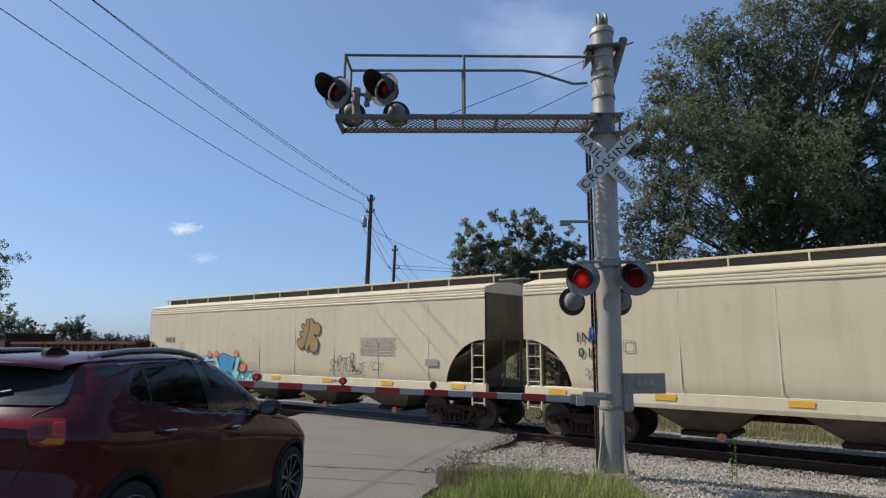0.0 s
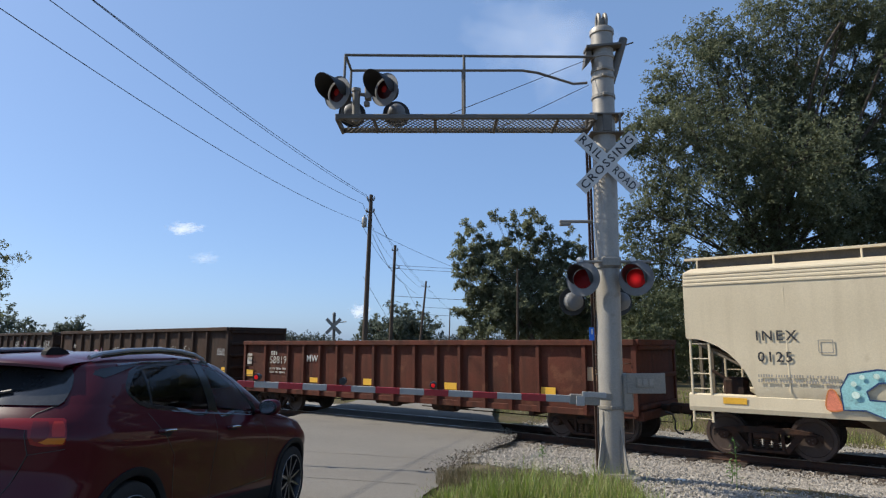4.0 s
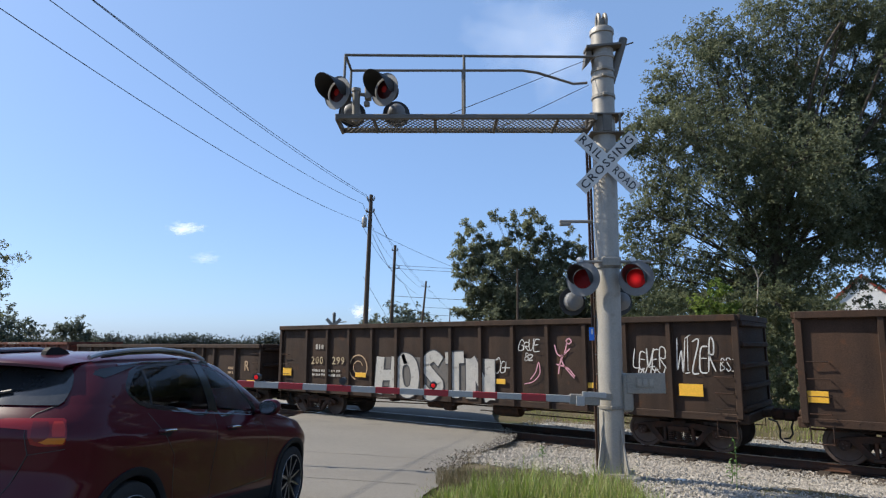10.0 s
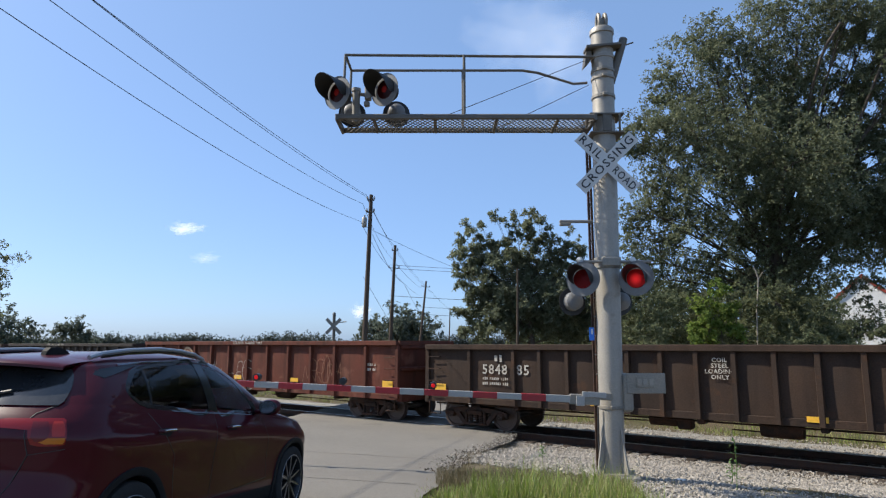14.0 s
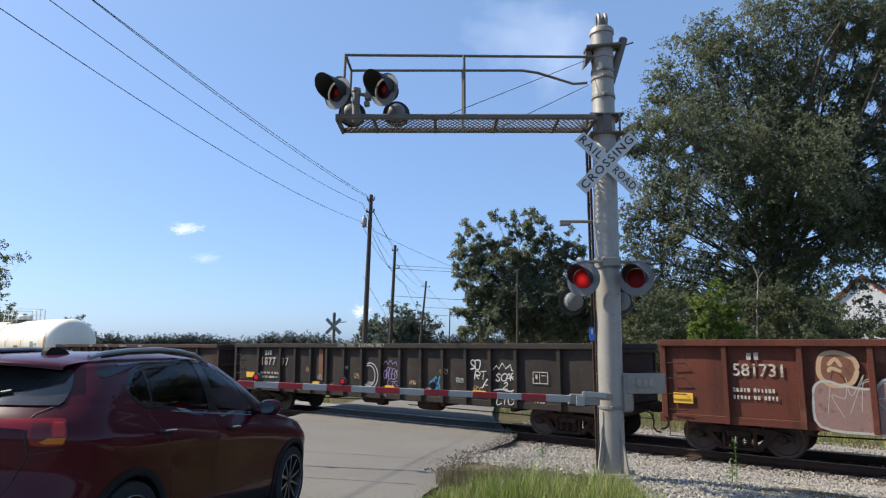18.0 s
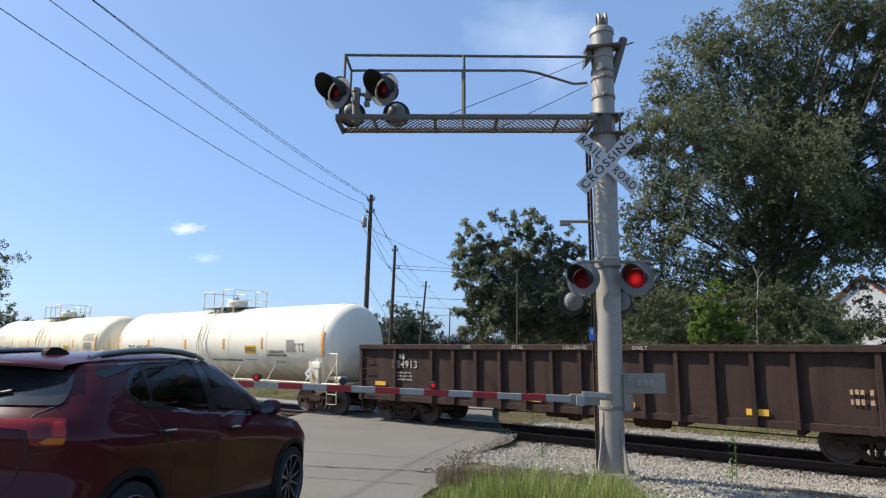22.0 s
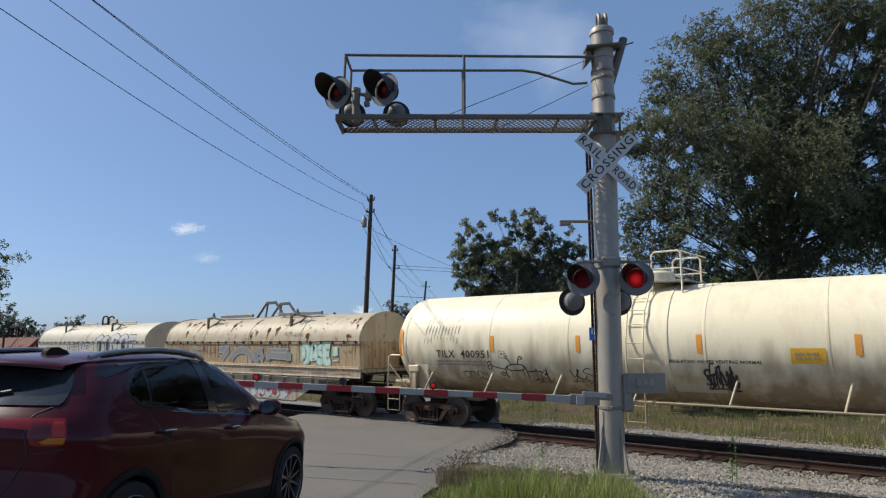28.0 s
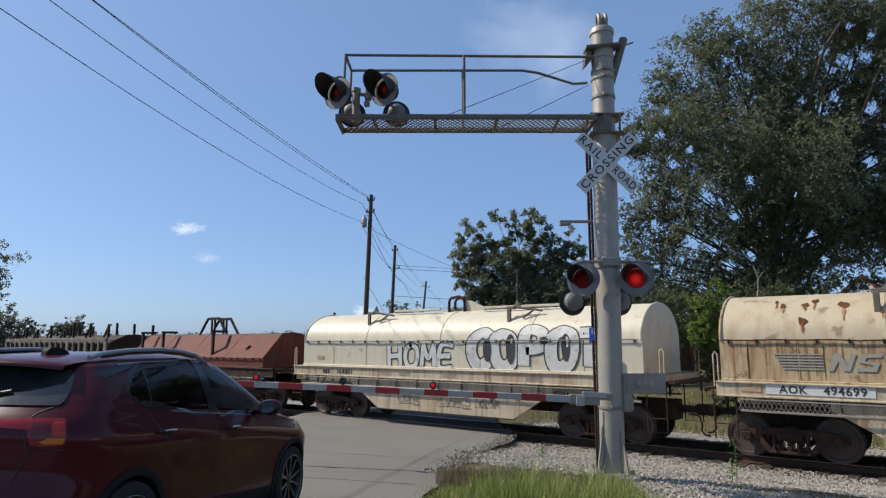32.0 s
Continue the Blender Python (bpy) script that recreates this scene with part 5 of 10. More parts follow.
# shared running gear
def wheel_mesh(r):
    g = Geo()
    for s in (-1, 1):
        prof = [(.10, -.10), (.11, -.04), (r * .80, -.05), (r * .84, -.07), (r, -.07), (r + .004, .045), (r + .028, .05), (r + .028, .075), (r * .84, .07), (r * .80, .045), (.11, .06), (.09, .09)]
        g.lathe([(a, b) for a, b in prof], 28, Matrix.Translation((0, s * .755, 0)) @ pose(0, 0, 0, 90 * s, 0, 0))
        g.tube((0, s * .84, 0), (0, s * 1.10, 0), .085, .085, 12)
        for k in range(3):
            a = 2.1 * k
            g.tube((.045 * math.cos(a), s * 1.09, .045 * math.sin(a)), (.045 * math.cos(a), s * 1.125, .045 * math.sin(a)), .018, n=6)
    g.tube((0, -.8, 0), (0, .8, 0), .09, .09, 12)
    me = g.mesh("wheelset", M["tread"], True)
    return me


def sideframe_mesh(r):
    """Cast truss: arched top member, slanting tension members, columns, spring nest and bearing boxes."""
    b = .889
    top = r + .22
    g = Geo().prism([(-b - .22, r - .05), (-b - .22, r + .10), (-b, r + .17), (-.45, top), (.45, top), (b, r + .17), (b + .22, r + .10), (b + .22, r - .05), (b + .12, r + .03), (b - .06, r + .04), (.42, top - .14), (-.42, top - .14), (-b + .06, r + .04), (-b - .12, r + .03)], -.055, .055, "y")
    for s in (-1, 1):
        g.prism([(s * (b - .14), r + .05), (s * (b - .30), r + .07), (s * .40, .27), (s * .30, .13), (s * .44, .13)][::s], -.05, .05, "y")
        g.box(s * .33, 0, .36, .07, .15, .36, .015)
        g.box(s * b, 0, r + .03, .24, .18, .16, .03)
        g.tube((s * b, -.10, r), (s * b, .10, r), .10, n=12)
    g.box(0, 0, .165, .80, .20, .07, .015)
    for x in (-.19, 0, .19):
        for k in range(5):
            g.tube((x, 0, .215 + k * .048), (x, 0, .243 + k * .048), .085, n=9)
    g.box(0, 0, .50, .52, .22, .13, .02)
    return g.mesh("sideframe", M["steel_dark"])


WHEEL = {r: wheel_mesh(r) for r in (.42, .457)}
FRAME = {r: sideframe_mesh(r) for r in (.42, .457)}
BOLSTER = Geo().box(0, 0, .60, .36, 2.1, .22, .03).mesh("bolster", M["steel_dark"])
COUPLER = Geo().box(.0, 0, .88, .75, .14, .16, .03).box(.42, .03, .88, .30, .30, .26, .05).box(.60, -.09, .88, .14, .12, .24, .04).mesh("coupler", M["steel_dark"])
HOSE = Geo().pipe([(0, 0, .80), (.18, 0, .74), (.24, 0, .56), (.22, 0, .40), (.30, 0, .30), (.42, .02, .28)], .022).mesh("air_hose", M["signal_black"])
GRAB = Geo().pipe([(-.20, .06, .0), (-.20, -.02, .0), (.20, -.02, 0), (.20, .06, 0)], .012, 6).mesh("grab_iron", M["steel_dark"])
GRAB_W = Geo().pipe([(-.20, .06, .0), (-.20, -.02, .0), (.20, -.02, 0), (.20, .06, 0)], .013, 6).mesh("grab_iron", M["cream"])


def running_gear(car, length, centres, r, coupler=True):
    for s in (-1, 1):
        tr = part("truck", BOLSTER, None, car, "dark greasy freight truck", at=Matrix.Translation((s * centres, 0, 0)))
        for q in (-1, 1):
            part("sideframe", FRAME[r], None, tr, at=Matrix.Translation((0, q * 1.01, 0)))
            ws = part("wheelset", WHEEL[r], None, tr, at=Matrix.Translation((q * .889, 0, r)))
            WHEELSETS.append((ws, q * .889, r))
        for q in (-1, 1):
            part("brake_beam", Geo().box(q * .36, 0, .36, .08, 1.7, .10, .02), M["steel_dark"], tr)
        part("coupler", COUPLER, None, car, at=Matrix.Translation((s * (length / 2 - .55), 0, 0)) @ pose(0, 0, 0, 0, 0, 0 if s > 0 else 180))
        part("air_hose", HOSE, None, car, at=Matrix.Translation((s * (length / 2 - .30), -.35 * s, 0)) @ pose(0, 0, 0, 0, 0, 0 if s > 0 else 180))


def side_at(x, z, y):
    return Matrix.Translation((x, SIDE * y, z))


def plate(car, name, x, z, w, h, y, material, label="", tilt=0):
    return part(name, Geo().box(0, 0, 0, w, .008, h, .002), material, car, label, at=side_at(x, z, y) @ pose(0, 0, 0, tilt, 0, 0))


def bars(car, x, z, w, h, n, y, material, seed=0):
    """Rows of writing too small to read: words of letter-sized blocks."""
    r = random.Random(seed)
    g = Geo()
    lh = h / n * (.62 if n > 1 else .9)
    lw = lh * .62
    for k in range(n):
        zz = h / 2 - h * (k + .5) / n
        xx = -w / 2
        while xx < w / 2 - lw:
            for _ in range(r.randint(2, 6)):
                if xx > w / 2 - lw * .8:
                    break
                g.box(xx + lw / 2, 0, zz + lh * r.uniform(-.03, .03), lw * r.uniform(.55, .95), .004, lh * r.uniform(.75, 1.0))
                xx += lw * 1.22
            xx += lw * .9
    return tagged(part("stencil_bars", g, material, car, at=side_at(x, z, y)), kind="stuff")


def letters(car, text, x, z, h, y, material, spread=1.1, bold=.004):
    return writing(text, h, material, car, side_at(x, z, y), spread=spread, bold=bold)


def ribbon(g, pts, width, y=0.0, lift=.003, taper=.55):
    """A painted stroke along points in x and z."""
    n = len(pts)
    a, b = [], []
    for i, p in enumerate(pts):
        q0, q1 = pts[max(0, i - 1)], pts[min(n - 1, i + 1)]
        dx, dz = q1[0] - q0[0], q1[1] - q0[1]
        ln = math.hypot(dx, dz) or 1
        w = width / 2 * (taper if i in (0, n - 1) else 1)
        a.append((p[0] - dz / ln * w, y - lift, p[1] + dx / ln * w))
        b.append((p[0] + dz / ln * w, y - lift, p[1] - dx / ln * w))
    g.grid([a, b], flip=True)


def curve(pts, per=6, closed=False):
    """Points rounded off by a spline."""
    n = len(pts)
    out = []
    for i in range(n if closed else n - 1):
        if closed:
            p = [pts[(i + k) % n] for k in (-1, 0, 1, 2)]
        else:
            p = [pts[max(0, i - 1)], pts[i], pts[i + 1], pts[min(n - 1, i + 2)]]
        for k in range(per):
            t = k / per
            out.append(tuple(.5 * (2 * p[1][j] + (p[2][j] - p[0][j]) * t + (2 * p[0][j] - 5 * p[1][j] + 4 * p[2][j] - p[3][j]) * t * t
                                   + (3 * p[1][j] - p[0][j] - 3 * p[2][j] + p[3][j]) * t ** 3) for j in (0, 1)))
    if not closed:
        out.append(tuple(pts[-1]))
    return out


FLICKS = [[(0, 0), (.12, 1), (.5, .4), (.88, 1), (1, 0)], [(.95, .85), (.45, 1), (.05, .72), (.85, .42), (.75, .05), (0, .12)], [(0, 1), (.1, .05), (.75, .0), (1, .3)],
          [(.1, 0), (.15, .95), (.8, .9), (.85, .5), (.2, .45), (.95, 0)], [(0, .95), (.5, .45), (1, 1), (.4, -.1)], [(.9, .9), (.3, 1), (0, .5), (.3, 0), (.95, .1)],
          [(.5, 1), (.05, .6), (.2, .05), (.8, .05), (1, .6), (.55, 1), (.3, .85)], [(.0, .9), (1, 1), (.5, .95), (.45, 0)], [(.05, 0), (.0, 1), (.95, .05), (1, .95)]]


def scrawl(car, x, z, w, h, n, width, y, material, seed, label="sprayed scrawl", sharp=False):
    """Quick thin sprayed strokes like a tag, with no readable words."""
    r = random.Random(seed)
    n = max(2, int(n * 1.7))
    width *= .55
    ob = None
    g = Geo()
    for k in range(n):
        x0, cw = -w / 2 + w * k / n, w / n * r.uniform(.9, 1.35)
        hh, z0, sl = h * r.uniform(.7, 1.1), -h / 2 + h * r.uniform(-.1, .2), r.uniform(-.05, .3)
        pts = [(x0 + (a + sl * b + r.uniform(-.09, .09)) * cw, z0 + (b + r.uniform(-.07, .07)) * hh) for a, b in r.choice(FLICKS)]
        ribbon(g, pts if sharp and r.random() < .5 else curve(pts, 6), width * r.uniform(.75, 1.2), lift=.003 + .0006 * k)
        if r.random() < .35:
            zb = z0 + hh * r.uniform(.3, .9)
            ribbon(g, curve([(x0 - cw * .1, zb), (x0 + cw * .5, zb + .06 * h), (x0 + cw * 1.1, zb - .03 * h)], 4), width * .8, lift=.0055 + .0006 * k)
    if r.random() < .5:
        ribbon(g, curve([(-w * .5, -h * .62), (0, -h * .56), (w * .55, -h * .66), (w * .3, -h * .74)], 5), width * .8, lift=.002)
    return part("graffiti", g, material, car, label, at=side_at(x, z, y))


def sprayed(car, name, pts, y, fill, line=None, edge=.05, label="", lift=0.0, round_=True):
    """One sprayed shape: a filled outline of (x, z) points with an edge line."""
    c_ = curve(pts, 4, True) if round_ else list(pts)
    ob = part(name, Geo().add([(a, -lift, b) for a, b in c_], [tuple(range(len(c_)))]), fill, car, label, at=side_at(0, 0, y))
    if line:
        e = Geo()
        ribbon(e, c_ + c_[:1], edge, lift=lift + .003)
        part("graffiti_outline", e, line, ob)
    return ob


def handwritten(car, text, x, z, w, h, width, y, material, seed, label="sprayed tag", slant=.15):
    """Thin sprayed capitals along a line, run together by a quick wrist."""
    r = random.Random(seed)
    g = Geo()
    width *= .62
    slant += .12
    n = len(text)
    for k, ch in enumerate(text):
        x0, cw, hh = -w / 2 + w * k / n, w / n * r.uniform(.8, 1.12), h * r.uniform(.75, 1.15)
        for q, st in enumerate(STROKES[ch]):
            pts = [(x0 + (a + slant * b + r.uniform(-.09, .09)) * cw, -h / 2 + (b + r.uniform(-.08, .08)) * hh) for a, b in st]
            ribbon(g, curve(pts, 6) if len(pts) > 2 else [pts[0], ((pts[0][0] + pts[1][0]) / 2, (pts[0][1] + pts[1][1]) / 2), pts[1]], width * r.uniform(.8, 1.2), lift=.003 + .0005 * k + .0002 * q)
    return part("graffiti", g, material, car, label, at=side_at(x, z, y))


def bubble(car, x, z, w, h, n, y, fill, line, seed, label="bubble-letter graffiti", fat=.62, edge=.05, shade=None):
    """Puffed letter forms: filled round shapes with a dark outline and an inner line."""
    r = random.Random(seed)
    g, e = Geo(), Geo()
    for k in range(n):
        cx0 = -w / 2 + w * (k + .5) / n
        a = w / n * fat
        pts = []
        for q in range(9):
            t = 2 * math.pi * q / 9
            rr = r.uniform(.72, 1.15)
            ex = max(-1, min(1, 1.12 * math.cos(t)))
            ez = max(-1, min(1, 1.12 * math.sin(t)))
            pts.append((cx0 + a * ex * rr, h / 2 * ez * (r.uniform(.8, 1.05))))
        c = curve(pts, 5, True)
        lf = .003 + .002 * k
        nv = len(c)
        g.add([(cx0, -lf, 0)] + [(p[0], -lf, p[1]) for p in c], [(0, 1 + (i + 1) % nv, 1 + i) for i in range(nv)])
        ribbon(e, c + c[:1], edge, lift=lf + .001)
        for q in range(2):
            z0 = h * r.uniform(-.3, .3)
            ribbon(e, curve([(cx0 - a * .35, z0), (cx0 + a * r.uniform(-.2, .2), z0 + h * r.uniform(-.2, .2)), (cx0 + a * .35, z0 + h * r.uniform(-.1, .1))], 4), edge * .8, lift=lf + .001)
    ob = part("graffiti", g, fill, car, label, at=side_at(x, z, y))
    part("graffiti_outline", e, line, ob)
    return ob


STROKES = {
    "H": [[(0, 0), (.05, 1)], [(.95, 0), (1, 1)], [(.02, .5), (.98, .52)]], "O": [[(.5, 1), (.12, .86), (0, .5), (.14, .12), (.5, 0), (.87, .14), (1, .5), (.88, .87), (.5, 1), (.3, .97)]],
    "M": [[(0, 0), (.08, 1)], [(.08, 1), (.5, .35), (.92, 1)], [(.92, 1), (1, 0)]], "E": [[(.95, 1), (.05, .98), (0, .02), (1, 0)], [(.03, .5), (.8, .52)]],
    "S": [[(.95, .85), (.5, 1), (.05, .78), (.5, .5), (.95, .25), (.5, 0), (.02, .15)]], "T": [[(0, .97), (1, 1)], [(.5, .98), (.48, 0)]],
    "N": [[(0, 0), (.03, 1)], [(.03, 1), (.97, 0)], [(.97, 0), (1, 1)]], "C": [[(.95, .85), (.55, 1), (.05, .7), (.05, .3), (.5, 0), (1, .15)]],
    "Y": [[(0, 1), (.5, .5)], [(1, 1), (.5, .5), (.45, 0)]], "D": [[(.05, 0), (.03, 1), (.7, .95), (1, .5), (.7, .05), (.05, 0)]],
    "U": [[(.05, 1), (.05, .3), (.45, 0), (.9, .25), (.95, 1)]], "L": [[(.1, 1), (.05, 0), (1, .05)]], "K": [[(.1, 0), (.1, 1)], [(.95, 1), (.12, .5), (1, 0)]],
    "V": [[(0, 1), (.45, 0), (1, 1)]], "Z": [[(0, 1), (1, .95), (0, .05), (1, 0)]], "W": [[(0, 1), (.2, 0), (.5, .6), (.8, 0), (1, 1)]], "X": [[(0, 0), (1, 1)], [(0, 1), (1, 0)]],
    "G": [[(.95, .85), (.5, 1), (.05, .6), (.2, .05), (.9, .1), (.95, .45), (.55, .45)]], "J": [[(.3, 1), (1, 1)], [(.7, 1), (.65, .15), (.3, 0), (0, .25)]], "B": [[(.05, 0), (.08, 1), (.8, .85), (.2, .52), (.95, .3), (.05, 0)]],
    "2": [[(.05, .75), (.4, 1), (.85, .7), (0, .02), (1, .05)]], "8": [[(.8, .85), (.3, .95), (.2, .65), (.85, .3), (.4, 0), (.1, .3), (.8, .7), (.8, .85)]], "P": [[(.1, 0), (.1, 1), (.85, .95), (.9, .55), (.15, .45)]], "A": [[(0, 0), (.5, 1), (1, 0)], [(.2, .35), (.8, .35)]], "I": [[(.1, 1), (.9, 1)], [(.5, 1), (.5, 0)], [(.1, 0), (.9, 0)]], "R": [[(.05, 0), (.1, 1), (.8, .92), (.8, .55), (.15, .5), (1, 0)]], "!": [[(.5, 1), (.45, .35)], [(.45, .08), (.46, .0)]]}


def fat_letters(car, text, x, z, w, h, y, fat, fill, line, seed, label, edge=.06):
    """Thick sprayed letters: light strokes on a wider dark edge."""
    r = random.Random(seed)
    n = len(text)
    ob = part("graffiti", Geo().box(0, .01, 0, .01, .002, .01), fill, car, label, at=side_at(x, z, y))
    for k, ch in enumerate(text):
        f, e = Geo(), Geo()
        x0 = -w / 2 + w * k / n
        cw, hh = w / n * .74, h * r.uniform(.86, 1.0)
        z0, sl = -h / 2 + r.uniform(-.04, .04) * h, r.uniform(-.12, .2)
        for q, st in enumerate(STROKES[ch]):
            pts = [(x0 + a * cw + sl * b * cw + w / n * .1, z0 + b * hh) for a, b in st]
            pts = curve(pts, 6) if len(pts) > 2 else [pts[0], ((pts[0][0] + pts[1][0]) / 2, (pts[0][1] + pts[1][1]) / 2), pts[1]]
            ribbon(e, pts, fat + edge * 2, lift=.002 + .0015 * k, taper=1)
            ribbon(f, pts, fat, lift=.0032 + .0015 * k + .0002 * q, taper=1)
        part("letter", f, fill, ob)
        part("letter_outline", e, line, ob)
    return ob


def paint(name, c, worn=.35):
    return surface(name, c, .6, 0, tuple(v * .6 + .03 for v in c), worn, 4, spots=(tuple(v * .35 + .02 for v in c), .22, 6.0), bump=0, vary=.15)


M["tan_stencil"] = surface("worn_tan_stencil", (0.50, 0.40, 0.25), 0.75, 0, (0.25, 0.18, 0.11), 0.7, 5, spots=((0.08, 0.05, 0.03), 0.42, 11), bump=0)
P = {k: paint("spray_" + k, c) for k, c in dict(white=(.56, .55, .52), silver=(.42, .42, .41), black=(.03, .03, .035), gold=(.36, .235, .085), cyan=(.10, .48, .62), pale_blue=(.35, .62, .70), coral=(.72, .22, .12),
                                               pink=(.62, .30, .36), violet=(.28, .22, .42), dusty=(.24, .14, .115), smoke=(.12, .105, .09), ash=(.27, .27, .265), teal=(.07, .34, .42), pale_teal=(.30, .56, .56), navy=(.02, .05, .14), red=(.5, .04, .05), worn_white=(.42, .395, .35), mint=(.30, .62, .45), pale_mint=(.62, .76, .66), mint_dark=(.12, .36, .25), orange=(.6, .2, .05), blue=(.05, .28, .5), brown_orange=(.17, .062, .028), tan=(.45, .30, .17)).items()}


def gondola(label, x, length, top, bottom, mat_name, ribs, r=.42, deep=None, corrug=3, seed=0):
    """An open-top steel wagon: sheets bulged between posts, rails, ends, ladders and gear."""
    car = thing("gondola_wagon", Matrix.Translation((x, 0, 0)), label, "freight wagon", "train wagons")
    mt = M[mat_name]
    rr = random.Random(seed)
    half = length / 2 - .62
    W = 1.40
    posts = sorted(ribs[0] + [-v for v in ribs[0] if v] + [-ribs[1] + 2 * ribs[1] * k / ribs[2] for k in range(ribs[2] + 1)])
    stops = [-half] + posts + [half]
    for s in (-1, 1):
        g = Geo()
        xs = []
        for a, b in zip(stops, stops[1:]):
            xs += [a + (b - a) * q / 5 for q in range(5)]
        xs.append(half)
        zs = [bottom + .02 + (top - .12 - bottom) * q / 5 for q in range(6)]
        rows = []
        for zz in zs:
            row = []
            for xx in xs:
                i = max(k for k in range(len(stops) - 1) if stops[k] <= xx + 1e-6)
                u = (xx - stops[i]) / (stops[i + 1] - stops[i])
                v = (zz - bottom) / (top - bottom)
                bulge = .026 * math.sin(math.pi * u) * math.sin(math.pi * v) * (1 + .3 * noise.noise(Vector((xx * .7, seed, v * 2))))
                bulge += .005 * noise.noise(Vector((xx * 1.9, seed + 5, zz * 1.9)))
                row.append((xx, s * (W + bulge), zz))
            rows.append(row)
        g.grid(rows, flip=(s > 0))
        part("side_sheet", g, mt, car, smooth=True)
        part("side_inner", Geo().box(0, s * (W - .05), (top + bottom) / 2, 2 * half, .03, top - bottom - .1), mt, car)
        part("top_rail", Geo().box(0, s * (W + .05), top - .075, 2 * half + .04, .20, .15, .012), mt, car)
        part("side_sill", Geo().box(0, s * (W + .01), bottom + .07, 2 * half, .06, .17, .01), mt, car)
        rib = Geo().prism([(-.075, W - .01), (-.05, W + .12), (.05, W + .12), (.075, W - .01)], bottom + .0, top - .14, "z").mesh("rib", mt)
        for xp in posts:
            part("rib", rib, None, car, at=Matrix.Translation((xp, 0, 0)) @ pose(0, 0, 0, 0, 0, 0 if s > 0 else 180))
        # rivets along the sill
        g = Geo()
        for k in range(int(2 * half / .22)):
            g.box(-half + .1 + .22 * k, s * (W + .042), bottom + .11, .025, .012, .025, .004)
        tagged(part("rivets", g, mt, car), kind="stuff")
        for e in (-1, 1):
            for k in range(4):
                part("grab_iron", GRAB, None, car, at=Matrix.Translation((e * (half - .32), s * (W + .10), bottom + .25 + k * .36)) @ pose(0, 0, 0, 0, 0, 0 if s < 0 else 180))
            part("step", Geo().pipe([(e * (half - .10), s * (W + .05), bottom + .02), (e * (half - .10), s * (W + .05), bottom - .36), (e * (half - .52), s * (W + .05), bottom - .36), (e * (half - .52), s * (W + .05), bottom + .02)], .016, 6), M["steel_dark"], car)
            part("corner_post", Geo().box(e * (half - .02), s * (W + .03), (top + bottom) / 2, .14, .12, top - bottom - .1, .01), mt, car)
    for e in (-1, 1):
        prof = [(e * half, bottom)]
        g = Geo().box(e * (half - .02), 0, (top + bottom) / 2, .05, 2 * W, top - bottom)
        for k in range(corrug):
            zz = bottom + .25 + (top - bottom - .45) * k / max(1, corrug - 1)
            part("end_rib", Geo().box(e * (half + .05), 0, zz, .12, 2 * W - .1, .13, .03), mt, car)
        part("end_rail", Geo().box(e * (half + .03), 0, top - .07, .16, 2 * W + .1, .14, .012), mt, car)
        part("end_wall", g, mt, car)
        part("end_sill", Geo().box(e * (half + .04), 0, bottom + .05, .20, 2 * W, .22, .02), mt, car)
    part("floor", Geo().box(0, 0, bottom + .12, 2 * half, 2 * W - .1, .08), mt, car)
    part("centre_sill", Geo().box(0, 0, .82, length - 1.6, .36, .34, .02), M["steel_dark"], car)
    g = Geo().lathe([(.0, -.45), (.20, -.43), (.22, -.3), (.22, .3), (.20, .43), (0, .45)], 14, Matrix.Translation((1.6, -.75, .64)) @ pose(0, 0, 0, 0, 90, 0))
    part("air_reservoir", g, M["steel_dark"], car, smooth=True)
    part("brake_cylinder", Geo().tube((-1.4, -.7, .66), (-.7, -.7, .66), .16, n=12).box(-.5, -.8, .62, .35, .3, .3, .04), M["steel_dark"], car)
    part("brake_rod", Geo().tube((-5.6, -.55, .50), (-1.4, -.7, .60), .018, n=6).tube((.5, -.6, .52), (5.6, -.5, .46), .018, n=6), M["steel_dark"], car)
    part("train_pipe", Geo().tube((-half, -.95, .70), (half, -.95, .70), .025, n=6), M["steel_dark"], car)
    for k in range(5):
        part("crossbearer", Geo().box(-5 + 2.5 * k, 0, bottom + .0, .16, 2 * W - .1, .26, .02), M["steel_dark"], car)
    if deep:
        for s in (-1, 1):
            part("fish_belly", Geo().prism([(-half * .62, bottom + .02), (-half * .52, bottom - deep), (half * .52, bottom - deep), (half * .62, bottom + .02)], s * (W - .02), s * (W - .07), "y"), mt, car)
    running_gear(car, length, length / 2 - 2.15, r)
    part("brake_wheel", Geo().lathe([(.25, -.015), (.28, 0), (.25, .015), (.22, 0), (.25, -.015)], 18, Matrix.Translation((-half - .16, .6, top - .5)) @ pose(0, 0, 0, 0, 90, 0), False), M["steel_dark"], car)
    MOVING.append((car, x))
    return car


FACE = 1.447  # just proud of a wagon's side sheet
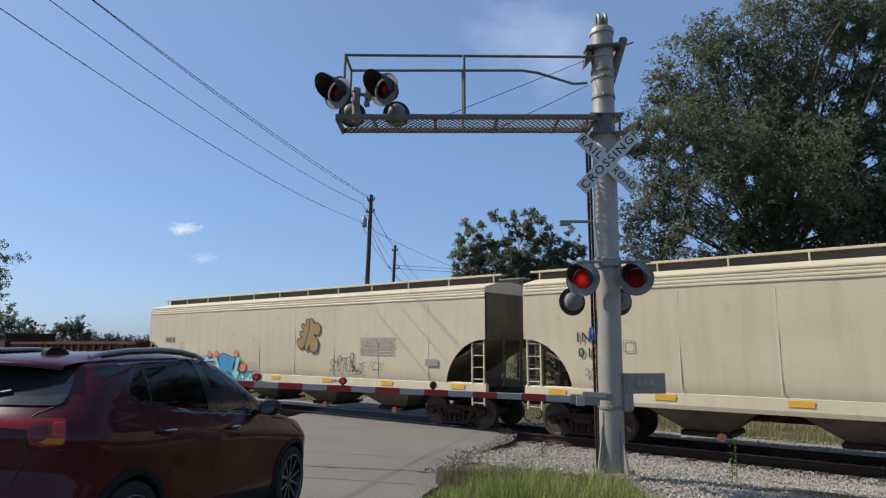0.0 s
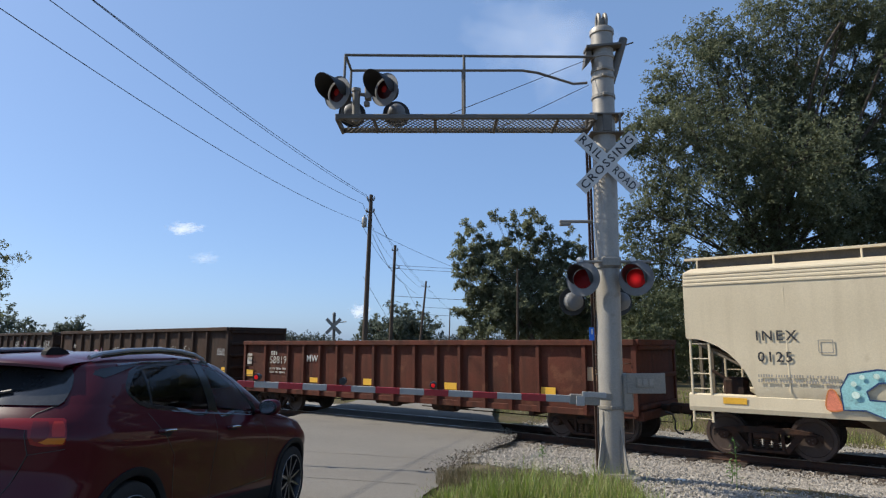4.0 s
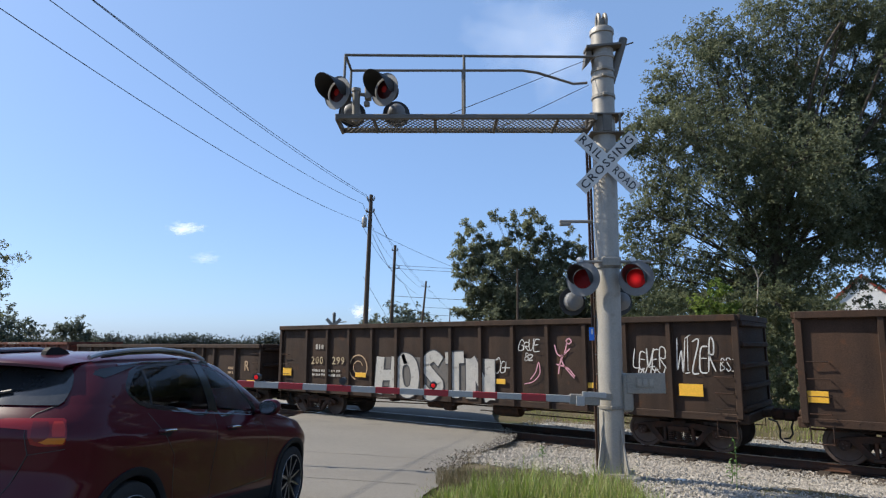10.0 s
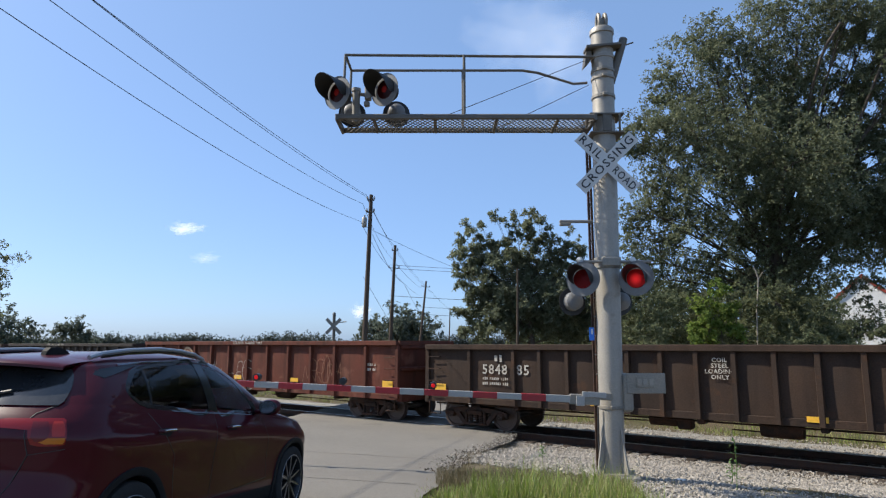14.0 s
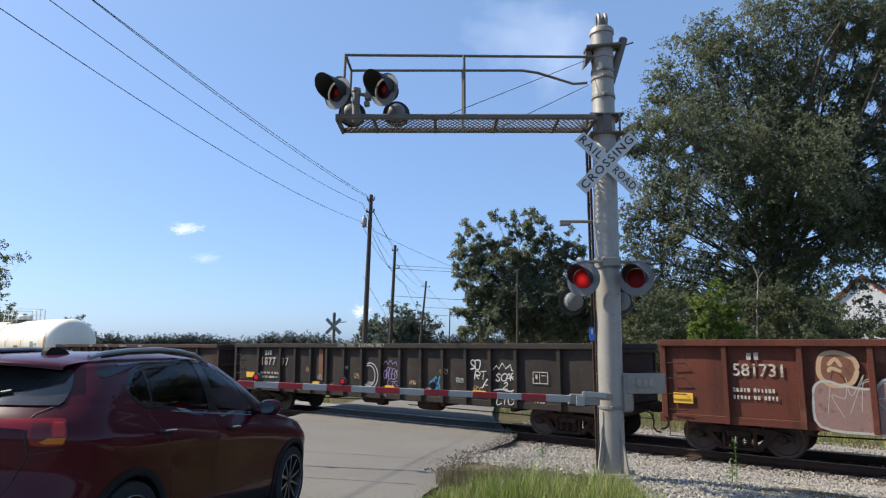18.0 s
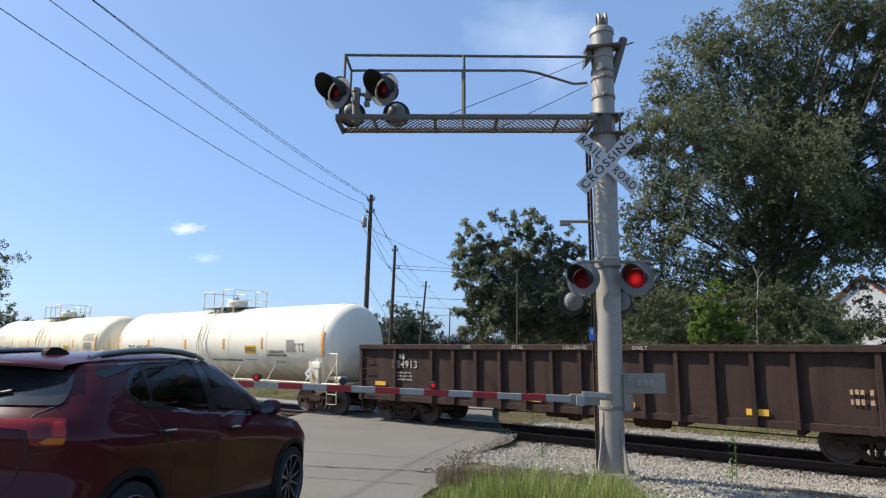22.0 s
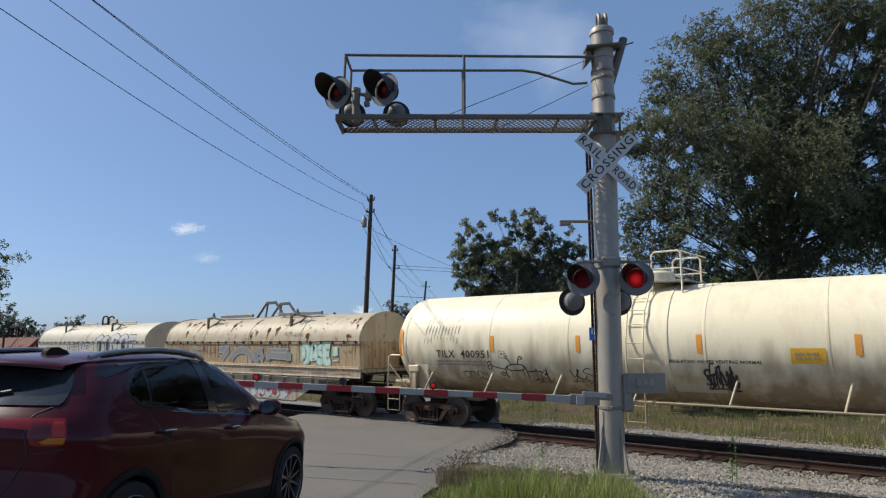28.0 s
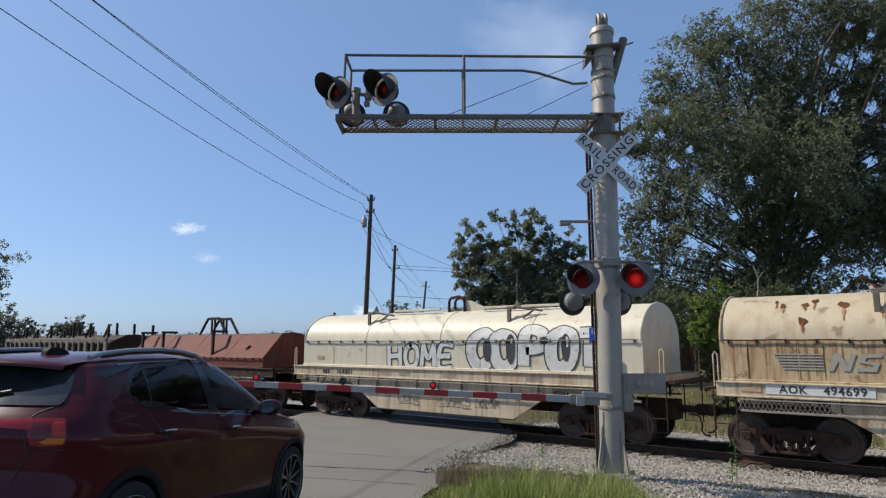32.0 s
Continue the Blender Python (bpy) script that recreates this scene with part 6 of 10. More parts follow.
# --- red-brown wagon behind the hoppers
c = gondola("red-brown riveted gondola wagon with white stencils", 60.12, 17.35, 2.63, .70, "oxide", ([6.7], 5.33, 12), seed=1)
letters(c, "588191", -5.86, 1.90, .29, FACE, M["stencil"], 1.02)
bars(c, -6.2, 2.17, .40, .20, 1, FACE, M["stencil"], 1)
bars(c, -5.97, 1.52, .97, .26, 2, FACE, M["stencil"], 2)
for x, z, w, h in ((-7.72, 1.38, .44, .25), (-3.86, 1.23, .48, .17), (-1.16, 1.26, .46, .21), (2.3, 1.26, .46, .2), (5.6, 1.26, .46, .2), (7.7, 1.3, .42, .26)):
    plate(c, "reflector", x, z, w, h, FACE, M["yellow"], "yellow reflective plate")
plate(c, "peeling_patch", -7.75, 1.93, .30, .42, FACE, M["stencil"], "peeling white patch")
letters(c, "MW", -4.0, 1.98, .24, FACE + .010, P["white"])
plate(c, "data_panel", 6.9, 1.75, .5, .35, FACE, P["tan"])
# --- first tall brown wagon
c = gondola("tall dark brown gondola wagon covered in graffiti tags", 42.73, 17.44, 3.21, .82, "brown", ([], 6.6, 12), seed=2, corrug=5)
letters(c, "200", -6.13, 1.77, .27, FACE + .010, P["tan"], 1.2)
letters(c, "298", -5.06, 1.79, .27, FACE + .010, P["tan"], 1.2)
bars(c, -6.30, 2.39, .42, .24, 1, FACE + .010, M["stencil"], 4)
plate(c, "patch", -5.03, 1.56, .72, .85, FACE, P["brown_orange"])
bars(c, -5.06, 1.28, .6, .34, 2, FACE + .010, M["stencil"], 3)
plate(c, "reflector", -6.10, 1.19, .55, .2, FACE + .010, M["yellow"], "worn yellow reflective plate")
flower = [(-3.45 + (.50 + .14 * math.cos(5 * a)) * math.cos(a) * 1.1, 1.68 + (.56 + .12 * math.cos(5 * a + .6)) * math.sin(a)) for a in np.linspace(0, 5.98, 20)]
sprayed(c, "graffiti", flower, FACE + .010, P["white"], P["pink"], .07, "white bubble graffiti with pink outlines", .002)
for k in range(5):
    r0 = random.Random(500 + k)
    blot = [(-3.45 + .55 * r0.uniform(-.6, .6) + .16 * math.cos(a), 1.68 + .9 * r0.uniform(-.35, .35) + .2 * math.sin(a)) for a in np.linspace(0, 5.2, 6)]
    g = Geo()
    c_ = curve(blot, 4, True)
    ribbon(g, c_ + c_[:1], .045)
    part("graffiti", g, P["pink"], c, "pink inner outline", at=side_at(0, 0, FACE + .014))
handwritten(c, "AOT", -1.68, 2.20, .62, .34, .040, FACE + .006, P["worn_white"], 7)
handwritten(c, "SE", -1.62, 1.88, .40, .20, .034, FACE + .006, P["worn_white"], 71)
g = Geo()
for k in range(5):
    g.box(-.5 + .02 * k, 0, .28 - .14 * k, 1.0, .004, .085)
part("graffiti", g, P["tan"], c, "faded painted block letters", at=side_at(-.2, 1.98, FACE + .006))
torn = [(.42 + .95 * k / 7, 2.28 + .10 * math.sin(k * 2.3)) for k in range(8)] + [(1.37 - .95 * k / 7, 1.62 + .16 * math.sin(k * 3.1)) for k in range(8)]
sprayed(c, "graffiti", torn, FACE + .010, P["tan"], None, label="torn tan paint block", round_=False)
scrawl(c, .9, 1.95, .8, .5, 3, .06, FACE + .016, P["brown_orange"], 8)
for text, x0, z0, w0, h0, sd in (("KALE", 1.75, 2.20, .74, .44, 9), ("JELLS", 2.83, 2.19, .83, .42, 10), ("JEWLS", 3.92, 2.14, .84, .38, 11), ("JELLS", 5.04, 2.12, .84, .46, 12)):
    handwritten(c, text, x0, z0, w0, h0, .040, FACE + .006, P["worn_white"], sd, "white sprayed tag", .25)
g = Geo()
ribbon(g, curve([(1.25, 2.02), (1.6, 2.08), (2.0, 2.0), (2.2, 1.94)], 5), .03)
part("graffiti", g, P["worn_white"], c, "white sprayed underline", at=side_at(0, 0, FACE + .006))
for x0, z0, w0, h0 in ((2.67, 1.53, .34, .42), (3.76, 1.46, .34, .48), (4.49, 1.36, .34, .48), (3.25, 1.62, .30, .22)):
    g = Geo()
    ribbon(g, curve([(x0 + w0 * math.cos(a), z0 + h0 * math.sin(a)) for a in np.linspace(-1.2, 4.2, 12)], 4), .028)
    ribbon(g, curve([(x0 - w0 * .3, z0 - h0 * .5), (x0 - .02, z0 - h0 * .95), (x0 + w0 * .25, z0 - h0 * .3)], 4), .026)
    part("graffiti", g, P["tan"], c, "faded tan bubble outlines", at=side_at(0, 0, FACE + .006))
handwritten(c, "BRN", 5.12, 1.72, .62, .36, .03, FACE + .006, P["gold"], 13, "faded gold tag", .3)
scrawl(c, 7.6, 2.2, .55, .22, 4, .03, FACE, P["white"], 14)
bars(c, 6.02, 1.56, .5, .30, 2, FACE, M["stencil"], 5)
plate(c, "patch", 6.05, 1.75, .55, .35, FACE - .003, P["brown_orange"])
for x, z, w, h in ((-7.85, 1.42, .46, .24), (-3.79, 1.10, .5, .12), (-1.62, 1.08, .43, .13), (1.2, 1.1, .45, .12), (4.7, 1.1, .45, .12), (7.92, 1.43, .45, .25)):
    plate(c, "reflector", x, z, w, h, FACE, M["yellow"], "worn yellow reflective plate")
# --- second tall brown wagon
c = gondola("tall brown gondola wagon with large white graffiti letters", 25.27, 17.49, 3.19, .80, "brown2", ([], 6.6, 12), seed=3, corrug=5)
letters(c, "200", -6.05, 1.92, .27, FACE, M["tan_stencil"], 1.2)
letters(c, "299", -4.95, 1.92, .27, FACE, M["tan_stencil"], 1.2)
bars(c, -5.95, 2.42, .40, .22, 1, FACE, M["stencil"], 4)
bars(c, -5.55, 1.50, 1.5, .30, 2, FACE, M["stencil"], 6)
plate(c, "graffiti", -.85, 1.62, 4.5, .95, FACE + .003, P["smoke"], "faded grey sprayed background")
fat_letters(c, "HOSTN", -.75, 1.55, 4.7, 1.20, FACE + .018, .34, P["worn_white"], P["black"], 15, "large white block graffiti letters", .035)
for text, x0, z0, w0, h0, wd, sd in (("HOGH", 1.75, 1.89, .74, .38, .040, 16), ("GRUE", 2.71, 2.47, .67, .27, .036, 17), ("82", 2.71, 2.17, .30, .21, .034, 171), ("LEVER", 6.09, 2.16, .80, .44, .046, 19), ("WIZER", 7.20, 2.24, .92, .70, .046, 20), ("BSI", 7.92, 2.06, .36, .30, .03, 201)):
    handwritten(c, text, x0, z0, w0, h0, wd, FACE + .006, P["white"], sd, "white sprayed tag", .1)
g = Geo()
for st in ([(3.52, 2.50), (3.60, 2.25), (3.78, 2.22), (3.90, 2.58)], [(3.74, 2.24), (3.66, 1.95), (3.62, 1.72)], [(3.98, 2.40), (3.72, 2.08), (4.08, 1.62)], [(3.55, 1.98), (3.9, 1.88), (4.1, 1.66)], [(3.86, 2.60), (3.95, 2.66), (4.02, 2.58), (3.93, 2.52), (3.86, 2.60)]):
    ribbon(g, curve(st, 5), .034)
part("graffiti", g, P["pink"], c, "pale pink sprayed figure", at=side_at(0, 0, FACE + .006))
g = Geo()
ribbon(g, curve([(2.55, 1.42), (2.85, 1.5), (3.05, 1.72), (3.02, 2.02), (2.92, 1.75), (2.75, 1.55)], 5), .026)
part("graffiti", g, P["pink"], c, "pale sprayed crescent", at=side_at(0, 0, FACE + .006))
g = Geo()
ribbon(g, curve([(-3.95 + .42 * math.cos(a), 1.72 + .42 * math.sin(a)) for a in np.linspace(-.6, 4.4, 12)], 4), .04)
ribbon(g, curve([(-3.95 + .22 * math.cos(a), 1.72 + .22 * math.sin(a)) for a in np.linspace(.3, 5.6, 10)], 4), .03)
part("graffiti", g, P["tan"], c, "faded tan ring", at=side_at(0, 0, FACE + .006))
handwritten(c, "WIN", 6.1, 1.86, .62, .22, .04, FACE + .008, P["white"], 191, "white sprayed tag", .1)
for x, z, w, h in ((-7.70, 1.49, .49, .28), (-3.83, 1.48, .5, .15), (-1.3, 1.46, .4, .14), (1.70, 1.46, .48, .14), (4.6, 1.46, .45, .14), (7.06, 1.45, .55, .28)):
    plate(c, "reflector", x, z, w, h, FACE + .010, M["yellow"], "worn yellow reflective plate")
# --- low brown wagon
c = gondola("low dark brown gondola wagon with white numbers", 7.78, 17.48, 2.50, .80, "brown2", ([6.5], 4.98, 12), seed=4)
letters(c, "5848  85", -5.27, 1.78, .28, FACE, M["stencil"], 1.15)
bars(c, -5.45, 2.10, .40, .24, 1, FACE, M["stencil"], 7)
bars(c, -5.60, 1.46, .9, .28, 2, FACE, M["stencil"], 8)
for k, w in enumerate(("COIL", "STEEL", "LOADING", "ONLY")):
    letters(c, w, .52, 2.15 - .13 * k, .10, FACE + .010, M["stencil"], 1.1, .003)
letters(c, "R", 7.23, 1.63, .40, FACE, P["tan"])
bars(c, 6.18, 1.45, .43, .35, 2, FACE, P["tan"], 9)
for x, z, w, h in ((7.55, .98, .50, .24), (2.4, .95, .4, .12), (-7.6, 1.2, .42, .24), (-2.5, 1.0, .4, .12)):
    plate(c, "reflector", x, z, w, h, FACE + .006, M["yellow"], "yellow reflective plate")
# --- faded red wagon
c = gondola("faded red gondola wagon with white lettering and graffiti", -9.61, 17.28, 2.62, .74, "oxide2", ([6.6], 5.08, 8), seed=5)
letters(c, "581731", -5.90, 1.93, .28, FACE, M["stencil"], .95)
bars(c, -5.97, 2.25, .36, .22, 1, FACE, M["stencil"], 10)
bars(c, -5.99, 1.42, .95, .32, 2, FACE, M["stencil"], 11)
letters(c, "COIL STEEL  LOADING  ONLY", .06, 2.55, .10, 1.555, M["stencil"], 1.05, .002)
bubble(c, -4.45, 2.0, .7, .75, 1, FACE + .006, P["brown_orange"], P["tan"], 23, "round sprayed emblem", .5, .09)
scrawl(c, -4.0, 1.5, 1.3, .8, 3, .026, FACE + .006, P["worn_white"], 24)
scrawl(c, -1.3, 1.30, 3.0, .8, 4, .026, FACE + .010, P["worn_white"], 25)
sprayed(c, "graffiti", [(-4.88, 1.45), (-4.79, 1.7), (-4.58, 1.75), (-4.37, 1.68), (-3.84, 1.62), (-3.58, 1.82), (-3.41, 1.45), (-3.46, 0.77), (-3.85, 0.74), (-4.79, 0.82)], FACE + .006, P["dusty"], P["worn_white"], .05, "faded pale bubble graffiti", .002)
letters(c, "HEY", .95, .90, .17, FACE + .006, P["worn_white"], 1.2, -.004)
letters(c, "YOU", 2.15, .90, .17, FACE + .006, P["worn_white"], 1.2, -.004)
scrawl(c, 4.4, 1.5, 2.0, .8, 4, .05, FACE + .006, P["brown_orange"], 26)
bars(c, 6.8, 1.75, .5, .32, 2, FACE, M["stencil"], 12)
for x, z, w, h in ((-7.57, 1.26, .45, .24), (-.62, 1.19, .49, .15), (-3.3, 1.1, .45, .12), (2.9, 1.2, .45, .14), (7.6, 1.2, .45, .24)):
    plate(c, "reflector", x, z, w, h, FACE + .010, M["yellow"], "yellow reflective plate")
# --- black wagon
c = gondola("weathered black gondola wagon with graffiti tags", -26.95, 17.41, 2.53, .76, "black_car", ([6.55], 5.2, 12), seed=6)
letters(c, "1877  97", -5.60, 1.84, .30, FACE, M["stencil"], 1.15)
bars(c, -6.0, 2.18, .40, .22, 1, FACE, M["stencil"], 13)
bars(c, -5.88, 1.34, 1.1, .30, 2, FACE, M["stencil"], 14)
letters(c, "COIL  STEEL   LOADING ONLY", -.87, 2.47, .10, 1.555, M["stencil"], 1.2, .002)
for text, x0, z0, w0, h0, wd, mat_name, sd in (("SO", 3.78, 1.90, .34, .26, .055, "white", 27), ("RT", 3.96, 1.62, .40, .26, .055, "white", 271), ("A", 4.16, 1.38, .26, .28, .055, "white", 272), ("SCAR", 4.85, 1.60, .66, .26, .045, "white", 28), ("2", 4.86, 1.36, .2, .2, .045, "white", 281), ("LTG", 4.81, .99, .56, .34, .045, "white", 29), ("GREED", .43, 1.55, .60, .32, .034, "violet", 30), ("LTS", .52, 1.24, .42, .24, .03, "violet", 301)):
    handwritten(c, text, x0, z0, w0, h0, wd, FACE + .006, P[mat_name], sd, "%s sprayed tag" % mat_name, .1)
g = Geo()
ribbon(g, [(4.42, 1.78), (4.55, 1.90), (4.62, 1.80), (4.74, 1.98), (4.86, 1.82), (5.02, 1.94), (5.05, 1.78), (5.2, 1.72)], .035)
ribbon(g, curve([(4.42, 1.2), (4.7, 1.24), (5.0, 1.20), (5.18, 1.28)], 4), .035)
part("graffiti", g, P["white"], c, "white jagged crown over a tag", at=side_at(0, 0, FACE + .006))
g = Geo()
ribbon(g, [(.12, 1.84), (.24, 1.98), (.32, 1.86), (.44, 2.0), (.54, 1.86), (.68, 1.96), (.72, 1.8)], .03)
part("graffiti", g, P["violet"], c, "violet jagged crown over a tag", at=side_at(0, 0, FACE + .006))
g = Geo()
for rad, off in ((.42, 0), (.34, -.06)):
    ribbon(g, [(off + rad * .85 * math.cos(a), rad * math.sin(a)) for a in np.linspace(-2.2, 2.0, 26)], .035)
part("graffiti", g, P["silver"], c, "sprayed crescent", at=side_at(-.48, 1.47, FACE + .010))
plate(c, "rust_patch", -2.95, 1.8, .22, 1.1, FACE - .005, P["brown_orange"])
for k in range(14):
    scrawl(c, -4.2 + .62 * k, .95 + .9 * ((k * 5) % 7) / 7, .26, .16, 2, .025, FACE + .010, P["tan"] if k % 2 else P["silver"], 300 + k)
scrawl(c, 2.3, 1.25, .5, .42, 3, .06, FACE + .006, P["blue"], 32)
g = Geo()
for a, b, w, h in ((0, .15, .47, .025), (0, -.15, .47, .025), (-.225, 0, .025, .30), (.225, 0, .025, .30), (-.02, 0, .02, .28), (-.12, .03, .06, .14), (.10, .06, .16, .02)):
    g.box(a, 0, b, w, .004, h)
part("stencil_frame", g, M["stencil"], c, "white stencilled inspection frame", at=side_at(5.96, 1.60, FACE))
bars(c, 5.94, .97, .36, .13, 2, FACE, M["stencil"], 15)
for x, z, w, h in ((-7.07, 1.32, .51, .21), (3.94, 1.11, .48, .13), (7.00, 1.07, .47, .23), (-3.2, 1.12, .4, .12), (.4, 1.12, .4, .12)):
    plate(c, "reflector", x, z, w, h, FACE + .010, M["yellow"], "bright yellow reflective plate")
# --- last brown wagon
c = gondola("rusty brown low gondola wagon with yellow plates", -44.35, 17.39, 2.50, .72, "purple_brown", ([6.5], 4.98, 12), seed=7)
letters(c, "584913", -6.12, 1.86, .24, FACE, M["stencil"])
bars(c, -6.2, 2.12, .34, .20, 1, FACE, M["stencil"], 16)
bars(c, -6.14, 1.50, .66, .32, 3, FACE, M["stencil"], 17)
for k, w in enumerate(("COIL", "STEEL", "LOADING", "ONLY")):
    letters(c, w, -3.6 + 1.75 * k, 2.42, .10, 1.555, M["stencil"], 1.15, .002)
bars(c, 6.2, 1.45, .5, .4, 2, FACE, P["tan"], 18)
for x, z, w, h in ((-7.16, 1.24, .46, .13), (-3.92, 1.06, .48, .15), (-1.42, 1.03, .47, .14), (1.2, 1.03, .46, .14), (4.2, 1.03, .46, .14), (7.3, 1.1, .46, .16)):
    plate(c, "reflector", x, z, w, h, FACE + .010, M["yellow"], "yellow reflective plate")


# --- covered hoppers
def hopper(label, x, length, seed):
    car = thing("covered_hopper_wagon", Matrix.Translation((x, 0, 0)), label, "freight wagon", "train wagons")
    mt = M["cream"]
    half = length / 2 - .62
    zs = [(1.16, 1.46), (1.3, 1.50), (1.5, 1.545), (1.7, 1.55), (1.9, 1.555), (2.1, 1.558), (2.3, 1.56), (2.45, 1.56), (2.56, 1.56), (2.62, 1.56), (2.65, 1.56), (3.0, 1.565), (3.8, 1.56), (4.02, 1.555)]
    for s in (-1, 1):
        g = Geo()
        rows = []
        xs = np.linspace(-1, 1, 49)
        for zz, w in zs:
            row = []
            # the sheet is cut away in a curve above each truck
            cut = 0.0
            if zz < 2.65:
                cut = 1.45 * math.sqrt(max(0, 1 - ((zz - 1.16) / 1.49) ** 2)) if zz > 1.2 else 1.40
            for u in xs:
                xx = u * (half - cut)
                row.append((xx, s * (w + .012 * noise.noise(Vector((xx * .8, zz * 1.3, seed)))), zz))
            rows.append(row)
        fine = []
        for i in range(len(zs) - 1):
            fine.append(rows[i])
        fine.append(rows[-1])
        g.grid(fine, flip=(s > 0))
        part("side_sheet", g, mt, car, smooth=True)
        for k in range(4):
            zz = 3.90 + .085 * k
            part("roof_band", Geo().box(0, s * (1.562 - .012 * k), zz, 2 * half, .03, .06, .012), mt, car)
        part("side_sill", Geo().prism([(s * 1.40, 1.0), (s * 1.53, 1.0), (s * 1.55, 1.10), (s * 1.53, 1.36), (s * 1.46, 1.40), (s * 1.40, 1.36)], -half, half, "x"), mt, car, smooth=False)
        # vertical weld seams
        for k in range(1, 9):
            xx = -half + 2 * half * k / 9
            part("weld_seam", Geo().box(xx, s * 1.560, 2.6, .03, .012, 2.3, .005), mt, car)
        # running board with posts
        part("running_board", Geo().box(0, s * .66, 4.60, 2 * half + .3, .34, .035, .006), M["galv"], car)
        for k in range(12):
            xx = -half + .15 + (2 * half - .3) * k / 11
            part("board_post", Geo().tube((xx, s * .83, 4.30), (xx, s * .83, 4.60), .025, n=6), mt, car)
        part("board_edge", Geo().box(0, s * .84, 4.595, 2 * half + .3, .03, .06, .006), mt, car)
        # added dark panel that stands for the shaded gap below the running board
        part("board_support", Geo().box(0, s * .64, 4.48, 2 * half - .2, .03, .19, .004), M["galv_dark"], car)
        for e in (-1, 1):
            # end ladder
            for q in (0, 1):
                part("ladder_rail", Geo().box(e * (half - .08 - q * .42), s * 1.50, 1.72, .05, .05, 1.95, .008), mt, car)
            for k in range(6):
                part("ladder_rung", Geo().tube((e * (half - .50), s * 1.50, .82 + k * .34), (e * (half - .08), s * 1.50, .82 + k * .34), .014, n=6), mt, car)
    # roof and trough
    prof = [(-1.55, 4.02), (-1.50, 4.20), (-.85, 4.36), (0, 4.42), (.85, 4.36), (1.50, 4.20), (1.55, 4.02)]
    part("roof", Geo().prism(prof, -half, half, "x"), mt, car)
    part("hatch_cover", Geo().prism([(-.28, 4.40), (-.26, 4.52), (0, 4.57), (.26, 4.52), (.28, 4.40)], -half + .8, half - .8, "x"), mt, car)
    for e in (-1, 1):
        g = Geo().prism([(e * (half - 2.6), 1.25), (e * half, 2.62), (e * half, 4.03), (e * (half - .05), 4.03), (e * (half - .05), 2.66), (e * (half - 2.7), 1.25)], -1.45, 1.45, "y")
        part("slope_sheet", g, M["shaded_cream"], car, "sloping end sheet in shade-darkened cream")
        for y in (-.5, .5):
            part("end_post", Geo().box(e * (half - .03), y, 1.95, .08, .08, 1.4, .01), M["shaded_cream"], car)
        part("end_platform", Geo().box(e * (half - .7), 0, 1.06, 1.5, 2.8, .09, .01), M["steel_dark"], car)
        part("brake_gear", Geo().box(e * (half - .9), -.9, 1.5, .5, .4, .5, .06).tube((e * (half - 1.3), -1.0, 1.35), (e * (half - .4), -1.0, 1.9), .04, n=8), M["steel_dark"], car)
    part("centre_sill", Geo().box(0, 0, .88, length - 1.6, .40, .36, .02), M["steel_dark"], car)
    for k in range(4):
        xx = -5.1 + 3.4 * k
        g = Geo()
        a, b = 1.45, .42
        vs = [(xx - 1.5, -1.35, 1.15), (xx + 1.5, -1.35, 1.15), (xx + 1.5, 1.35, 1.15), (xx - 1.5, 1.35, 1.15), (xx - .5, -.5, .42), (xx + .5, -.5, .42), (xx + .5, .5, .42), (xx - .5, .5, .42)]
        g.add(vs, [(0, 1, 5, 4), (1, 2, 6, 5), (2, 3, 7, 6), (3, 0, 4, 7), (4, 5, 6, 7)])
        bay = part("discharge_bay", g, M["shaded_cream"], car, "dark cream discharge bay")
        part("gate", Geo().box(xx, 0, .36, 1.2, 1.3, .12, .02), M["steel_dark"], bay)
        part("gate_shaft", Geo().tube((xx + .45, -.95, .36), (xx + .45, .95, .36), .045, n=8).tube((xx + .45, -1.0, .36), (xx + .45, -.93, .36), .10, n=12), P["coral"], bay, "red gate drive")
    for k in range(7):
        plate(car, "reflector", -half + 1.0 + k * (2 * half - 2) / 6, 1.26, .50, .14, 1.555, M["yellow"], "yellow reflective strip")
    running_gear(car, length, length / 2 - 2.1, .457)
    MOVING.append((car, x))
    return car


HF = 1.585
c = hopper("cream covered hopper wagon with black stencilled numbers", 99.50, 20.4, 1)
letters(c, "0123", -7.50, 2.28, .26, HF, M["ink"], 1.25)
letters(c, "INEX", -7.50, 2.68, .26, HF, M["ink"], 1.25)
bars(c, -7.30, 1.80, .9, .28, 2, HF, M["grey_ink"], 32)
g = Geo()
for a, b, w, h in ((0, .13, .26, .02), (0, -.13, .26, .02), (-.13, 0, .02, .26), (.13, 0, .02, .26)):
    g.box(a, 0, b, w, .004, h)
part("stencil_box", g, M["grey_ink"], c, at=side_at(-6.56, 2.47, HF))
bars(c, 5.0, 2.4, 1.6, .55, 6, HF, M["grey_ink"], 33)
c = hopper("cream covered hopper wagon with graffiti along the sill", 79.05, 20.4, 2)
letters(c, "0125", -7.70, 2.23, .22, HF, M["ink"], 1.2)
letters(c, "INEX", -7.66, 2.69, .22, HF, M["ink"], 1.3)
bars(c, -7.27, 1.78, 1.6, .22, 2, HF, M["grey_ink"], 35)
part("stencil_box", bpy.data.meshes["stencil_box"], None, c, at=side_at(-6.73, 2.47, HF))
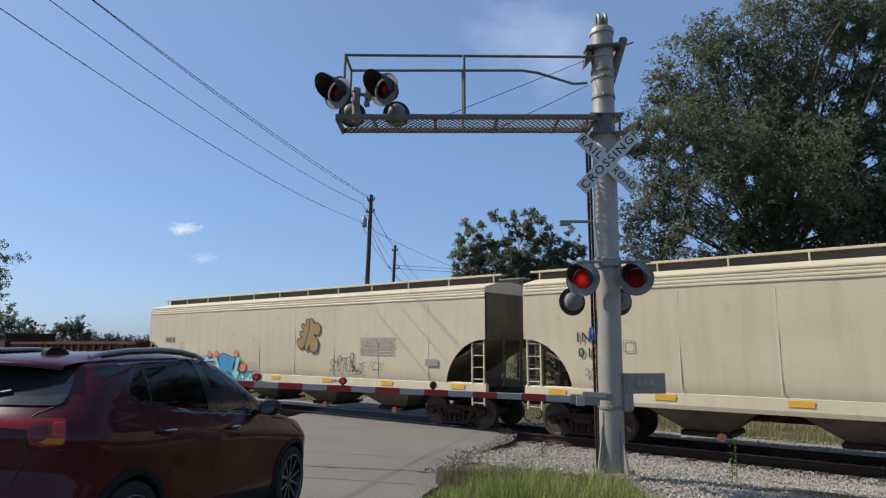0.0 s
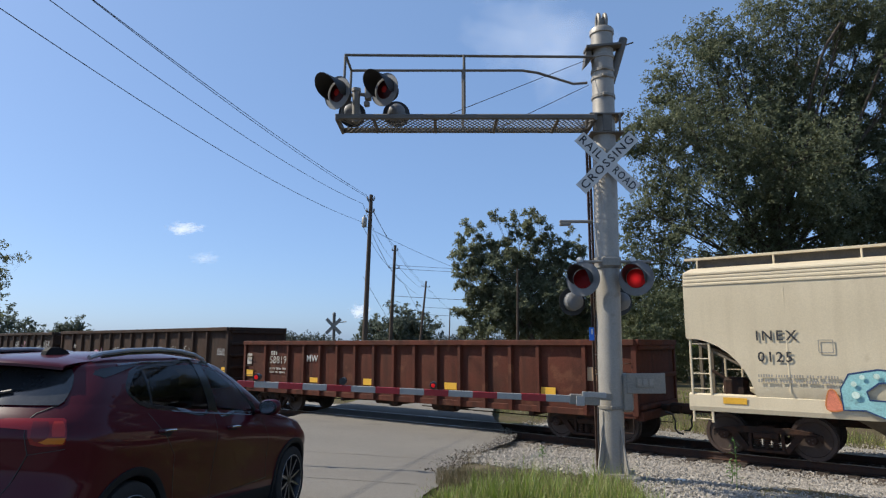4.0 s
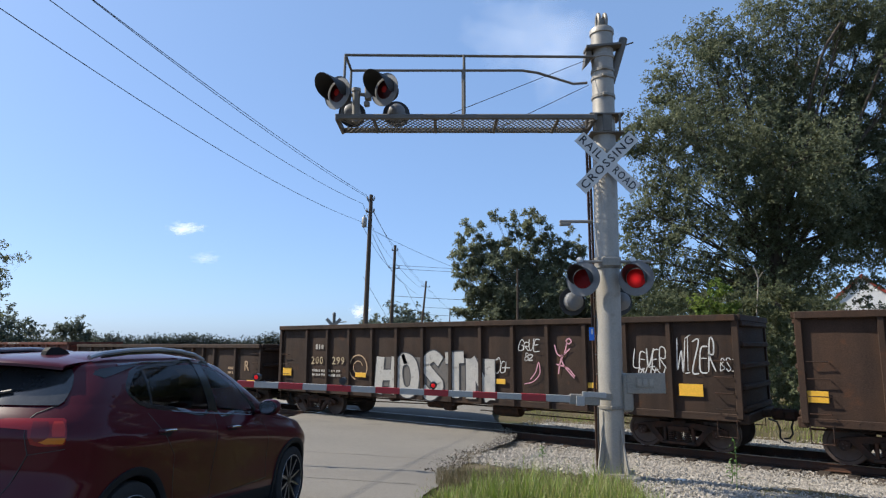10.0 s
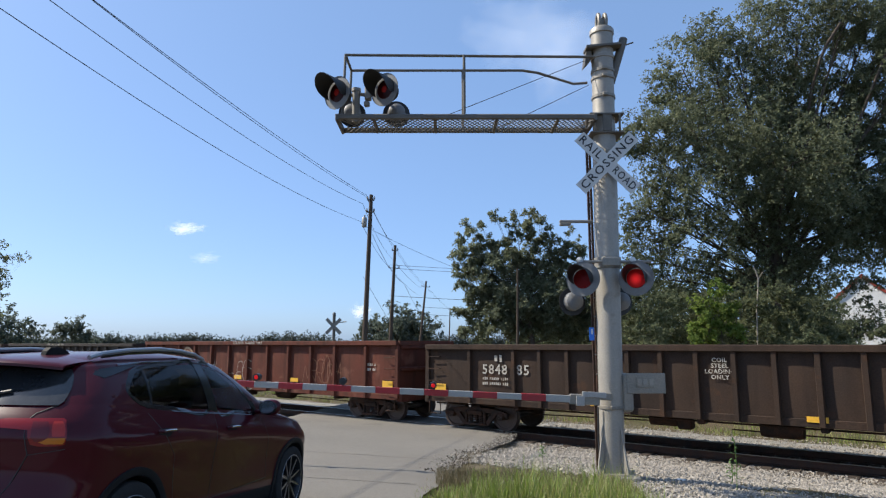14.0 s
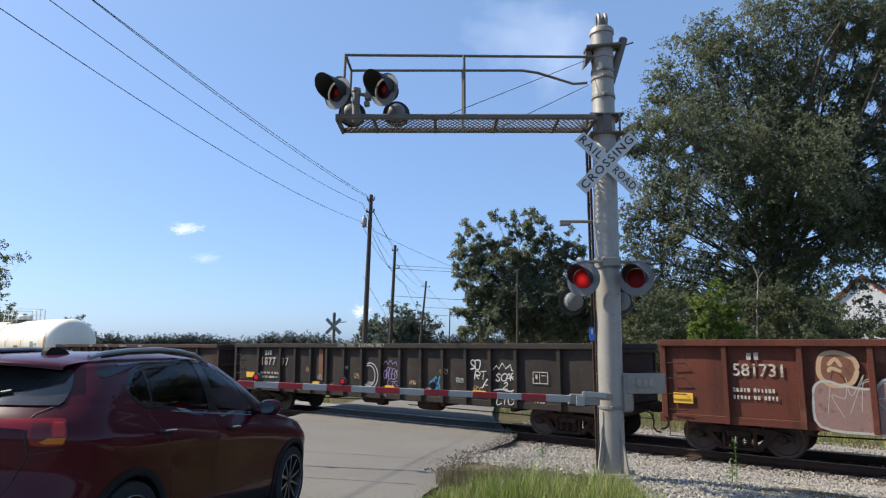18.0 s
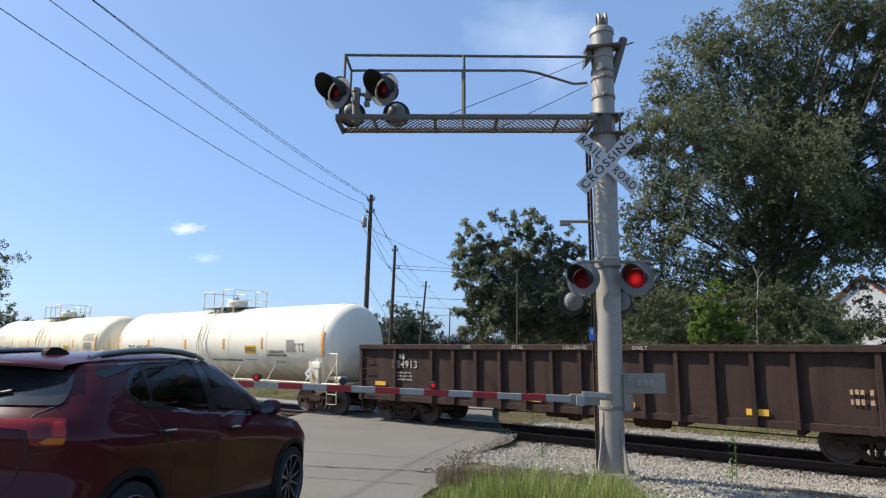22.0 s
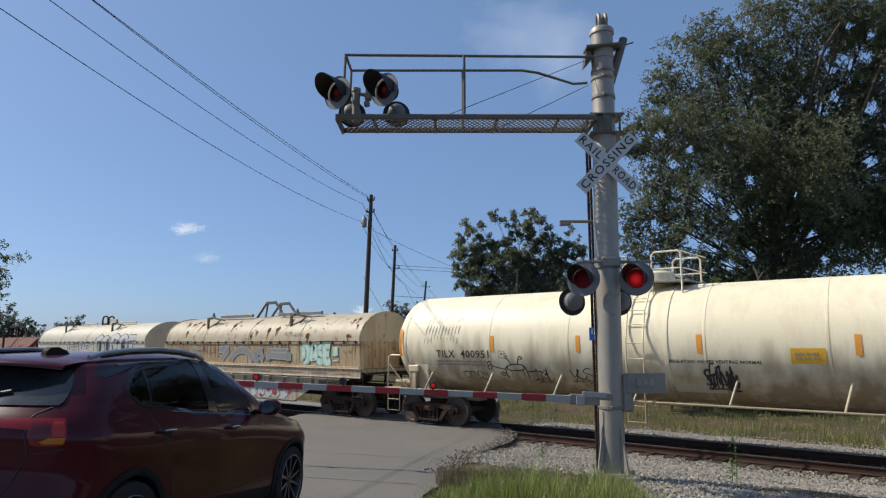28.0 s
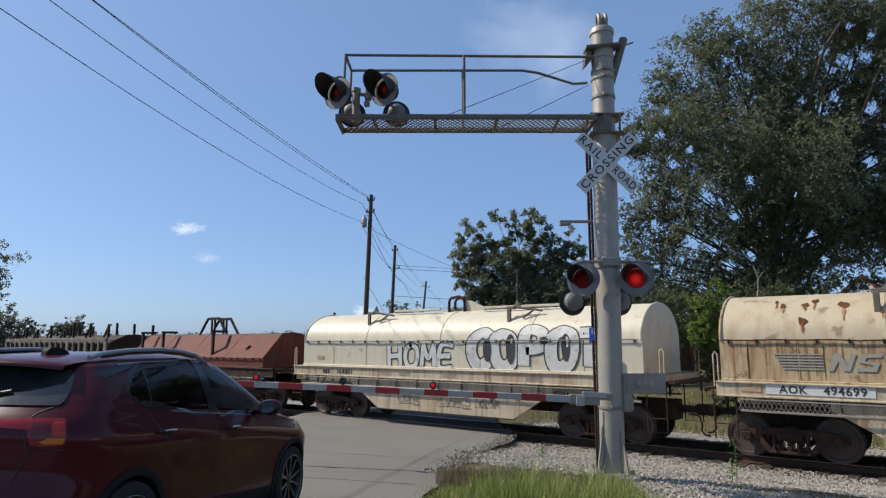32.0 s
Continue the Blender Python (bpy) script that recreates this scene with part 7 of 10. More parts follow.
sprayed(c, "graffiti", [(1.24, 2.48), (1.26, 2.68), (1.5, 2.76), (1.36, 2.84), (1.4, 2.98), (1.58, 2.96), (1.44, 3.14), (1.52, 3.26), (1.66, 3.2), (1.72, 3.4), (1.9, 3.38), (1.92, 3.2), (1.84, 2.94), (1.74, 2.72), (1.64, 2.46), (1.46, 2.34)], HF, P["gold"], P["black"], .035, "yellow-brown bubble graffiti", .004)
sprayed(c, "graffiti", [(1.88, 3.38), (2.04, 3.42), (2.16, 3.26), (2.38, 3.26), (2.5, 3.06), (2.4, 2.84), (2.16, 2.84), (2.36, 2.66), (2.4, 2.42), (2.24, 2.22), (1.98, 2.26), (1.92, 2.46), (1.8, 2.28), (1.66, 2.38), (1.76, 2.74), (1.88, 3.06)], HF, P["gold"], P["black"], .035, "yellow-brown bubble graffiti", .008)
bars(c, 5.29, 2.45, 1.6, .60, 6, HF, M["grey_ink"], 36)
handwritten(c, "SHOTER", 3.62, 1.86, 1.22, .50, .042, HF, P["black"], 42, "black sprayed tag", .1)
scrawl(c, 4.35, 1.72, .5, .2, 2, .05, HF, P["black"], 43)
handwritten(c, "ITD!", 5.08, 1.80, 1.2, .27, .028, HF, P["black"], 44, "black sprayed tag", .2)
bars(c, 3.45, 1.26, .75, .10, 1, 1.556, P["violet"], 47)
MURAL = (("pale_teal", [(-6.54, 1.61), (-6.38, 1.91), (-5.87, 2.01), (-5.4, 1.96), (-5.48, 1.79), (-5.88, 1.74), (-6.09, 1.57), (-6.05, 1.41), (-5.66, 1.39), (-5.67, 1.0), (-6.14, 1.2), (-6.51, 1.19)]),
         ("teal", [(-5.36, 1.96), (-5.05, 1.99), (-5.03, 1.62), (-4.81, 1.62), (-4.86, 1.35), (-5.02, 1.03), (-5.36, 1.01), (-5.42, 1.4)]),
         ("teal", [(-5.02, 1.03), (-4.97, 1.27), (-4.6, 1.26), (-4.17, 1.33), (-3.89, 1.39), (-3.66, 1.2), (-3.51, 1.03)]),
         ("pale_teal", [(-4.83, 2.01), (-4.5, 2.01), (-4.47, 1.89), (-3.9, 1.99), (-3.49, 1.41), (-3.28, 1.04), (-3.51, 1.01), (-3.8, 1.26), (-4.0, 1.8), (-4.87, 1.77)]),
         ("teal", [(-3.28, 1.03), (-3.13, 1.4), (-2.79, 1.22), (-2.56, 1.34), (-2.42, 1.04)]),
         ("blue", [(-3.76, 1.95), (-3.45, 2.15), (-2.77, 1.99), (-2.52, 2.0), (-2.74, 1.54), (-2.62, 1.45), (-2.75, 1.28), (-3.09, 1.43), (-3.23, 1.23), (-3.49, 1.41), (-3.64, 1.67)]),
         ("pale_teal", [(-2.49, 2.0), (-2.21, 1.99), (-2.39, 1.46), (-2.23, 1.39), (-2.42, 1.06), (-2.67, 1.26), (-2.77, 1.3), (-2.61, 1.55)]),
         ("teal", [(-2.4, 1.13), (-2.11, 1.41), (-1.87, 1.29), (-1.79, 1.43), (-1.33, 1.45), (-1.26, 1.02), (-2.25, 1.07)]))
for pts in ([(-6.81, 1.19), (-6.76, 1.55), (-6.65, 1.57), (-6.57, 1.39), (-6.54, 1.19)], [(-4.6, 2.02), (-4.56, 2.16), (-4.45, 2.22), (-4.33, 2.15), (-4.31, 2.02)], [(-4.07, 2.03), (-4.03, 2.19), (-3.93, 2.24), (-3.82, 2.14), (-3.8, 2.0)], [(-2.72, 2.05), (-2.66, 2.24), (-2.56, 2.28), (-2.45, 2.21), (-2.44, 2.02)],
            [(-2.31, 1.56), (-2.27, 1.71), (-2.09, 1.71), (-1.99, 1.8), (-1.88, 1.72), (-1.89, 1.55), (-2.02, 1.44), (-2.22, 1.47)], [(-1.31, 1.45), (-1.14, 1.46), (-1.14, 1.28), (-0.94, 1.22), (-0.9, 1.06), (-1.17, 1.0), (-1.24, 1.06)]):
    sprayed(c, "graffiti", pts, HF, P["coral"], P["orange"], .025, lift=.001, label="coral red sprayed flourish")
for k, (mat_name, pts) in enumerate(MURAL):
    sprayed(c, "graffiti", pts, HF, P[mat_name], P["navy"], .035, "%s letter form of a sprayed mural" % mat_name.replace("_", " "), .003 + .004 * k, False)
r0 = random.Random(63)
for k, (x0, z0) in enumerate(((-6.3, 1.72), (-6.15, 1.86), (-6.28, 1.5), (-5.9, 1.88), (-5.25, 1.3), (-5.15, 1.15), (-4.05, 1.2), (-3.9, 1.13), (-4.12, 1.1), (-2.0, 1.22), (-1.62, 1.16), (-1.52, 1.28), (-1.78, 1.12), (-1.42, 1.12))):
    rad = r0.uniform(.035, .075)
    part("graffiti_dot", Geo().lathe([(0, 0), (rad, 0), (rad, .003), (0, .003)], 14, pose(0, 0, 0, 90, 0, 0)), P["pale_mint"], c, at=side_at(x0, z0, HF + .036))
handwritten(c, "YUPS", -1.52, 1.72, .56, .26, .026, HF, P["violet"], 46, "violet sprayed tag", .2)
plate(c, "data_panel", 7.6, 1.95, .5, .2, HF, M["grey_ink"])


# --- tank cars
def tank(label, x, length, mat_name, seed, lx=0.0, gear=(.25, 1.05), bands=(-.9, .75)):
    car = thing("tank_wagon", Matrix.Translation((x, 0, 0)), label, "tank wagon", "train wagons")
    mt = M[mat_name]
    half = length / 2 - .72
    R, zc = 1.50, 2.55
    rings = [(0, -half), (.5, -half + .02), (.95, -half + .09), (1.25, -half + .22), (1.43, -half + .42), (R, -half + .70)]
    full = rings + [(R, -half + .70 + (2 * half - 1.4) * k / 10) for k in range(1, 10)] + [(a, -b) for a, b in rings[::-1]]
    part("tank_shell", Geo().lathe(full, 48, Matrix.Translation((0, 0, zc)) @ pose(0, 0, 0, 0, 90, 0), False), mt, car, smooth=True)
    for xx in (-half + .70, half - .70, -half + 3.9, half - 3.9, -half + 6.4, half - 6.4):
        part("jacket_band", Geo().lathe([(R, -.03), (R + .008, -.025), (R + .008, .025), (R, .03)], 48, Matrix.Translation((xx, 0, zc)) @ pose(0, 0, 0, 0, 90, 0), False), mt, car, smooth=True)
    # stub sills, saddles, end platforms
    for e in (-1, 1):
        part("saddle", Geo().prism([(-1.25, 1.05), (1.25, 1.05), (1.35, 1.9), (1.0, 1.55), (0, 1.2), (-1.0, 1.55), (-1.35, 1.9)], e * (half - 1.5), e * (half - .7), "x"), mt, car)
        part("stub_sill", Geo().box(e * (length / 2 - 1.9), 0, .92, 3.0, .5, .36, .03), mt, car)
        part("end_platform", Geo().box(e * (length / 2 - .95), 0, 1.10, .9, 2.9, .06, .01), mt, car)
        for s in (-1, 1):
            xe = e * (length / 2 - .62)
            part("end_handrail", Geo().pipe([(xe, s * 1.42, 1.1), (xe, s * 1.42, 2.1), (xe - e * .06, s * 1.36, 2.16), (xe - e * .9, s * 1.36, 2.16), (xe - e * .95, s * 1.40, 2.1), (xe - e * .95, s * 1.42, 1.1)], .024, 6), mt, car)
            part("step", Geo().pipe([(xe, s * 1.42, 1.1), (xe, s * 1.42, .42), (xe - e * .5, s * 1.42, .42), (xe - e * .5, s * 1.42, 1.1)], .018, 6).tube((xe, s * 1.42, .76), (xe - e * .5, s * 1.42, .76), .014, n=6), mt, car)
            part("corner_brace", Geo().tube((xe, s * 1.42, 1.9), (xe - e * .7, s * 1.3, 1.15), .02, n=6), mt, car)
        part("hand_brake", Geo().box(e * (length / 2 - 1.7), -1.38, 1.75, .42, .12, .22, .03).box(e * (length / 2 - 1.7), -1.36, 1.35, .18, .1, .62, .02), mt, car)
        part("end_valve", Geo().box(e * (length / 2 - 1.0), -.9, 1.25, .4, .4, .25, .05).tube((e * (length / 2 - 1.3), -1.1, 1.3), (e * (length / 2 - .7), -1.1, 1.3), .07, n=8), mt, car)
    # side handrails with slanting brackets
    for s in (-1, 1):
        part("side_handrail", Geo().tube((-half + 1.2, s * 1.50, 1.12), (half - 1.2, s * 1.50, 1.12), .028, n=6), mt, car)
        for k in range(7):
            xx = -half + 1.5 + (2 * half - 3) * k / 6
            part("rail_bracket", Geo().tube((xx, s * 1.50, 1.10), (xx + .16, s * 1.22, 1.72), .03, n=6), mt, car)
        # middle ladder bent over the shell
        pts = [Vector((lx, s * 1.60, .62)), Vector((lx, s * 1.60, 2.6)), Vector((lx, s * 1.38, 3.35)), Vector((lx, s * .92, 3.90)), Vector((lx, s * .62, 4.10))]
        for q in (-.22, .22):
            part("ladder_rail", Geo().pipe([p + Vector((q, 0, 0)) for p in pts], .022, 6), mt, car)
        for k in range(6):
            part("ladder_rung", Geo().tube((lx - .22, s * 1.60, .64 + .38 * k), (lx + .22, s * 1.60, .64 + .38 * k), .014, n=6), mt, car)
        for k, (yy, zz) in enumerate(((1.48, 3.0), (1.36, 3.36), (1.12, 3.66))):
            part("ladder_rung", Geo().tube((lx - .22, s * yy, zz), (lx + .22, s * yy, zz), .014, n=6), mt, car)
        for q in (-.22, .22):
            part("ladder_brace", Geo().tube((lx + q, s * 1.60, .66), (lx + q + .18, s * 1.50, 1.12), .016, n=6), mt, car)
    for q in bands:
        part("jacket_band", Geo().lathe([(R, -.05), (R + .02, -.04), (R + .02, .04), (R, .05)], 48, Matrix.Translation((q, 0, zc)) @ pose(0, 0, 0, 0, 90, 0), False), mt, car, smooth=True)
    # dome, platform and guard rails
    g0, g1 = gear
    dm = g0 - .15
    part("valve_dome", Geo().lathe([(.45, 3.95), (.45, 4.38), (.40, 4.44), (0, 4.47)], 24, Matrix.Translation((dm, 0, 0))), mt, car, smooth=True)
    part("dome_platform", Geo().box((g1 - 1.2) / 2, 0, 4.10, g1 + 1.5, 1.7, .05, .01), M["galv"], car)
    for s in (-1, 1):
        part("guard_rail", Geo().pipe([(g0, s * .85, 3.80), (g0, s * .85, 4.78), (g0 + .07, s * .85, 4.86), (g1 - .07, s * .85, 4.86), (g1, s * .85, 4.8), (g1, s * .85, 3.80)], .025, 6), mt, car)
        part("guard_rail", Geo().pipe([(g0 - 1.45, s * .85, 3.80), (g0 - 1.45, s * .85, 4.74), (g0 - 1.37, s * .85, 4.82), (g0 - .68, s * .85, 4.8), (g0 - .62, s * .85, 3.80)], .025, 6), mt, car)
        part("guard_bar", Geo().tube((g0, s * .85, 4.42), (g1, s * .85, 4.42), .018, n=6), mt, car)
    for xx, zz in ((g1 + .02, 4.84), (g1 + .02, 4.42), (g0 - 1.47, 4.78)):
        part("end_guard_bar", Geo().tube((xx, -.85, zz), (xx + .12, .85, zz), .02, n=6), mt, car)
    part("valve_gear", Geo().tube((dm - .3, .1, 4.4), (dm - .3, .1, 4.58), .06, n=8).tube((dm + .2, -.15, 4.4), (dm + .2, -.15, 4.55), .08, n=8), M["galv"], car)
    part("drain_nozzle", Geo().tube((.3, 0, .95), (.3, 0, 1.1), .25, n=12), mt, car)
    running_gear(car, length, length / 2 - 2.05, .457)
    MOVING.append((car, x))
    return car


def on_shell(x, z, lift=.012):
    """A pose on the tank's near flank at height z, leaning with the shell."""
    a = math.asin(max(-1, min(1, (z - 2.55) / 1.5)))
    return Matrix.Translation((x, -(1.5 + lift) * math.cos(a), 2.55 + (1.5 + lift) * math.sin(a))) @ pose(0, 0, 0, -math.degrees(a), 0, 0)


def shell_plate(car, name, x, z, w, h, material, label=""):
    """A painted patch that follows the round flank."""
    rows = []
    n = 6
    for k in range(n + 1):
        a0 = (z - h / 2 + h * k / n - 2.55) / 1.5
        rows.append([(x - w / 2, -1.508 * math.cos(a0), 2.55 + 1.508 * math.sin(a0)), (x + w / 2, -1.508 * math.cos(a0), 2.55 + 1.508 * math.sin(a0))])
    return part(name, Geo().grid(rows), material, car, label)


def shell_text(car, text, x, z, h, material, spread=1.1, width=None):
    return writing(text, h, material, car, on_shell(x, z), spread=spread, bold=.003, width=width)


def bend_to_shell(ob, z):
    """Wraps a flat painted mesh round the tank's flank about height z."""
    a0 = (z - 2.55) / 1.5
    for v in ob.data.vertices:
        a = a0 + v.co.z / 1.5
        r = 1.508 - v.co.y
        v.co = (v.co.x, -r * math.cos(a) , 2.55 + r * math.sin(a))
    ob.matrix_basis = Matrix.Translation((ob.matrix_basis.translation.x, 0, 0))
    for ch in ob.children:
        bend_to_shell(ch, z)
        ch.matrix_basis = Matrix()


c = tank("clean white tank wagon with black lettering", -61.90, 17.75, "white_tank", 1, -.20, (.25, 1.05), (.14, -.48))
shell_text(c, "402142", -5.29, 2.33, .22, M["ink"], width=1.07)
shell_text(c, "TILX", -6.31, 2.33, .22, M["ink"], width=.69)
for x, z, h in ((-4.71, 2.50, .43), (-1.50, 2.51, .43), (1.44, 2.51, .43), (4.02, 2.53, .43), (7.52, 2.53, .93), (-7.63, 2.54, .91)):
    shell_plate(c, "marker_bar", x, z, .13, h, M["orange"], "orange marker bar")
shell_plate(c, "notice", 3.28, 2.30, .74, .30, M["yellow"], "yellow notice with black print")
shell_text(c, "CARBON DIOXIDE", 4.89, 2.22, .105, M["ink"], width=.94)
shell_text(c, "REFRIGERATED LIQUID", 4.90, 2.085, .105, M["ink"], width=1.21)
shell_text(c, "REGULATING VALVES VENTING NORMAL", 1.56, 1.86, .075, M["ink"], width=2.17)
shell_plate(c, "data_panel", 5.75, 2.44, .46, .46, M["grey_ink"], "grey printed data panel")
g = Geo()
for x0 in (-.26, .20):
    g.box(x0, 0, 0, .07, .004, .32).box(x0, 0, .13, .16, .004, .05).box(x0, 0, -.13, .16, .004, .05)
g.box(0, 0, 0, .06, .004, .32).box(0, 0, .13, .24, .004, .05)
o = part("emblem", g, M["grey_ink"], c, "grey outlined owner's emblem", at=side_at(6.28, 2.38, 0))
bend_to_shell(o, 2.38)
for x, z, w, h, n, m in ((-5.67, 1.92, 1.74, .2, 2, M["grey_ink"]), (5.04, 1.81, .57, .12, 2, M["grey_ink"]), (3.28, 1.88, .8, .05, 1, M["grey_ink"]), (3.28, 2.30, .64, .19, 2, M["ink"])):
    o = bars(c, x, z, w, h, n, 0, m, int(x * 10) + 100)
    bend_to_shell(o, z)
    if w == .64:
        o.location.y -= .006
g = Geo()
for a, b, w, h in ((0, .10, .2, .016), (0, -.10, .2, .016), (-.1, 0, .016, .2), (.1, 0, .016, .2), (0, .02, .08, .05)):
    g.box(a, 0, b, w, .004, h)
STENCIL_BOX = g.mesh("stencil_frame", M["grey_ink"])
part("stencil_frame", STENCIL_BOX, None, c, at=on_shell(-4.38, 2.32))
placard = part("placard", Geo().box(0, 0, 0, .30, .01, .30, .003), M["sign_white"], c, "diamond hazard placard", at=Matrix.Translation((6.85, -1.50, 1.45)) @ pose(0, 0, 0, 0, 45, 0))
part("placard_bar", Geo().box(0, -.008, 0, .15, .004, .04), M["ink"], placard, at=pose(0, 0, 0, 0, -45, 0))
c = tank("dirt-streaked cream tank wagon with black graffiti", -79.65, 17.75, "dirty_tank", 2, .12, (.38, 1.13), (.86, -.46))
shell_text(c, "400951", -4.76, 2.21, .23, M["ink"], width=1.07)
shell_text(c, "TILX", -5.87, 2.21, .23, M["ink"], width=.70)
for x, z, h in ((-4.15, 2.52, .45), (-1.45, 2.52, .44), (1.64, 2.52, .44), (4.78, 2.50, .43), (-7.67, 2.56, .87), (7.46, 2.50, .92)):
    shell_plate(c, "marker_bar", x, z, .12, h, M["orange"], "orange marker bar")
shell_plate(c, "notice", 3.86, 2.26, .66, .34, M["yellow"], "faded yellow notice")
shell_text(c, "REGULATING VALVES VENTING NORMAL", 1.89, 2.11, .075, M["ink"], width=2.14)
part("stencil_frame", STENCIL_BOX, None, c, at=on_shell(-3.85, 2.22))
shell_plate(c, "data_panel", 6.55, 2.42, .9, .32, M["grey_ink"], "dark printed data panel")
for x, z, w, h, n in ((-5.3, 1.94, 1.9, .2, 2), (6.65, 2.88, 1.3, .42, 4), (3.86, 2.26, .5, .2, 2)):
    o = bars(c, x, z, w, h, n, 0, M["grey_ink"], int(x * 10) + 200)
    bend_to_shell(o, z)
    if w == .5:
        o.location.y -= .006
box_drawing = Geo()
for st in ([(-.36, -.28), (-.30, .14), (.26, .18), (.34, -.26)], [(-.30, .14), (-.20, .02), (.22, .05), (.26, .18)], [(-.20, .02), (-.16, -.22)], [(.22, .05), (.20, -.22)], [(-.12, .18), (-.22, .36), (-.30, .40), (-.28, .46), (-.20, .42)], [(.08, .2), (.14, .38), (.20, .45), (.26, .40), (.18, .36)],
           [(-.36, .05), (-.70, .12), (-.86, .20)], [(-.95, .22), (-.85, .30), (-.80, .22), (-.90, .16), (-.95, .08), (-.84, .04), (-.80, .14)], [(.34, -.02), (.62, .02), (.86, -.02)], [(.86, .06), (.96, .0), (.86, -.1), (.98, -.08)], [(-.30, -.24), (-.45, -.05), (-.55, -.12), (-.42, -.18)], [(.5, -.32), (.66, -.25), (.72, -.34), (.6, -.4)]):
    ribbon(box_drawing, curve(st, 5) if len(st) > 2 else st, .03)
o = part("graffiti", box_drawing, P["black"], c, "black line drawing of a box with feelers", at=side_at(-3.45, 1.72, 0))
bend_to_shell(o, 1.72)
for x, z, w, h, n, wd, sd in ((-2.6, 1.55, .5, .4, 2, .035, 72), (2.02, 1.68, .70, .55, 4, .08, 73), (2.02, 1.64, .66, .5, 4, .075, 77), (-1.5, 1.68, .6, .42, 2, .05, 74), (-5.0, 1.56, .9, .26, 4, .03, 75)):
    o = scrawl(c, x, z, w, h, n, wd, 0, P["black"], sd)
    bend_to_shell(o, z)
scuff = Geo()
for k in range(11):
    r0 = random.Random(90 + k)
    xx = -.62 + .125 * k
    ribbon(scuff, [(xx, -.45 + .2 * r0.random()), (xx + .06, 0), (xx + .14, .35 + .2 * r0.random())], r0.uniform(.012, .035))
o = part("scuff_mark", scuff, M["grey_ink"], c, "dark scuffs down the shell", at=side_at(-6.05, 2.95, 0))
bend_to_shell(o, 2.95)
shell_plate(c, "repaint_patch", 1.44, 1.35, 1.3, .30, M["cover2"], "pale repainted patch")


# --- covered coil cars
M["cover_top"] = surface("rust_spotted_cream_roof", (0.47, 0.40, 0.275), 0.55, 0, (0.40, 0.32, 0.20), 0.6, 0.8, streak=((0.26, 0.13, 0.05), 0.4), spots=((0.10, 0.042, 0.02), 0.20, 2.6), bump=0.06, vary=0.08)
M["frame_grey"] = surface("weathered_grey_frame", (0.20, 0.175, 0.14), 0.75, 0, (0.10, 0.08, 0.06), 0.7, 2, streak=((0.06, 0.04, 0.03), 0.5), bump=0.1)


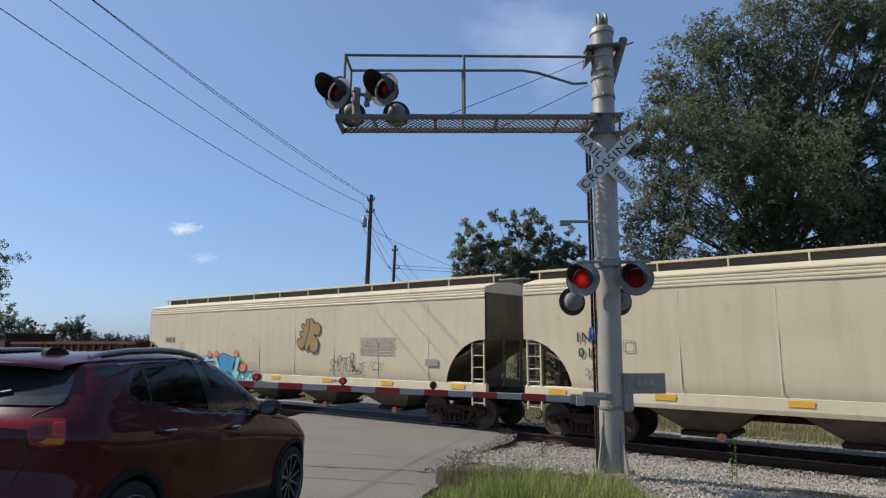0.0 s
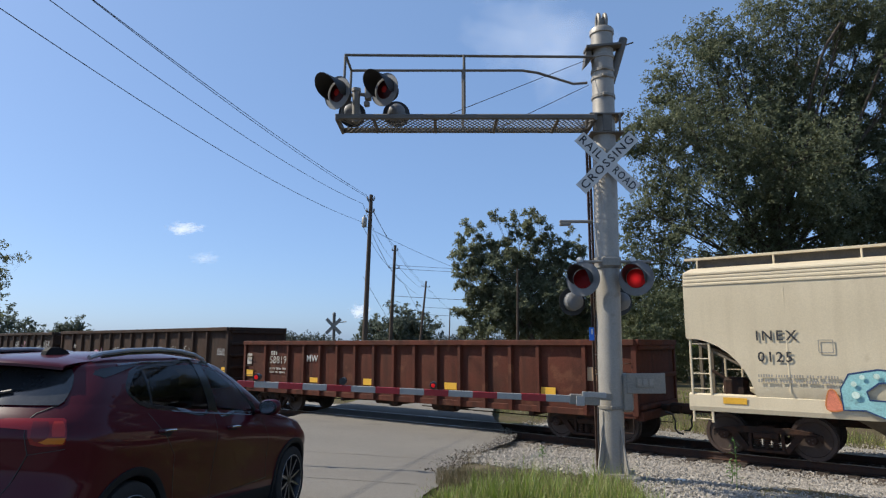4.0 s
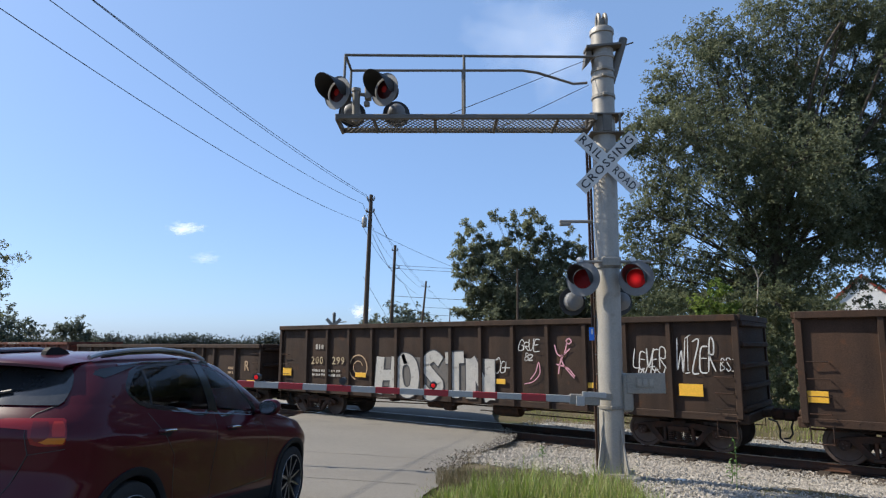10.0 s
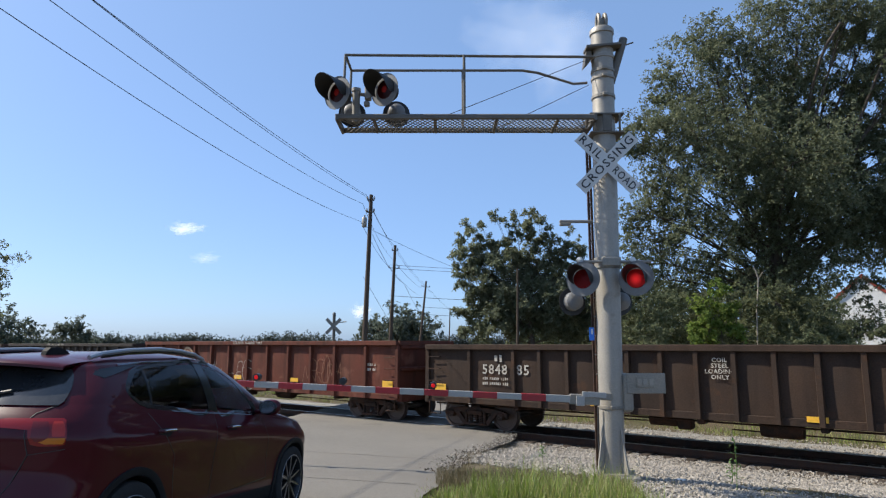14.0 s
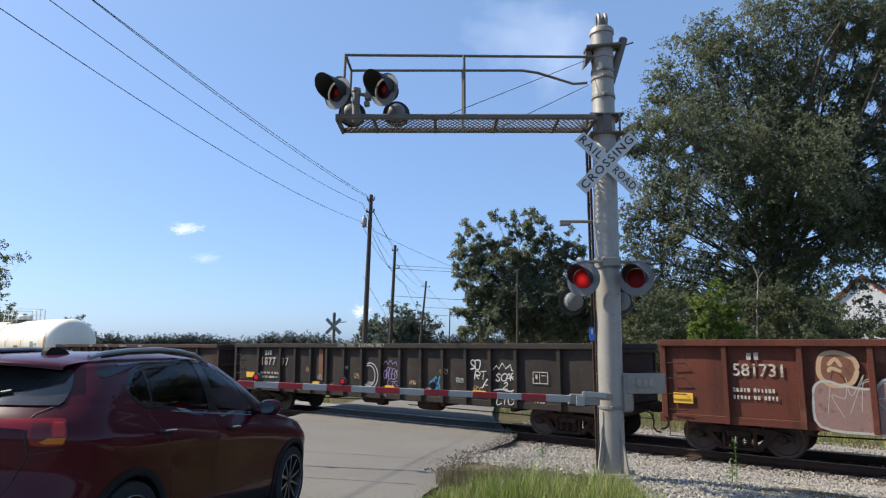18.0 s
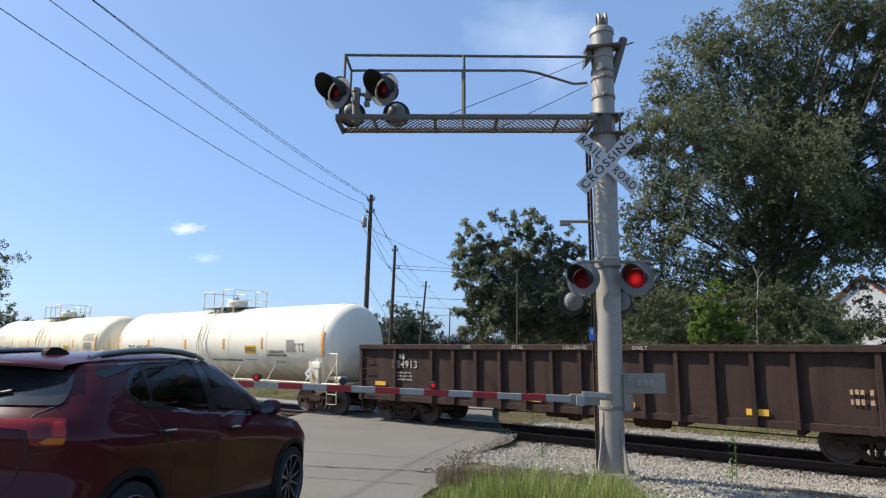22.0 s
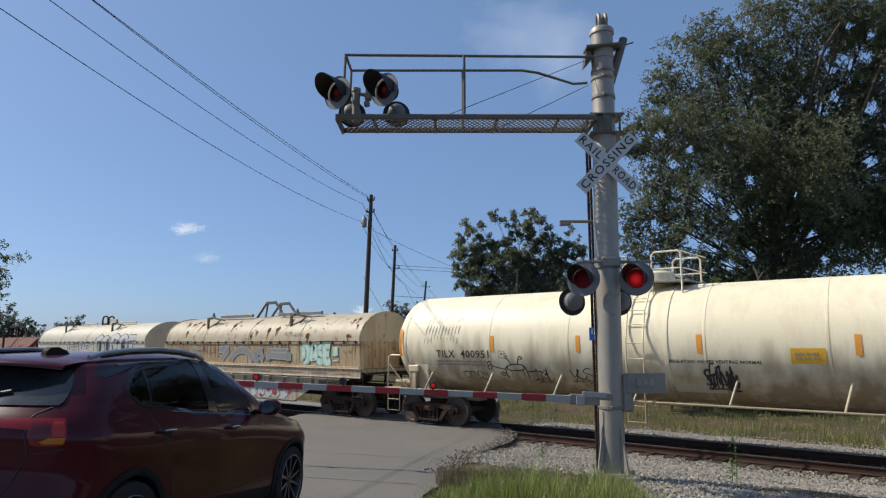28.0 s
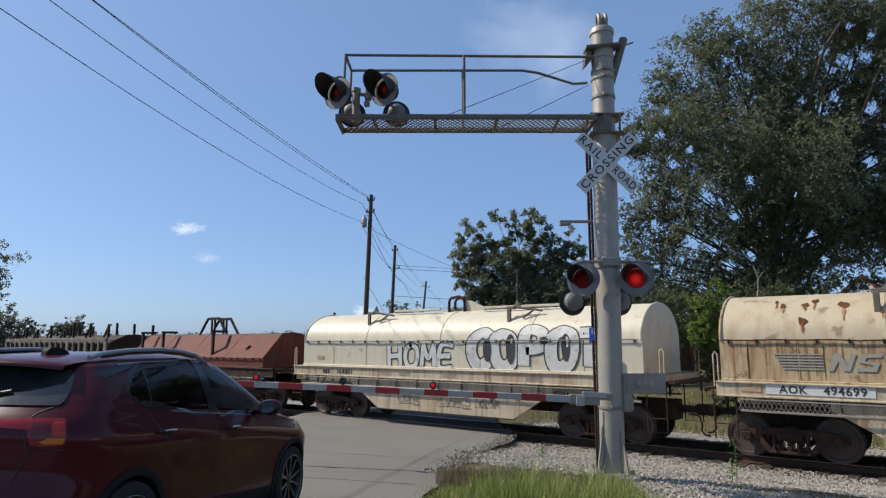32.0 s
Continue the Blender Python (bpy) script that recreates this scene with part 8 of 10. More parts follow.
def coil_car(label, x, length, hood_mat, top_mat, deck_mat, z_deck, z_side, z_top, hood_half, trucks, belly, bracket_mat, gable=False):
    """A well wagon for steel coils under one long hood: barrel roof on upright flanks, fish-belly side and mesh walkway."""
    car = thing("coil_wagon", Matrix.Translation((x, 0, 0)), label, "coil wagon", "train wagons")
    mt, mtop, md, mb = M[hood_mat], M[top_mat], M[deck_mat], M[bracket_mat]
    half = length / 2 - .62
    W = 1.42
    if gable:
        arc = [(W, z_side), (.50, z_top), (0, z_top + .04), (-.50, z_top), (-W, z_side)]
    else:
        arc = [(W * math.cos(math.pi * k / 18), z_side + (z_top - z_side) * math.sin(math.pi * k / 18)) for k in range(19)]
    hood = part("hood", Geo().prism([(W, z_deck + .02), (W, z_side), (-W, z_side), (-W, z_deck + .02)], -hood_half, hood_half, "x"), mt, car, "weathered steel hood flanks")
    part("hood_roof", Geo().prism(arc, -hood_half, hood_half, "x"), mtop, hood, "barrel roof of the hood" if not gable else "sloping roof of the hood", smooth=not gable)

    def rib(xx, r, grow):
        return Geo().pipe([Vector((xx, a * grow, z_side + (b - z_side) * grow)) for a, b in arc], r, 6)
    for xx in (-hood_half + .03, hood_half - .03):
        part("hood_rim", rib(xx, .03, 1.008), mt, hood)
    for k in range(1, 4):
        part("hood_seam", rib(-hood_half + 2 * hood_half * k / 4, .012, 1.002), mtop, hood)
    for k in range(1, 8):
        for s in (-1, 1):
            part("flank_seam", Geo().box(-hood_half + 2 * hood_half * k / 8, s * (W + .004), (z_deck + z_side) / 2, .02, .014, z_side - z_deck - .06), mt, hood)
    for s in (-1, 1):
        # a rod held off the flank by clips
        rr = random.Random(int(-x))
        part("hood_rod", Geo().pipe([(-hood_half + .1 + (2 * hood_half - .2) * k / 24, s * (W + .05), z_side + .015 * rr.uniform(-1, 1)) for k in range(25)], .016, 5), mb, hood)
        for k in range(22):
            xx = -hood_half + .2 + (2 * hood_half - .4) * k / 21
            part("rod_clip", Geo().box(xx, s * (W + .03), z_side - .02, .035, .06, .10, .008), mb, hood)
        part("hood_foot", Geo().box(0, s * (W + .025), z_deck + .05, 2 * hood_half, .06, .06, .01), mt, hood)
    # deck, skirt, walkway of steel mesh, fish-belly sill
    part("deck", Geo().box(0, 0, z_deck - .06, 2 * half, 2.84, .12, .01), md, car)
    for s in (-1, 1):
        skirt = part("skirt", Geo().box(0, s * 1.46, z_deck - .13, 2 * half, .05, .30, .01).box(0, s * 1.485, z_deck + .01, 2 * half, .09, .04, .008).box(0, s * 1.485, z_deck - .29, 2 * half, .09, .04, .008), md, car, "side sill with worn yellow strips")
        part("walkway_edge", Geo().box(0, s * 1.53, z_deck - .60, 2 * half - 1.0, .03, .05, .006).box(0, s * 1.53, z_deck - .36, 2 * half - 1.0, .02, .03, .004), M["galv"], skirt)
        g = Geo()
        n = int((2 * half - 1.0) / .09)
        for k in range(n):
            xx = -half + .5 + .09 * k
            for d in (-.05, .05):
                g.add([(xx - d, s * 1.535, z_deck - .59), (xx - d + .012, s * 1.535, z_deck - .59), (xx + d + .012, s * 1.535, z_deck - .37), (xx + d, s * 1.535, z_deck - .37)], [(0, 1, 2, 3)])
        tagged(part("walkway_mesh", g, M["galv"], skirt, "open steel mesh"), kind="stuff")
        for k in range(15):
            xx = -half + .8 + (2 * half - 1.6) * k / 14
            part("walkway_hanger", Geo().prism([(s * 1.44, z_deck - .30), (s * 1.53, z_deck - .33), (s * 1.53, z_deck - .62), (s * 1.44, z_deck - .66)], xx - .02, xx + .02, "x"), M["steel_dark"], skirt)
        b = belly
        part("belly_sill", Geo().prism([(-b - 1.25, z_deck - .52), (-b, .44), (b, .44), (b + 1.25, z_deck - .52), (b + 1.25, z_deck - .34), (-b - 1.25, z_deck - .34)], s * 1.36, s * 1.42, "y"), md, car, "fish-belly side sill")
        part("belly_flange", Geo().box(0, s * 1.39, .43, 2 * b + .05, .16, .03, .006), M["steel_dark"], car)
        for e in (-1, 1):
            part("step", Geo().pipe([(e * (half + .08), s * 1.45, z_deck - .1), (e * (half + .08), s * 1.45, .42), (e * (half - .40), s * 1.45, .42), (e * (half - .40), s * 1.45, z_deck - .1)], .018, 6).tube((e * (half + .08), s * 1.45, .74), (e * (half - .40), s * 1.45, .74), .014, n=6), M["steel_dark"], car)
            part("grab_post", Geo().pipe([(e * (half + .05), s * 1.42, z_deck - .1), (e * (half + .05), s * 1.42, z_deck + .62), (e * (half + .0), s * 1.42, z_deck + .68), (e * (half - .05), s * 1.42, z_deck + .62), (e * (half - .05), s * 1.42, z_deck)], .02, 6), md, car)
    part("centre_sill", Geo().box(0, 0, .85, length - 1.4, .5, .5, .02), M["steel_dark"], car)
    for e in (-1, 1):
        part("end_platform", Geo().box(e * (half + .05), 0, z_deck - .14, .5, 2.8, .06, .01), M["steel_dark"], car)
        part("hand_brake", Geo().box(e * (half - .02), .75, z_deck + .40, .25, .3, .6, .03).lathe([(.24, -.012), (.27, 0), (.24, .012), (.21, 0), (.24, -.012)], 18, Matrix.Translation((e * (half + .16), .75, z_deck + .55)) @ pose(0, 0, 0, 0, 90, 0), False), M["steel_dark"], car)
    running_gear(car, length, trucks, .457)
    MOVING.append((car, x))
    return car


def stack_arm(car, x, z_top, material):
    """A bracket that stands off the hood's shoulder, with an arm along the roof."""
    part("stack_bracket", Geo().box(x, -1.16, z_top - .22, .12, .07, .62, .01).box(x + .05, -1.13, z_top + .10, .28, .10, .09, .01).pipe([(x + .1, -1.1, z_top + .13), (x + .9, -1.0, z_top + .02), (x + 1.0, -1.0, z_top + .0)], .035, 6).pipe([(x + .75, -1.05, z_top + .02), (x + .45, -1.14, z_top - .20)], .03, 6).prism([(x + .10, z_top + .12), (x + .22, z_top + .34), (x + .34, z_top + .12)], -1.08, -1.02, "y"), material, car, "steel stacking bracket")


def bend_to_hood(ob, z, z_side, z_top):
    """Carries paint above the hood's shoulder on round the barrel roof."""
    for v in ob.data.vertices:
        h = z + v.co.z - z_side
        out = -v.co.y
        if h > 0:
            t = h / 1.30
            v.co = (v.co.x, -(1.43 + out) * math.cos(t), z_side + (z_top - z_side + .012 + out) * math.sin(t))
        else:
            v.co = (v.co.x, -(1.43 + out), z + v.co.z)
    ob.matrix_basis = Matrix.Translation((ob.matrix_basis.translation.x, 0, 0))
    for ch in ob.children:
        bend_to_hood(ch, z, z_side, z_top)
        ch.matrix_basis = Matrix()


c = coil_car("rust-streaked cream coil wagon with a rounded hood", -95.60, 14.2, "cover", "cover_top", "beige_rust", 1.66, 2.60, 3.66, 6.37, 5.12, 3.0, "steel_dark")
g = Geo()
for k in range(6):
    g.box(-.50 + .02 * k, 0, .16 - .062 * k, .92 - .03 * k, .004, .030)
g.prism([(.05, -.18), (.15, -.18), (.25, .02), (.33, -.18), (.45, -.18), (.58, .18), (.48, .18), (.40, -.05), (.30, .18), (.18, .18)], -.002, .002, "y")
g.prism([(.55, -.18), (.90, -.18), (.97, 0), (.72, .03), (.75, .10), (1.0, .11), (1.03, .18), (.67, .18), (.60, .0), (.85, -.05), (.83, -.10), (.56, -.11)], -.002, .002, "y")
part("emblem", g, M["grey_ink"], c, "dark striped owner's emblem", at=side_at(-4.30, 2.14, 1.434))
plate(c, "number_plate", -4.45, 1.545, 2.0, .21, 1.494, M["sign_white"])
letters(c, "494699", -3.97, 1.545, .17, 1.502, M["ink"])
letters(c, "AOK", -4.92, 1.545, .17, 1.502, M["ink"])


def outlined(strokes, x, z, y, wide, rim, fill, line, label):
    """Broad sprayed strokes with a lighter rim."""
    for k, st in enumerate(strokes):
        a, b = Geo(), Geo()
        pts = curve(st, 6) if len(st) > 2 else [st[0], ((st[0][0] + st[1][0]) / 2, (st[0][1] + st[1][1]) / 2), st[1]]
        ribbon(a, pts, wide + 2 * rim, lift=.002 + .002 * k, taper=1)
        ribbon(b, pts, wide, lift=.003 + .002 * k, taper=.96)
        o_ = part("graffiti", b, fill, c, label, at=side_at(x, z, y))
        part("graffiti_outline", a, line, o_)


outlined([[(-2.30, .16), (-1.55, .18)], [(-1.62, .16), (-2.05, -.24)], [(-1.40, -.28), (-1.12, .02), (-.62, .16), (-.15, .02), (.10, -.28)], [(.72, .10), (.48, .12), (.28, -.02), (.30, -.20), (.50, -.28)], [(.55, -.04), (.80, -.2)], [(1.10, .12), (1.08, -.24)], [(1.10, .10), (2.30, .08)], [(2.30, .08), (2.32, -.24)], [(1.2, -.04), (2.2, -.06)]], .3, 2.12, 1.434, .22, .035, P["ash"], P["worn_white"], "grey and white block graffiti")
fat_letters(c, "DASE!", 4.40, 2.18, 1.98, .56, 1.436, .19, P["pale_mint"], P["mint"], 82, "mint green graffiti letters", .05)
for x0, w0, sd in ((-1.62, 2.62, 83), (1.32, 2.62, 84)):
    r0 = random.Random(sd)
    rim = [(x0 - w0 / 2 + w0 * k / 8, 1.06 + .03 * math.sin(k * 2.2 + sd)) for k in range(9)] + [(x0 + w0 / 2 - w0 * k / 8, .50 + .03 * math.sin(k * 1.9 + sd)) for k in range(9)]
    sprayed(c, "graffiti", rim, 1.424, P["white"], None, .03, "white bubble letters outlined in black", .002)
    sprayed(c, "graffiti", [(x0 - w0 * .46, .88), (x0 - w0 * .2, .82), (x0 + w0 * .1, .86), (x0 + w0 * .46, .82), (x0 + w0 * .46, 1.05), (x0, 1.06), (x0 - w0 * .46, 1.05)], 1.424, P["ash"], None, label="grey honeycomb shading", lift=.005)
    for k in range(6):
        xx = x0 - w0 * .44 + w0 * .88 * k / 5
        g = Geo()
        kink = r0.uniform(-.06, .06)
        ribbon(g, curve([(xx - .10, 1.06), (xx - .06 + kink, .90), (xx + .10, .80), (xx + .14, .62), (xx - .05, .50)], 6), .026, lift=.008)
        ribbon(g, curve([(xx + .02, 1.05), (xx + .08, .92), (xx + .03 + kink, .78), (xx + .0, .70)], 5), .022, lift=.009)
        part("graffiti", g, P["black"], c, "black letter lines", at=side_at(0, 0, 1.424))
for k in range(14):
    r0 = random.Random(700 + k)
    rad = r0.choice((.04, .05, .06, .12))
    part("graffiti_dot", Geo().lathe([(0, 0), (rad, 0), (rad, .004), (0, .004)], 14, pose(0, 0, 0, 90, 0, 0)), P["red"], c, at=side_at(-2.8 + k * .42, r0.uniform(.55, 1.0), 1.442))
M["rust_patch"] = surface("flaking_rust", (0.085, 0.035, 0.016), 0.85, 0, (0.15, 0.06, 0.022), 0.8, 9, bump=0.3, vary=0.25)
M["rust_run"] = surface("rust_run_stain", (0.24, 0.095, 0.03), 0.75, 0, (0.33, 0.19, 0.085), 0.9, 7, bump=0.1, vary=0.2)
r0 = random.Random(7001)
for k in range(44):
    x0, z0, rad = r0.uniform(-6.1, 6.1), 2.75 + 1.1 * r0.random(), r0.choice((.03, .04, .05, .07, .09, .13))
    blot = [(rad * r0.uniform(.5, 1.25) * math.cos(a) * .8, rad * r0.uniform(.6, 1.4) * math.sin(a)) for a in np.linspace(0, 5.5, 8)]
    c_ = curve(blot, 3, True)
    o = part("rust_patch", Geo().add([(a, -.004, b) for a, b in c_], [tuple(range(len(c_)))]), M["rust_patch"], c, at=side_at(x0, z0, 1.43))
    bend_to_hood(o, z0, 2.60, 3.66)
    if rad > .06:
        g = Geo()
        ribbon(g, [(0, -rad * .6), (.01, -rad * 1.6), (0, -rad * r0.uniform(2.2, 4.0))], rad * .5, lift=.003, taper=.3)
        o = part("rust_run", g, M["rust_run"], c, at=side_at(x0, z0, 1.43))
        bend_to_hood(o, z0, 2.60, 3.66)
for k in range(64):
    x0, n0 = r0.uniform(-6.3, 6.3), r0.uniform(.10, .85)
    g = Geo()
    ribbon(g, [(0, 0), (r0.uniform(-.01, .01), -n0 * .4), (0, -n0)], r0.uniform(.012, .05), lift=.001 + .00002 * k, taper=.35)
    part("rust_run", g, M["rust_run"] if k % 3 else M["rust_patch"], c, at=side_at(x0, 2.56, 1.424))
part("stacking_rail", Geo().box(-2.0, -.62, 3.70, 2.3, .10, .12, .01), M["galv"], c, "grey steel stacking rail")
part("stacking_rail", Geo().box(2.2, -.62, 3.70, 2.6, .10, .12, .01), M["galv"], c, "grey steel stacking rail")
for y0 in (-.35, .35):
    part("lifting_bail", Geo().box(0, y0, 4.22, .62, .10, .12, .01).pipe([(-.95, y0, 3.58), (-.30, y0, 4.22)], .05, 6).pipe([(.95, y0, 3.58), (.30, y0, 4.22)], .05, 6).pipe([(-.35, y0, 3.62), (-.22, y0, 4.2)], .04, 6), M["frame_grey"], c, "rusty steel lifting bail")
for xx in (-3.3, 2.35):
    stack_arm(c, xx, 3.52, M["frame_grey"])
for x0, w0 in ((-5.75, .42), (-3.1, .30), (-1.35, .36), (1.45, .42), (3.3, .45), (5.6, .75)):
    plate(c, "reflector", x0, 1.62 - .10, w0, .09, 1.494, P["tan"], "worn yellow strip")
for k, (x0, w0) in enumerate(((.9, 1.1), (2.5, 1.0), (4.4, .9))):
    bars(c, x0, 1.50, w0, .10, 2, 1.494, M["grey_ink"], 610 + k)
o = handwritten(c, "NTHTN", 2.75, 2.93, 1.1, .2, .03, 1.43, P["smoke"], 611, "faded dark tag")
bend_to_hood(o, 2.93, 2.60, 3.66)

c = coil_car("pale cream coil wagon with big white graffiti letters", -110.15, 14.9, "cover2", "cover2", "beige_rust", 1.72, 2.62, 3.60, 6.37, 5.0, 2.6, "galv_dark")
o = fat_letters(c, "HOME", -.80, 2.16, 2.75, .70, 1.43, .15, P["white"], P["black"], 85, "white graffiti letters outlined in black", .04)
bend_to_hood(o, 2.16, 2.62, 3.60)
o = fat_letters(c, "COPOT", 3.25, 2.46, 4.4, 1.10, 1.43, .36, P["white"], P["black"], 86, "white graffiti letters outlined in black", .045)
bend_to_hood(o, 2.46, 2.62, 3.60)
for sd, x0, z0, w0, h0 in ((870, 1.75, 2.35, .14, .34), (871, 2.55, 2.40, .15, .45), (872, 4.28, 2.45, .13, .40), (873, 3.62, 2.62, .14, .12)):
    hole = [(x0 + w0 * math.cos(a), h0 * math.sin(a)) for a in np.linspace(0, 5.6, 9)]
    g = Geo().add([(a, -.016, b) for a, b in curve(hole, 4, True)], [tuple(range(36))])
    o = part("graffiti", g, P["black"], c, "black letter hollow", at=side_at(0, z0, 1.43))
    bend_to_hood(o, z0, 2.62, 3.60)
letters(c, "164881", -4.14, 1.57, .18, 1.494, M["ink"])
bars(c, -5.05, 1.57, .36, .18, 1, 1.494, M["ink"], 62)
plate(c, "reflector", -5.45, 2.05, .35, .12, 1.436, P["tan"], "worn yellow strip")
for x0 in (-2.2, -1.4, .4, 3.3):
    bars(c, x0, 1.58, .5, .14, 2, 1.494, M["grey_ink"], int(x0 * 10) + 640)
for k, (x0, w0) in enumerate(((-1.3, .9), (.5, 1.2), (1.7, .8))):
    scrawl(c, x0, .80, w0, .26, 5, .035, 1.424, P["smoke"], 650 + k, "faded scratched tag")
part("stacking_rail", Geo().box(-1.6, -.62, 3.63, 2.0, .09, .07, .01), M["cover2"], c)
part("stacking_rail", Geo().box(2.4, -.62, 3.63, 2.8, .09, .07, .01), M["cover2"], c)
for y0 in (-.45, -.12):
    part("lifting_bail", Geo().pipe([(-.38, y0, 3.5), (-.38, y0, 3.88), (-.30, y0, 4.0), (.02, y0, 4.04), (.18, y0, 3.98), (.24, y0, 3.86), (.24, y0, 3.5)], .045, 8), M["steel_dark"], c, "dark steel lifting hoop", smooth=True)
part("bail_gusset", Geo().prism([(.2, 3.55), (.3, 3.9), (.95, 3.62), (1.0, 3.55)], -.40, -.10, "y").prism([(-1.0, 3.55), (-.35, 3.66), (-.35, 3.55)], -.40, -.10, "y"), M["cover2"], c)
for xx in (-3.3, 2.35):
    stack_arm(c, xx, 3.46, M["frame_grey"])
part("yellow_panel", Geo().box(5.55, -1.50, 2.0, .40, .05, .42, .01), P["tan"], c, "faded yellow corner panel")

c = coil_car("brown-red coil wagon with a sloping hood", -124.25, 13.3, "red_cover", "red_cover", "steel_dark", 1.55, 1.95, 2.92, 5.3, 4.6, 2.6, "steel_dark", True)
for y0 in (-.3, .3):
    part("bail_frame", Geo().box(0, y0, 3.66, .9, .1, .12, .01).pipe([(-1.15, y0, 2.85), (-.45, y0, 3.66)], .06, 6).pipe([(1.15, y0, 2.85), (.45, y0, 3.66)], .06, 6).pipe([(-.12, y0, 2.85), (-.12, y0, 3.66)], .05, 6).pipe([(.12, y0, 2.85), (.12, y0, 3.66)], .05, 6), M["steel_dark"], c, "dark lifting frame")
for xx in (-4.4, -2.5, 1.6):
    part("stack_bracket", Geo().box(xx, -1.30, 2.45, .13, .10, 1.3, .01).box(xx, -1.0, 3.05, .16, .75, .10, .01), M["steel_dark"], c, "dark stacking post")
part("repaint_patch", Geo().prism([(-.22, -1.18), (.05, -1.18), (.30, -.84), (.03, -.84)], 2.44, 2.445, "z"), M["sign_white"], c, "white dash of paint", at=Matrix.Translation((3.7, 0, 0)))

c = coil_car("dark open-framed wagon with pale posts and a steel load", -138.9, 15.6, "steel_dark", "steel_dark", "frame_grey", 1.60, 2.5, 2.95, 6.9, 5.6, 3.4, "steel_dark", True)
for s in (-1, 1):
    part("top_chord", Geo().box(0, s * 1.50, 2.72, 13.9, .14, .22, .02), M["frame_grey"], c, "pale upper rail")
    for k in range(19):
        part("frame_post", Geo().box(-6.85 + 13.7 * k / 18, s * 1.50, 2.10, .16 if k % 3 else .34, .12, 1.0, .015), M["frame_grey"], c)
for k, (xx, h) in enumerate(((-6.2, .5), (-4.6, .7), (-2.9, .55), (-.9, .75), (1.0, .5), (2.2, .9), (4.3, .8), (6.4, .7))):
    part("stacking_frame", Geo().box(xx, -1.2, 2.85 + h / 2, .12, .12, h, .02).box(xx, 1.2, 2.85 + h / 2, .12, .12, h, .02).pipe([(xx, -1.2, 2.8 + h), (xx - .6, -1.2, 2.75)], .05, 6).box(xx + (.5 if k in (3, 5) else .1), -1.2, 2.8 + h, 1.3 if k in (3, 5) else .3, .1, .08, .01), M["steel_dark"], c)


# ---------------------------------------------------------------- waiting car
M["maroon"] = surface("dark_maroon_car_paint", (0.052, 0.0025, 0.0074), 0.35, 0.0, (0.044, 0.0021, 0.0063), 0.4, 2, bump=0, vary=0.03, coat=0.40)
M["maroon"].node_tree.nodes["Principled BSDF"].inputs["Coat Roughness"].default_value = 0.02
M["maroon"].node_tree.nodes["Principled BSDF"].inputs["Specular IOR Level"].default_value = 0.08
M["chrome_dark"] = plain("smoked_chrome_trim", (0.22, 0.22, 0.24), 0.18, 1.0)
M["rail_grey"] = plain("satin_grey_rail", (0.34, 0.35, 0.37), 0.35, 0.6)
M["dark_rim"] = plain("dark_grey_rim", (0.02, 0.02, 0.022), 0.3, 0.2)
M["tail_bright"] = plain("bright_red_lens", (0.38, 0.022, 0.012), 0.2)
M["clad"] = surface("black_plastic_cladding", (0.012, 0.012, 0.012), 0.7, 0, (0.018, 0.018, 0.018), 0.5, 6, bump=0.1, bump_scale=200, vary=0.1)
M["tyre"] = surface("tyre_rubber", (0.02, 0.02, 0.02), 0.8, 0, (0.035, 0.033, 0.03), 0.5, 6, bump=0.2, bump_scale=90)
M["gloss_black"] = plain("gloss_black_trim", (0.006, 0.006, 0.007), 0.15)
M["chrome"] = plain("chrome_trim", (0.62, 0.62, 0.62), 0.12, 1.0)
M["alloy"] = surface("dark_alloy", (0.34, 0.34, 0.35), 0.3, 0.8, (0.25, 0.25, 0.25), 0.4, 8, bump=0, vary=0.05)
M["tail_red"] = plain("red_tail_lens", (0.19, 0.006, 0.007), 0.15)
M["tail_dark"] = plain("deep_red_lens", (0.11, 0.005, 0.007), 0.2)
M["tail_amber"] = plain("amber_tail_lens", (0.46, 0.14, 0.012), 0.2)
M["seat"] = surface("dark_seat_cloth", (0.03, 0.028, 0.028), 0.9, 0, (0.045, 0.04, 0.04), 0.5, 8)


def tinted(name, tint):
    ma = bpy.data.materials.new(name)
    ma.use_nodes = True
    n, k = ma.node_tree.nodes, ma.node_tree.links
    tr = n.new("ShaderNodeBsdfTransparent")
    tr.inputs["Color"].default_value = (tint, tint * 1.02, tint, 1)
    gl = n.new("ShaderNodeBsdfGlossy")
    gl.inputs["Roughness"].default_value = 0.03
    fr = n.new("ShaderNodeFresnel")
    fr.inputs["IOR"].default_value = 1.38
    mx = n.new("ShaderNodeMixShader")
    k.new(fr.outputs[0], mx.inputs[0])
    k.new(tr.outputs[0], mx.inputs[1])
    k.new(gl.outputs[0], mx.inputs[2])
    k.new(mx.outputs[0], n["Material Output"].inputs["Surface"])
    return ma


M["glass_dark"] = tinted("privacy_glass", 0.13)
# pale grey patches paint the sky's reflection into the rear glass
M["glass_sky_grey"] = surface("sky_grey_rear_glass", (0.022, 0.023, 0.025), 0.08, 0, (0.085, 0.083, 0.078), 0.9, 1.6, bump=0, vary=0.1)
M["glass_light"] = tinted("tinted_glass", 0.85)

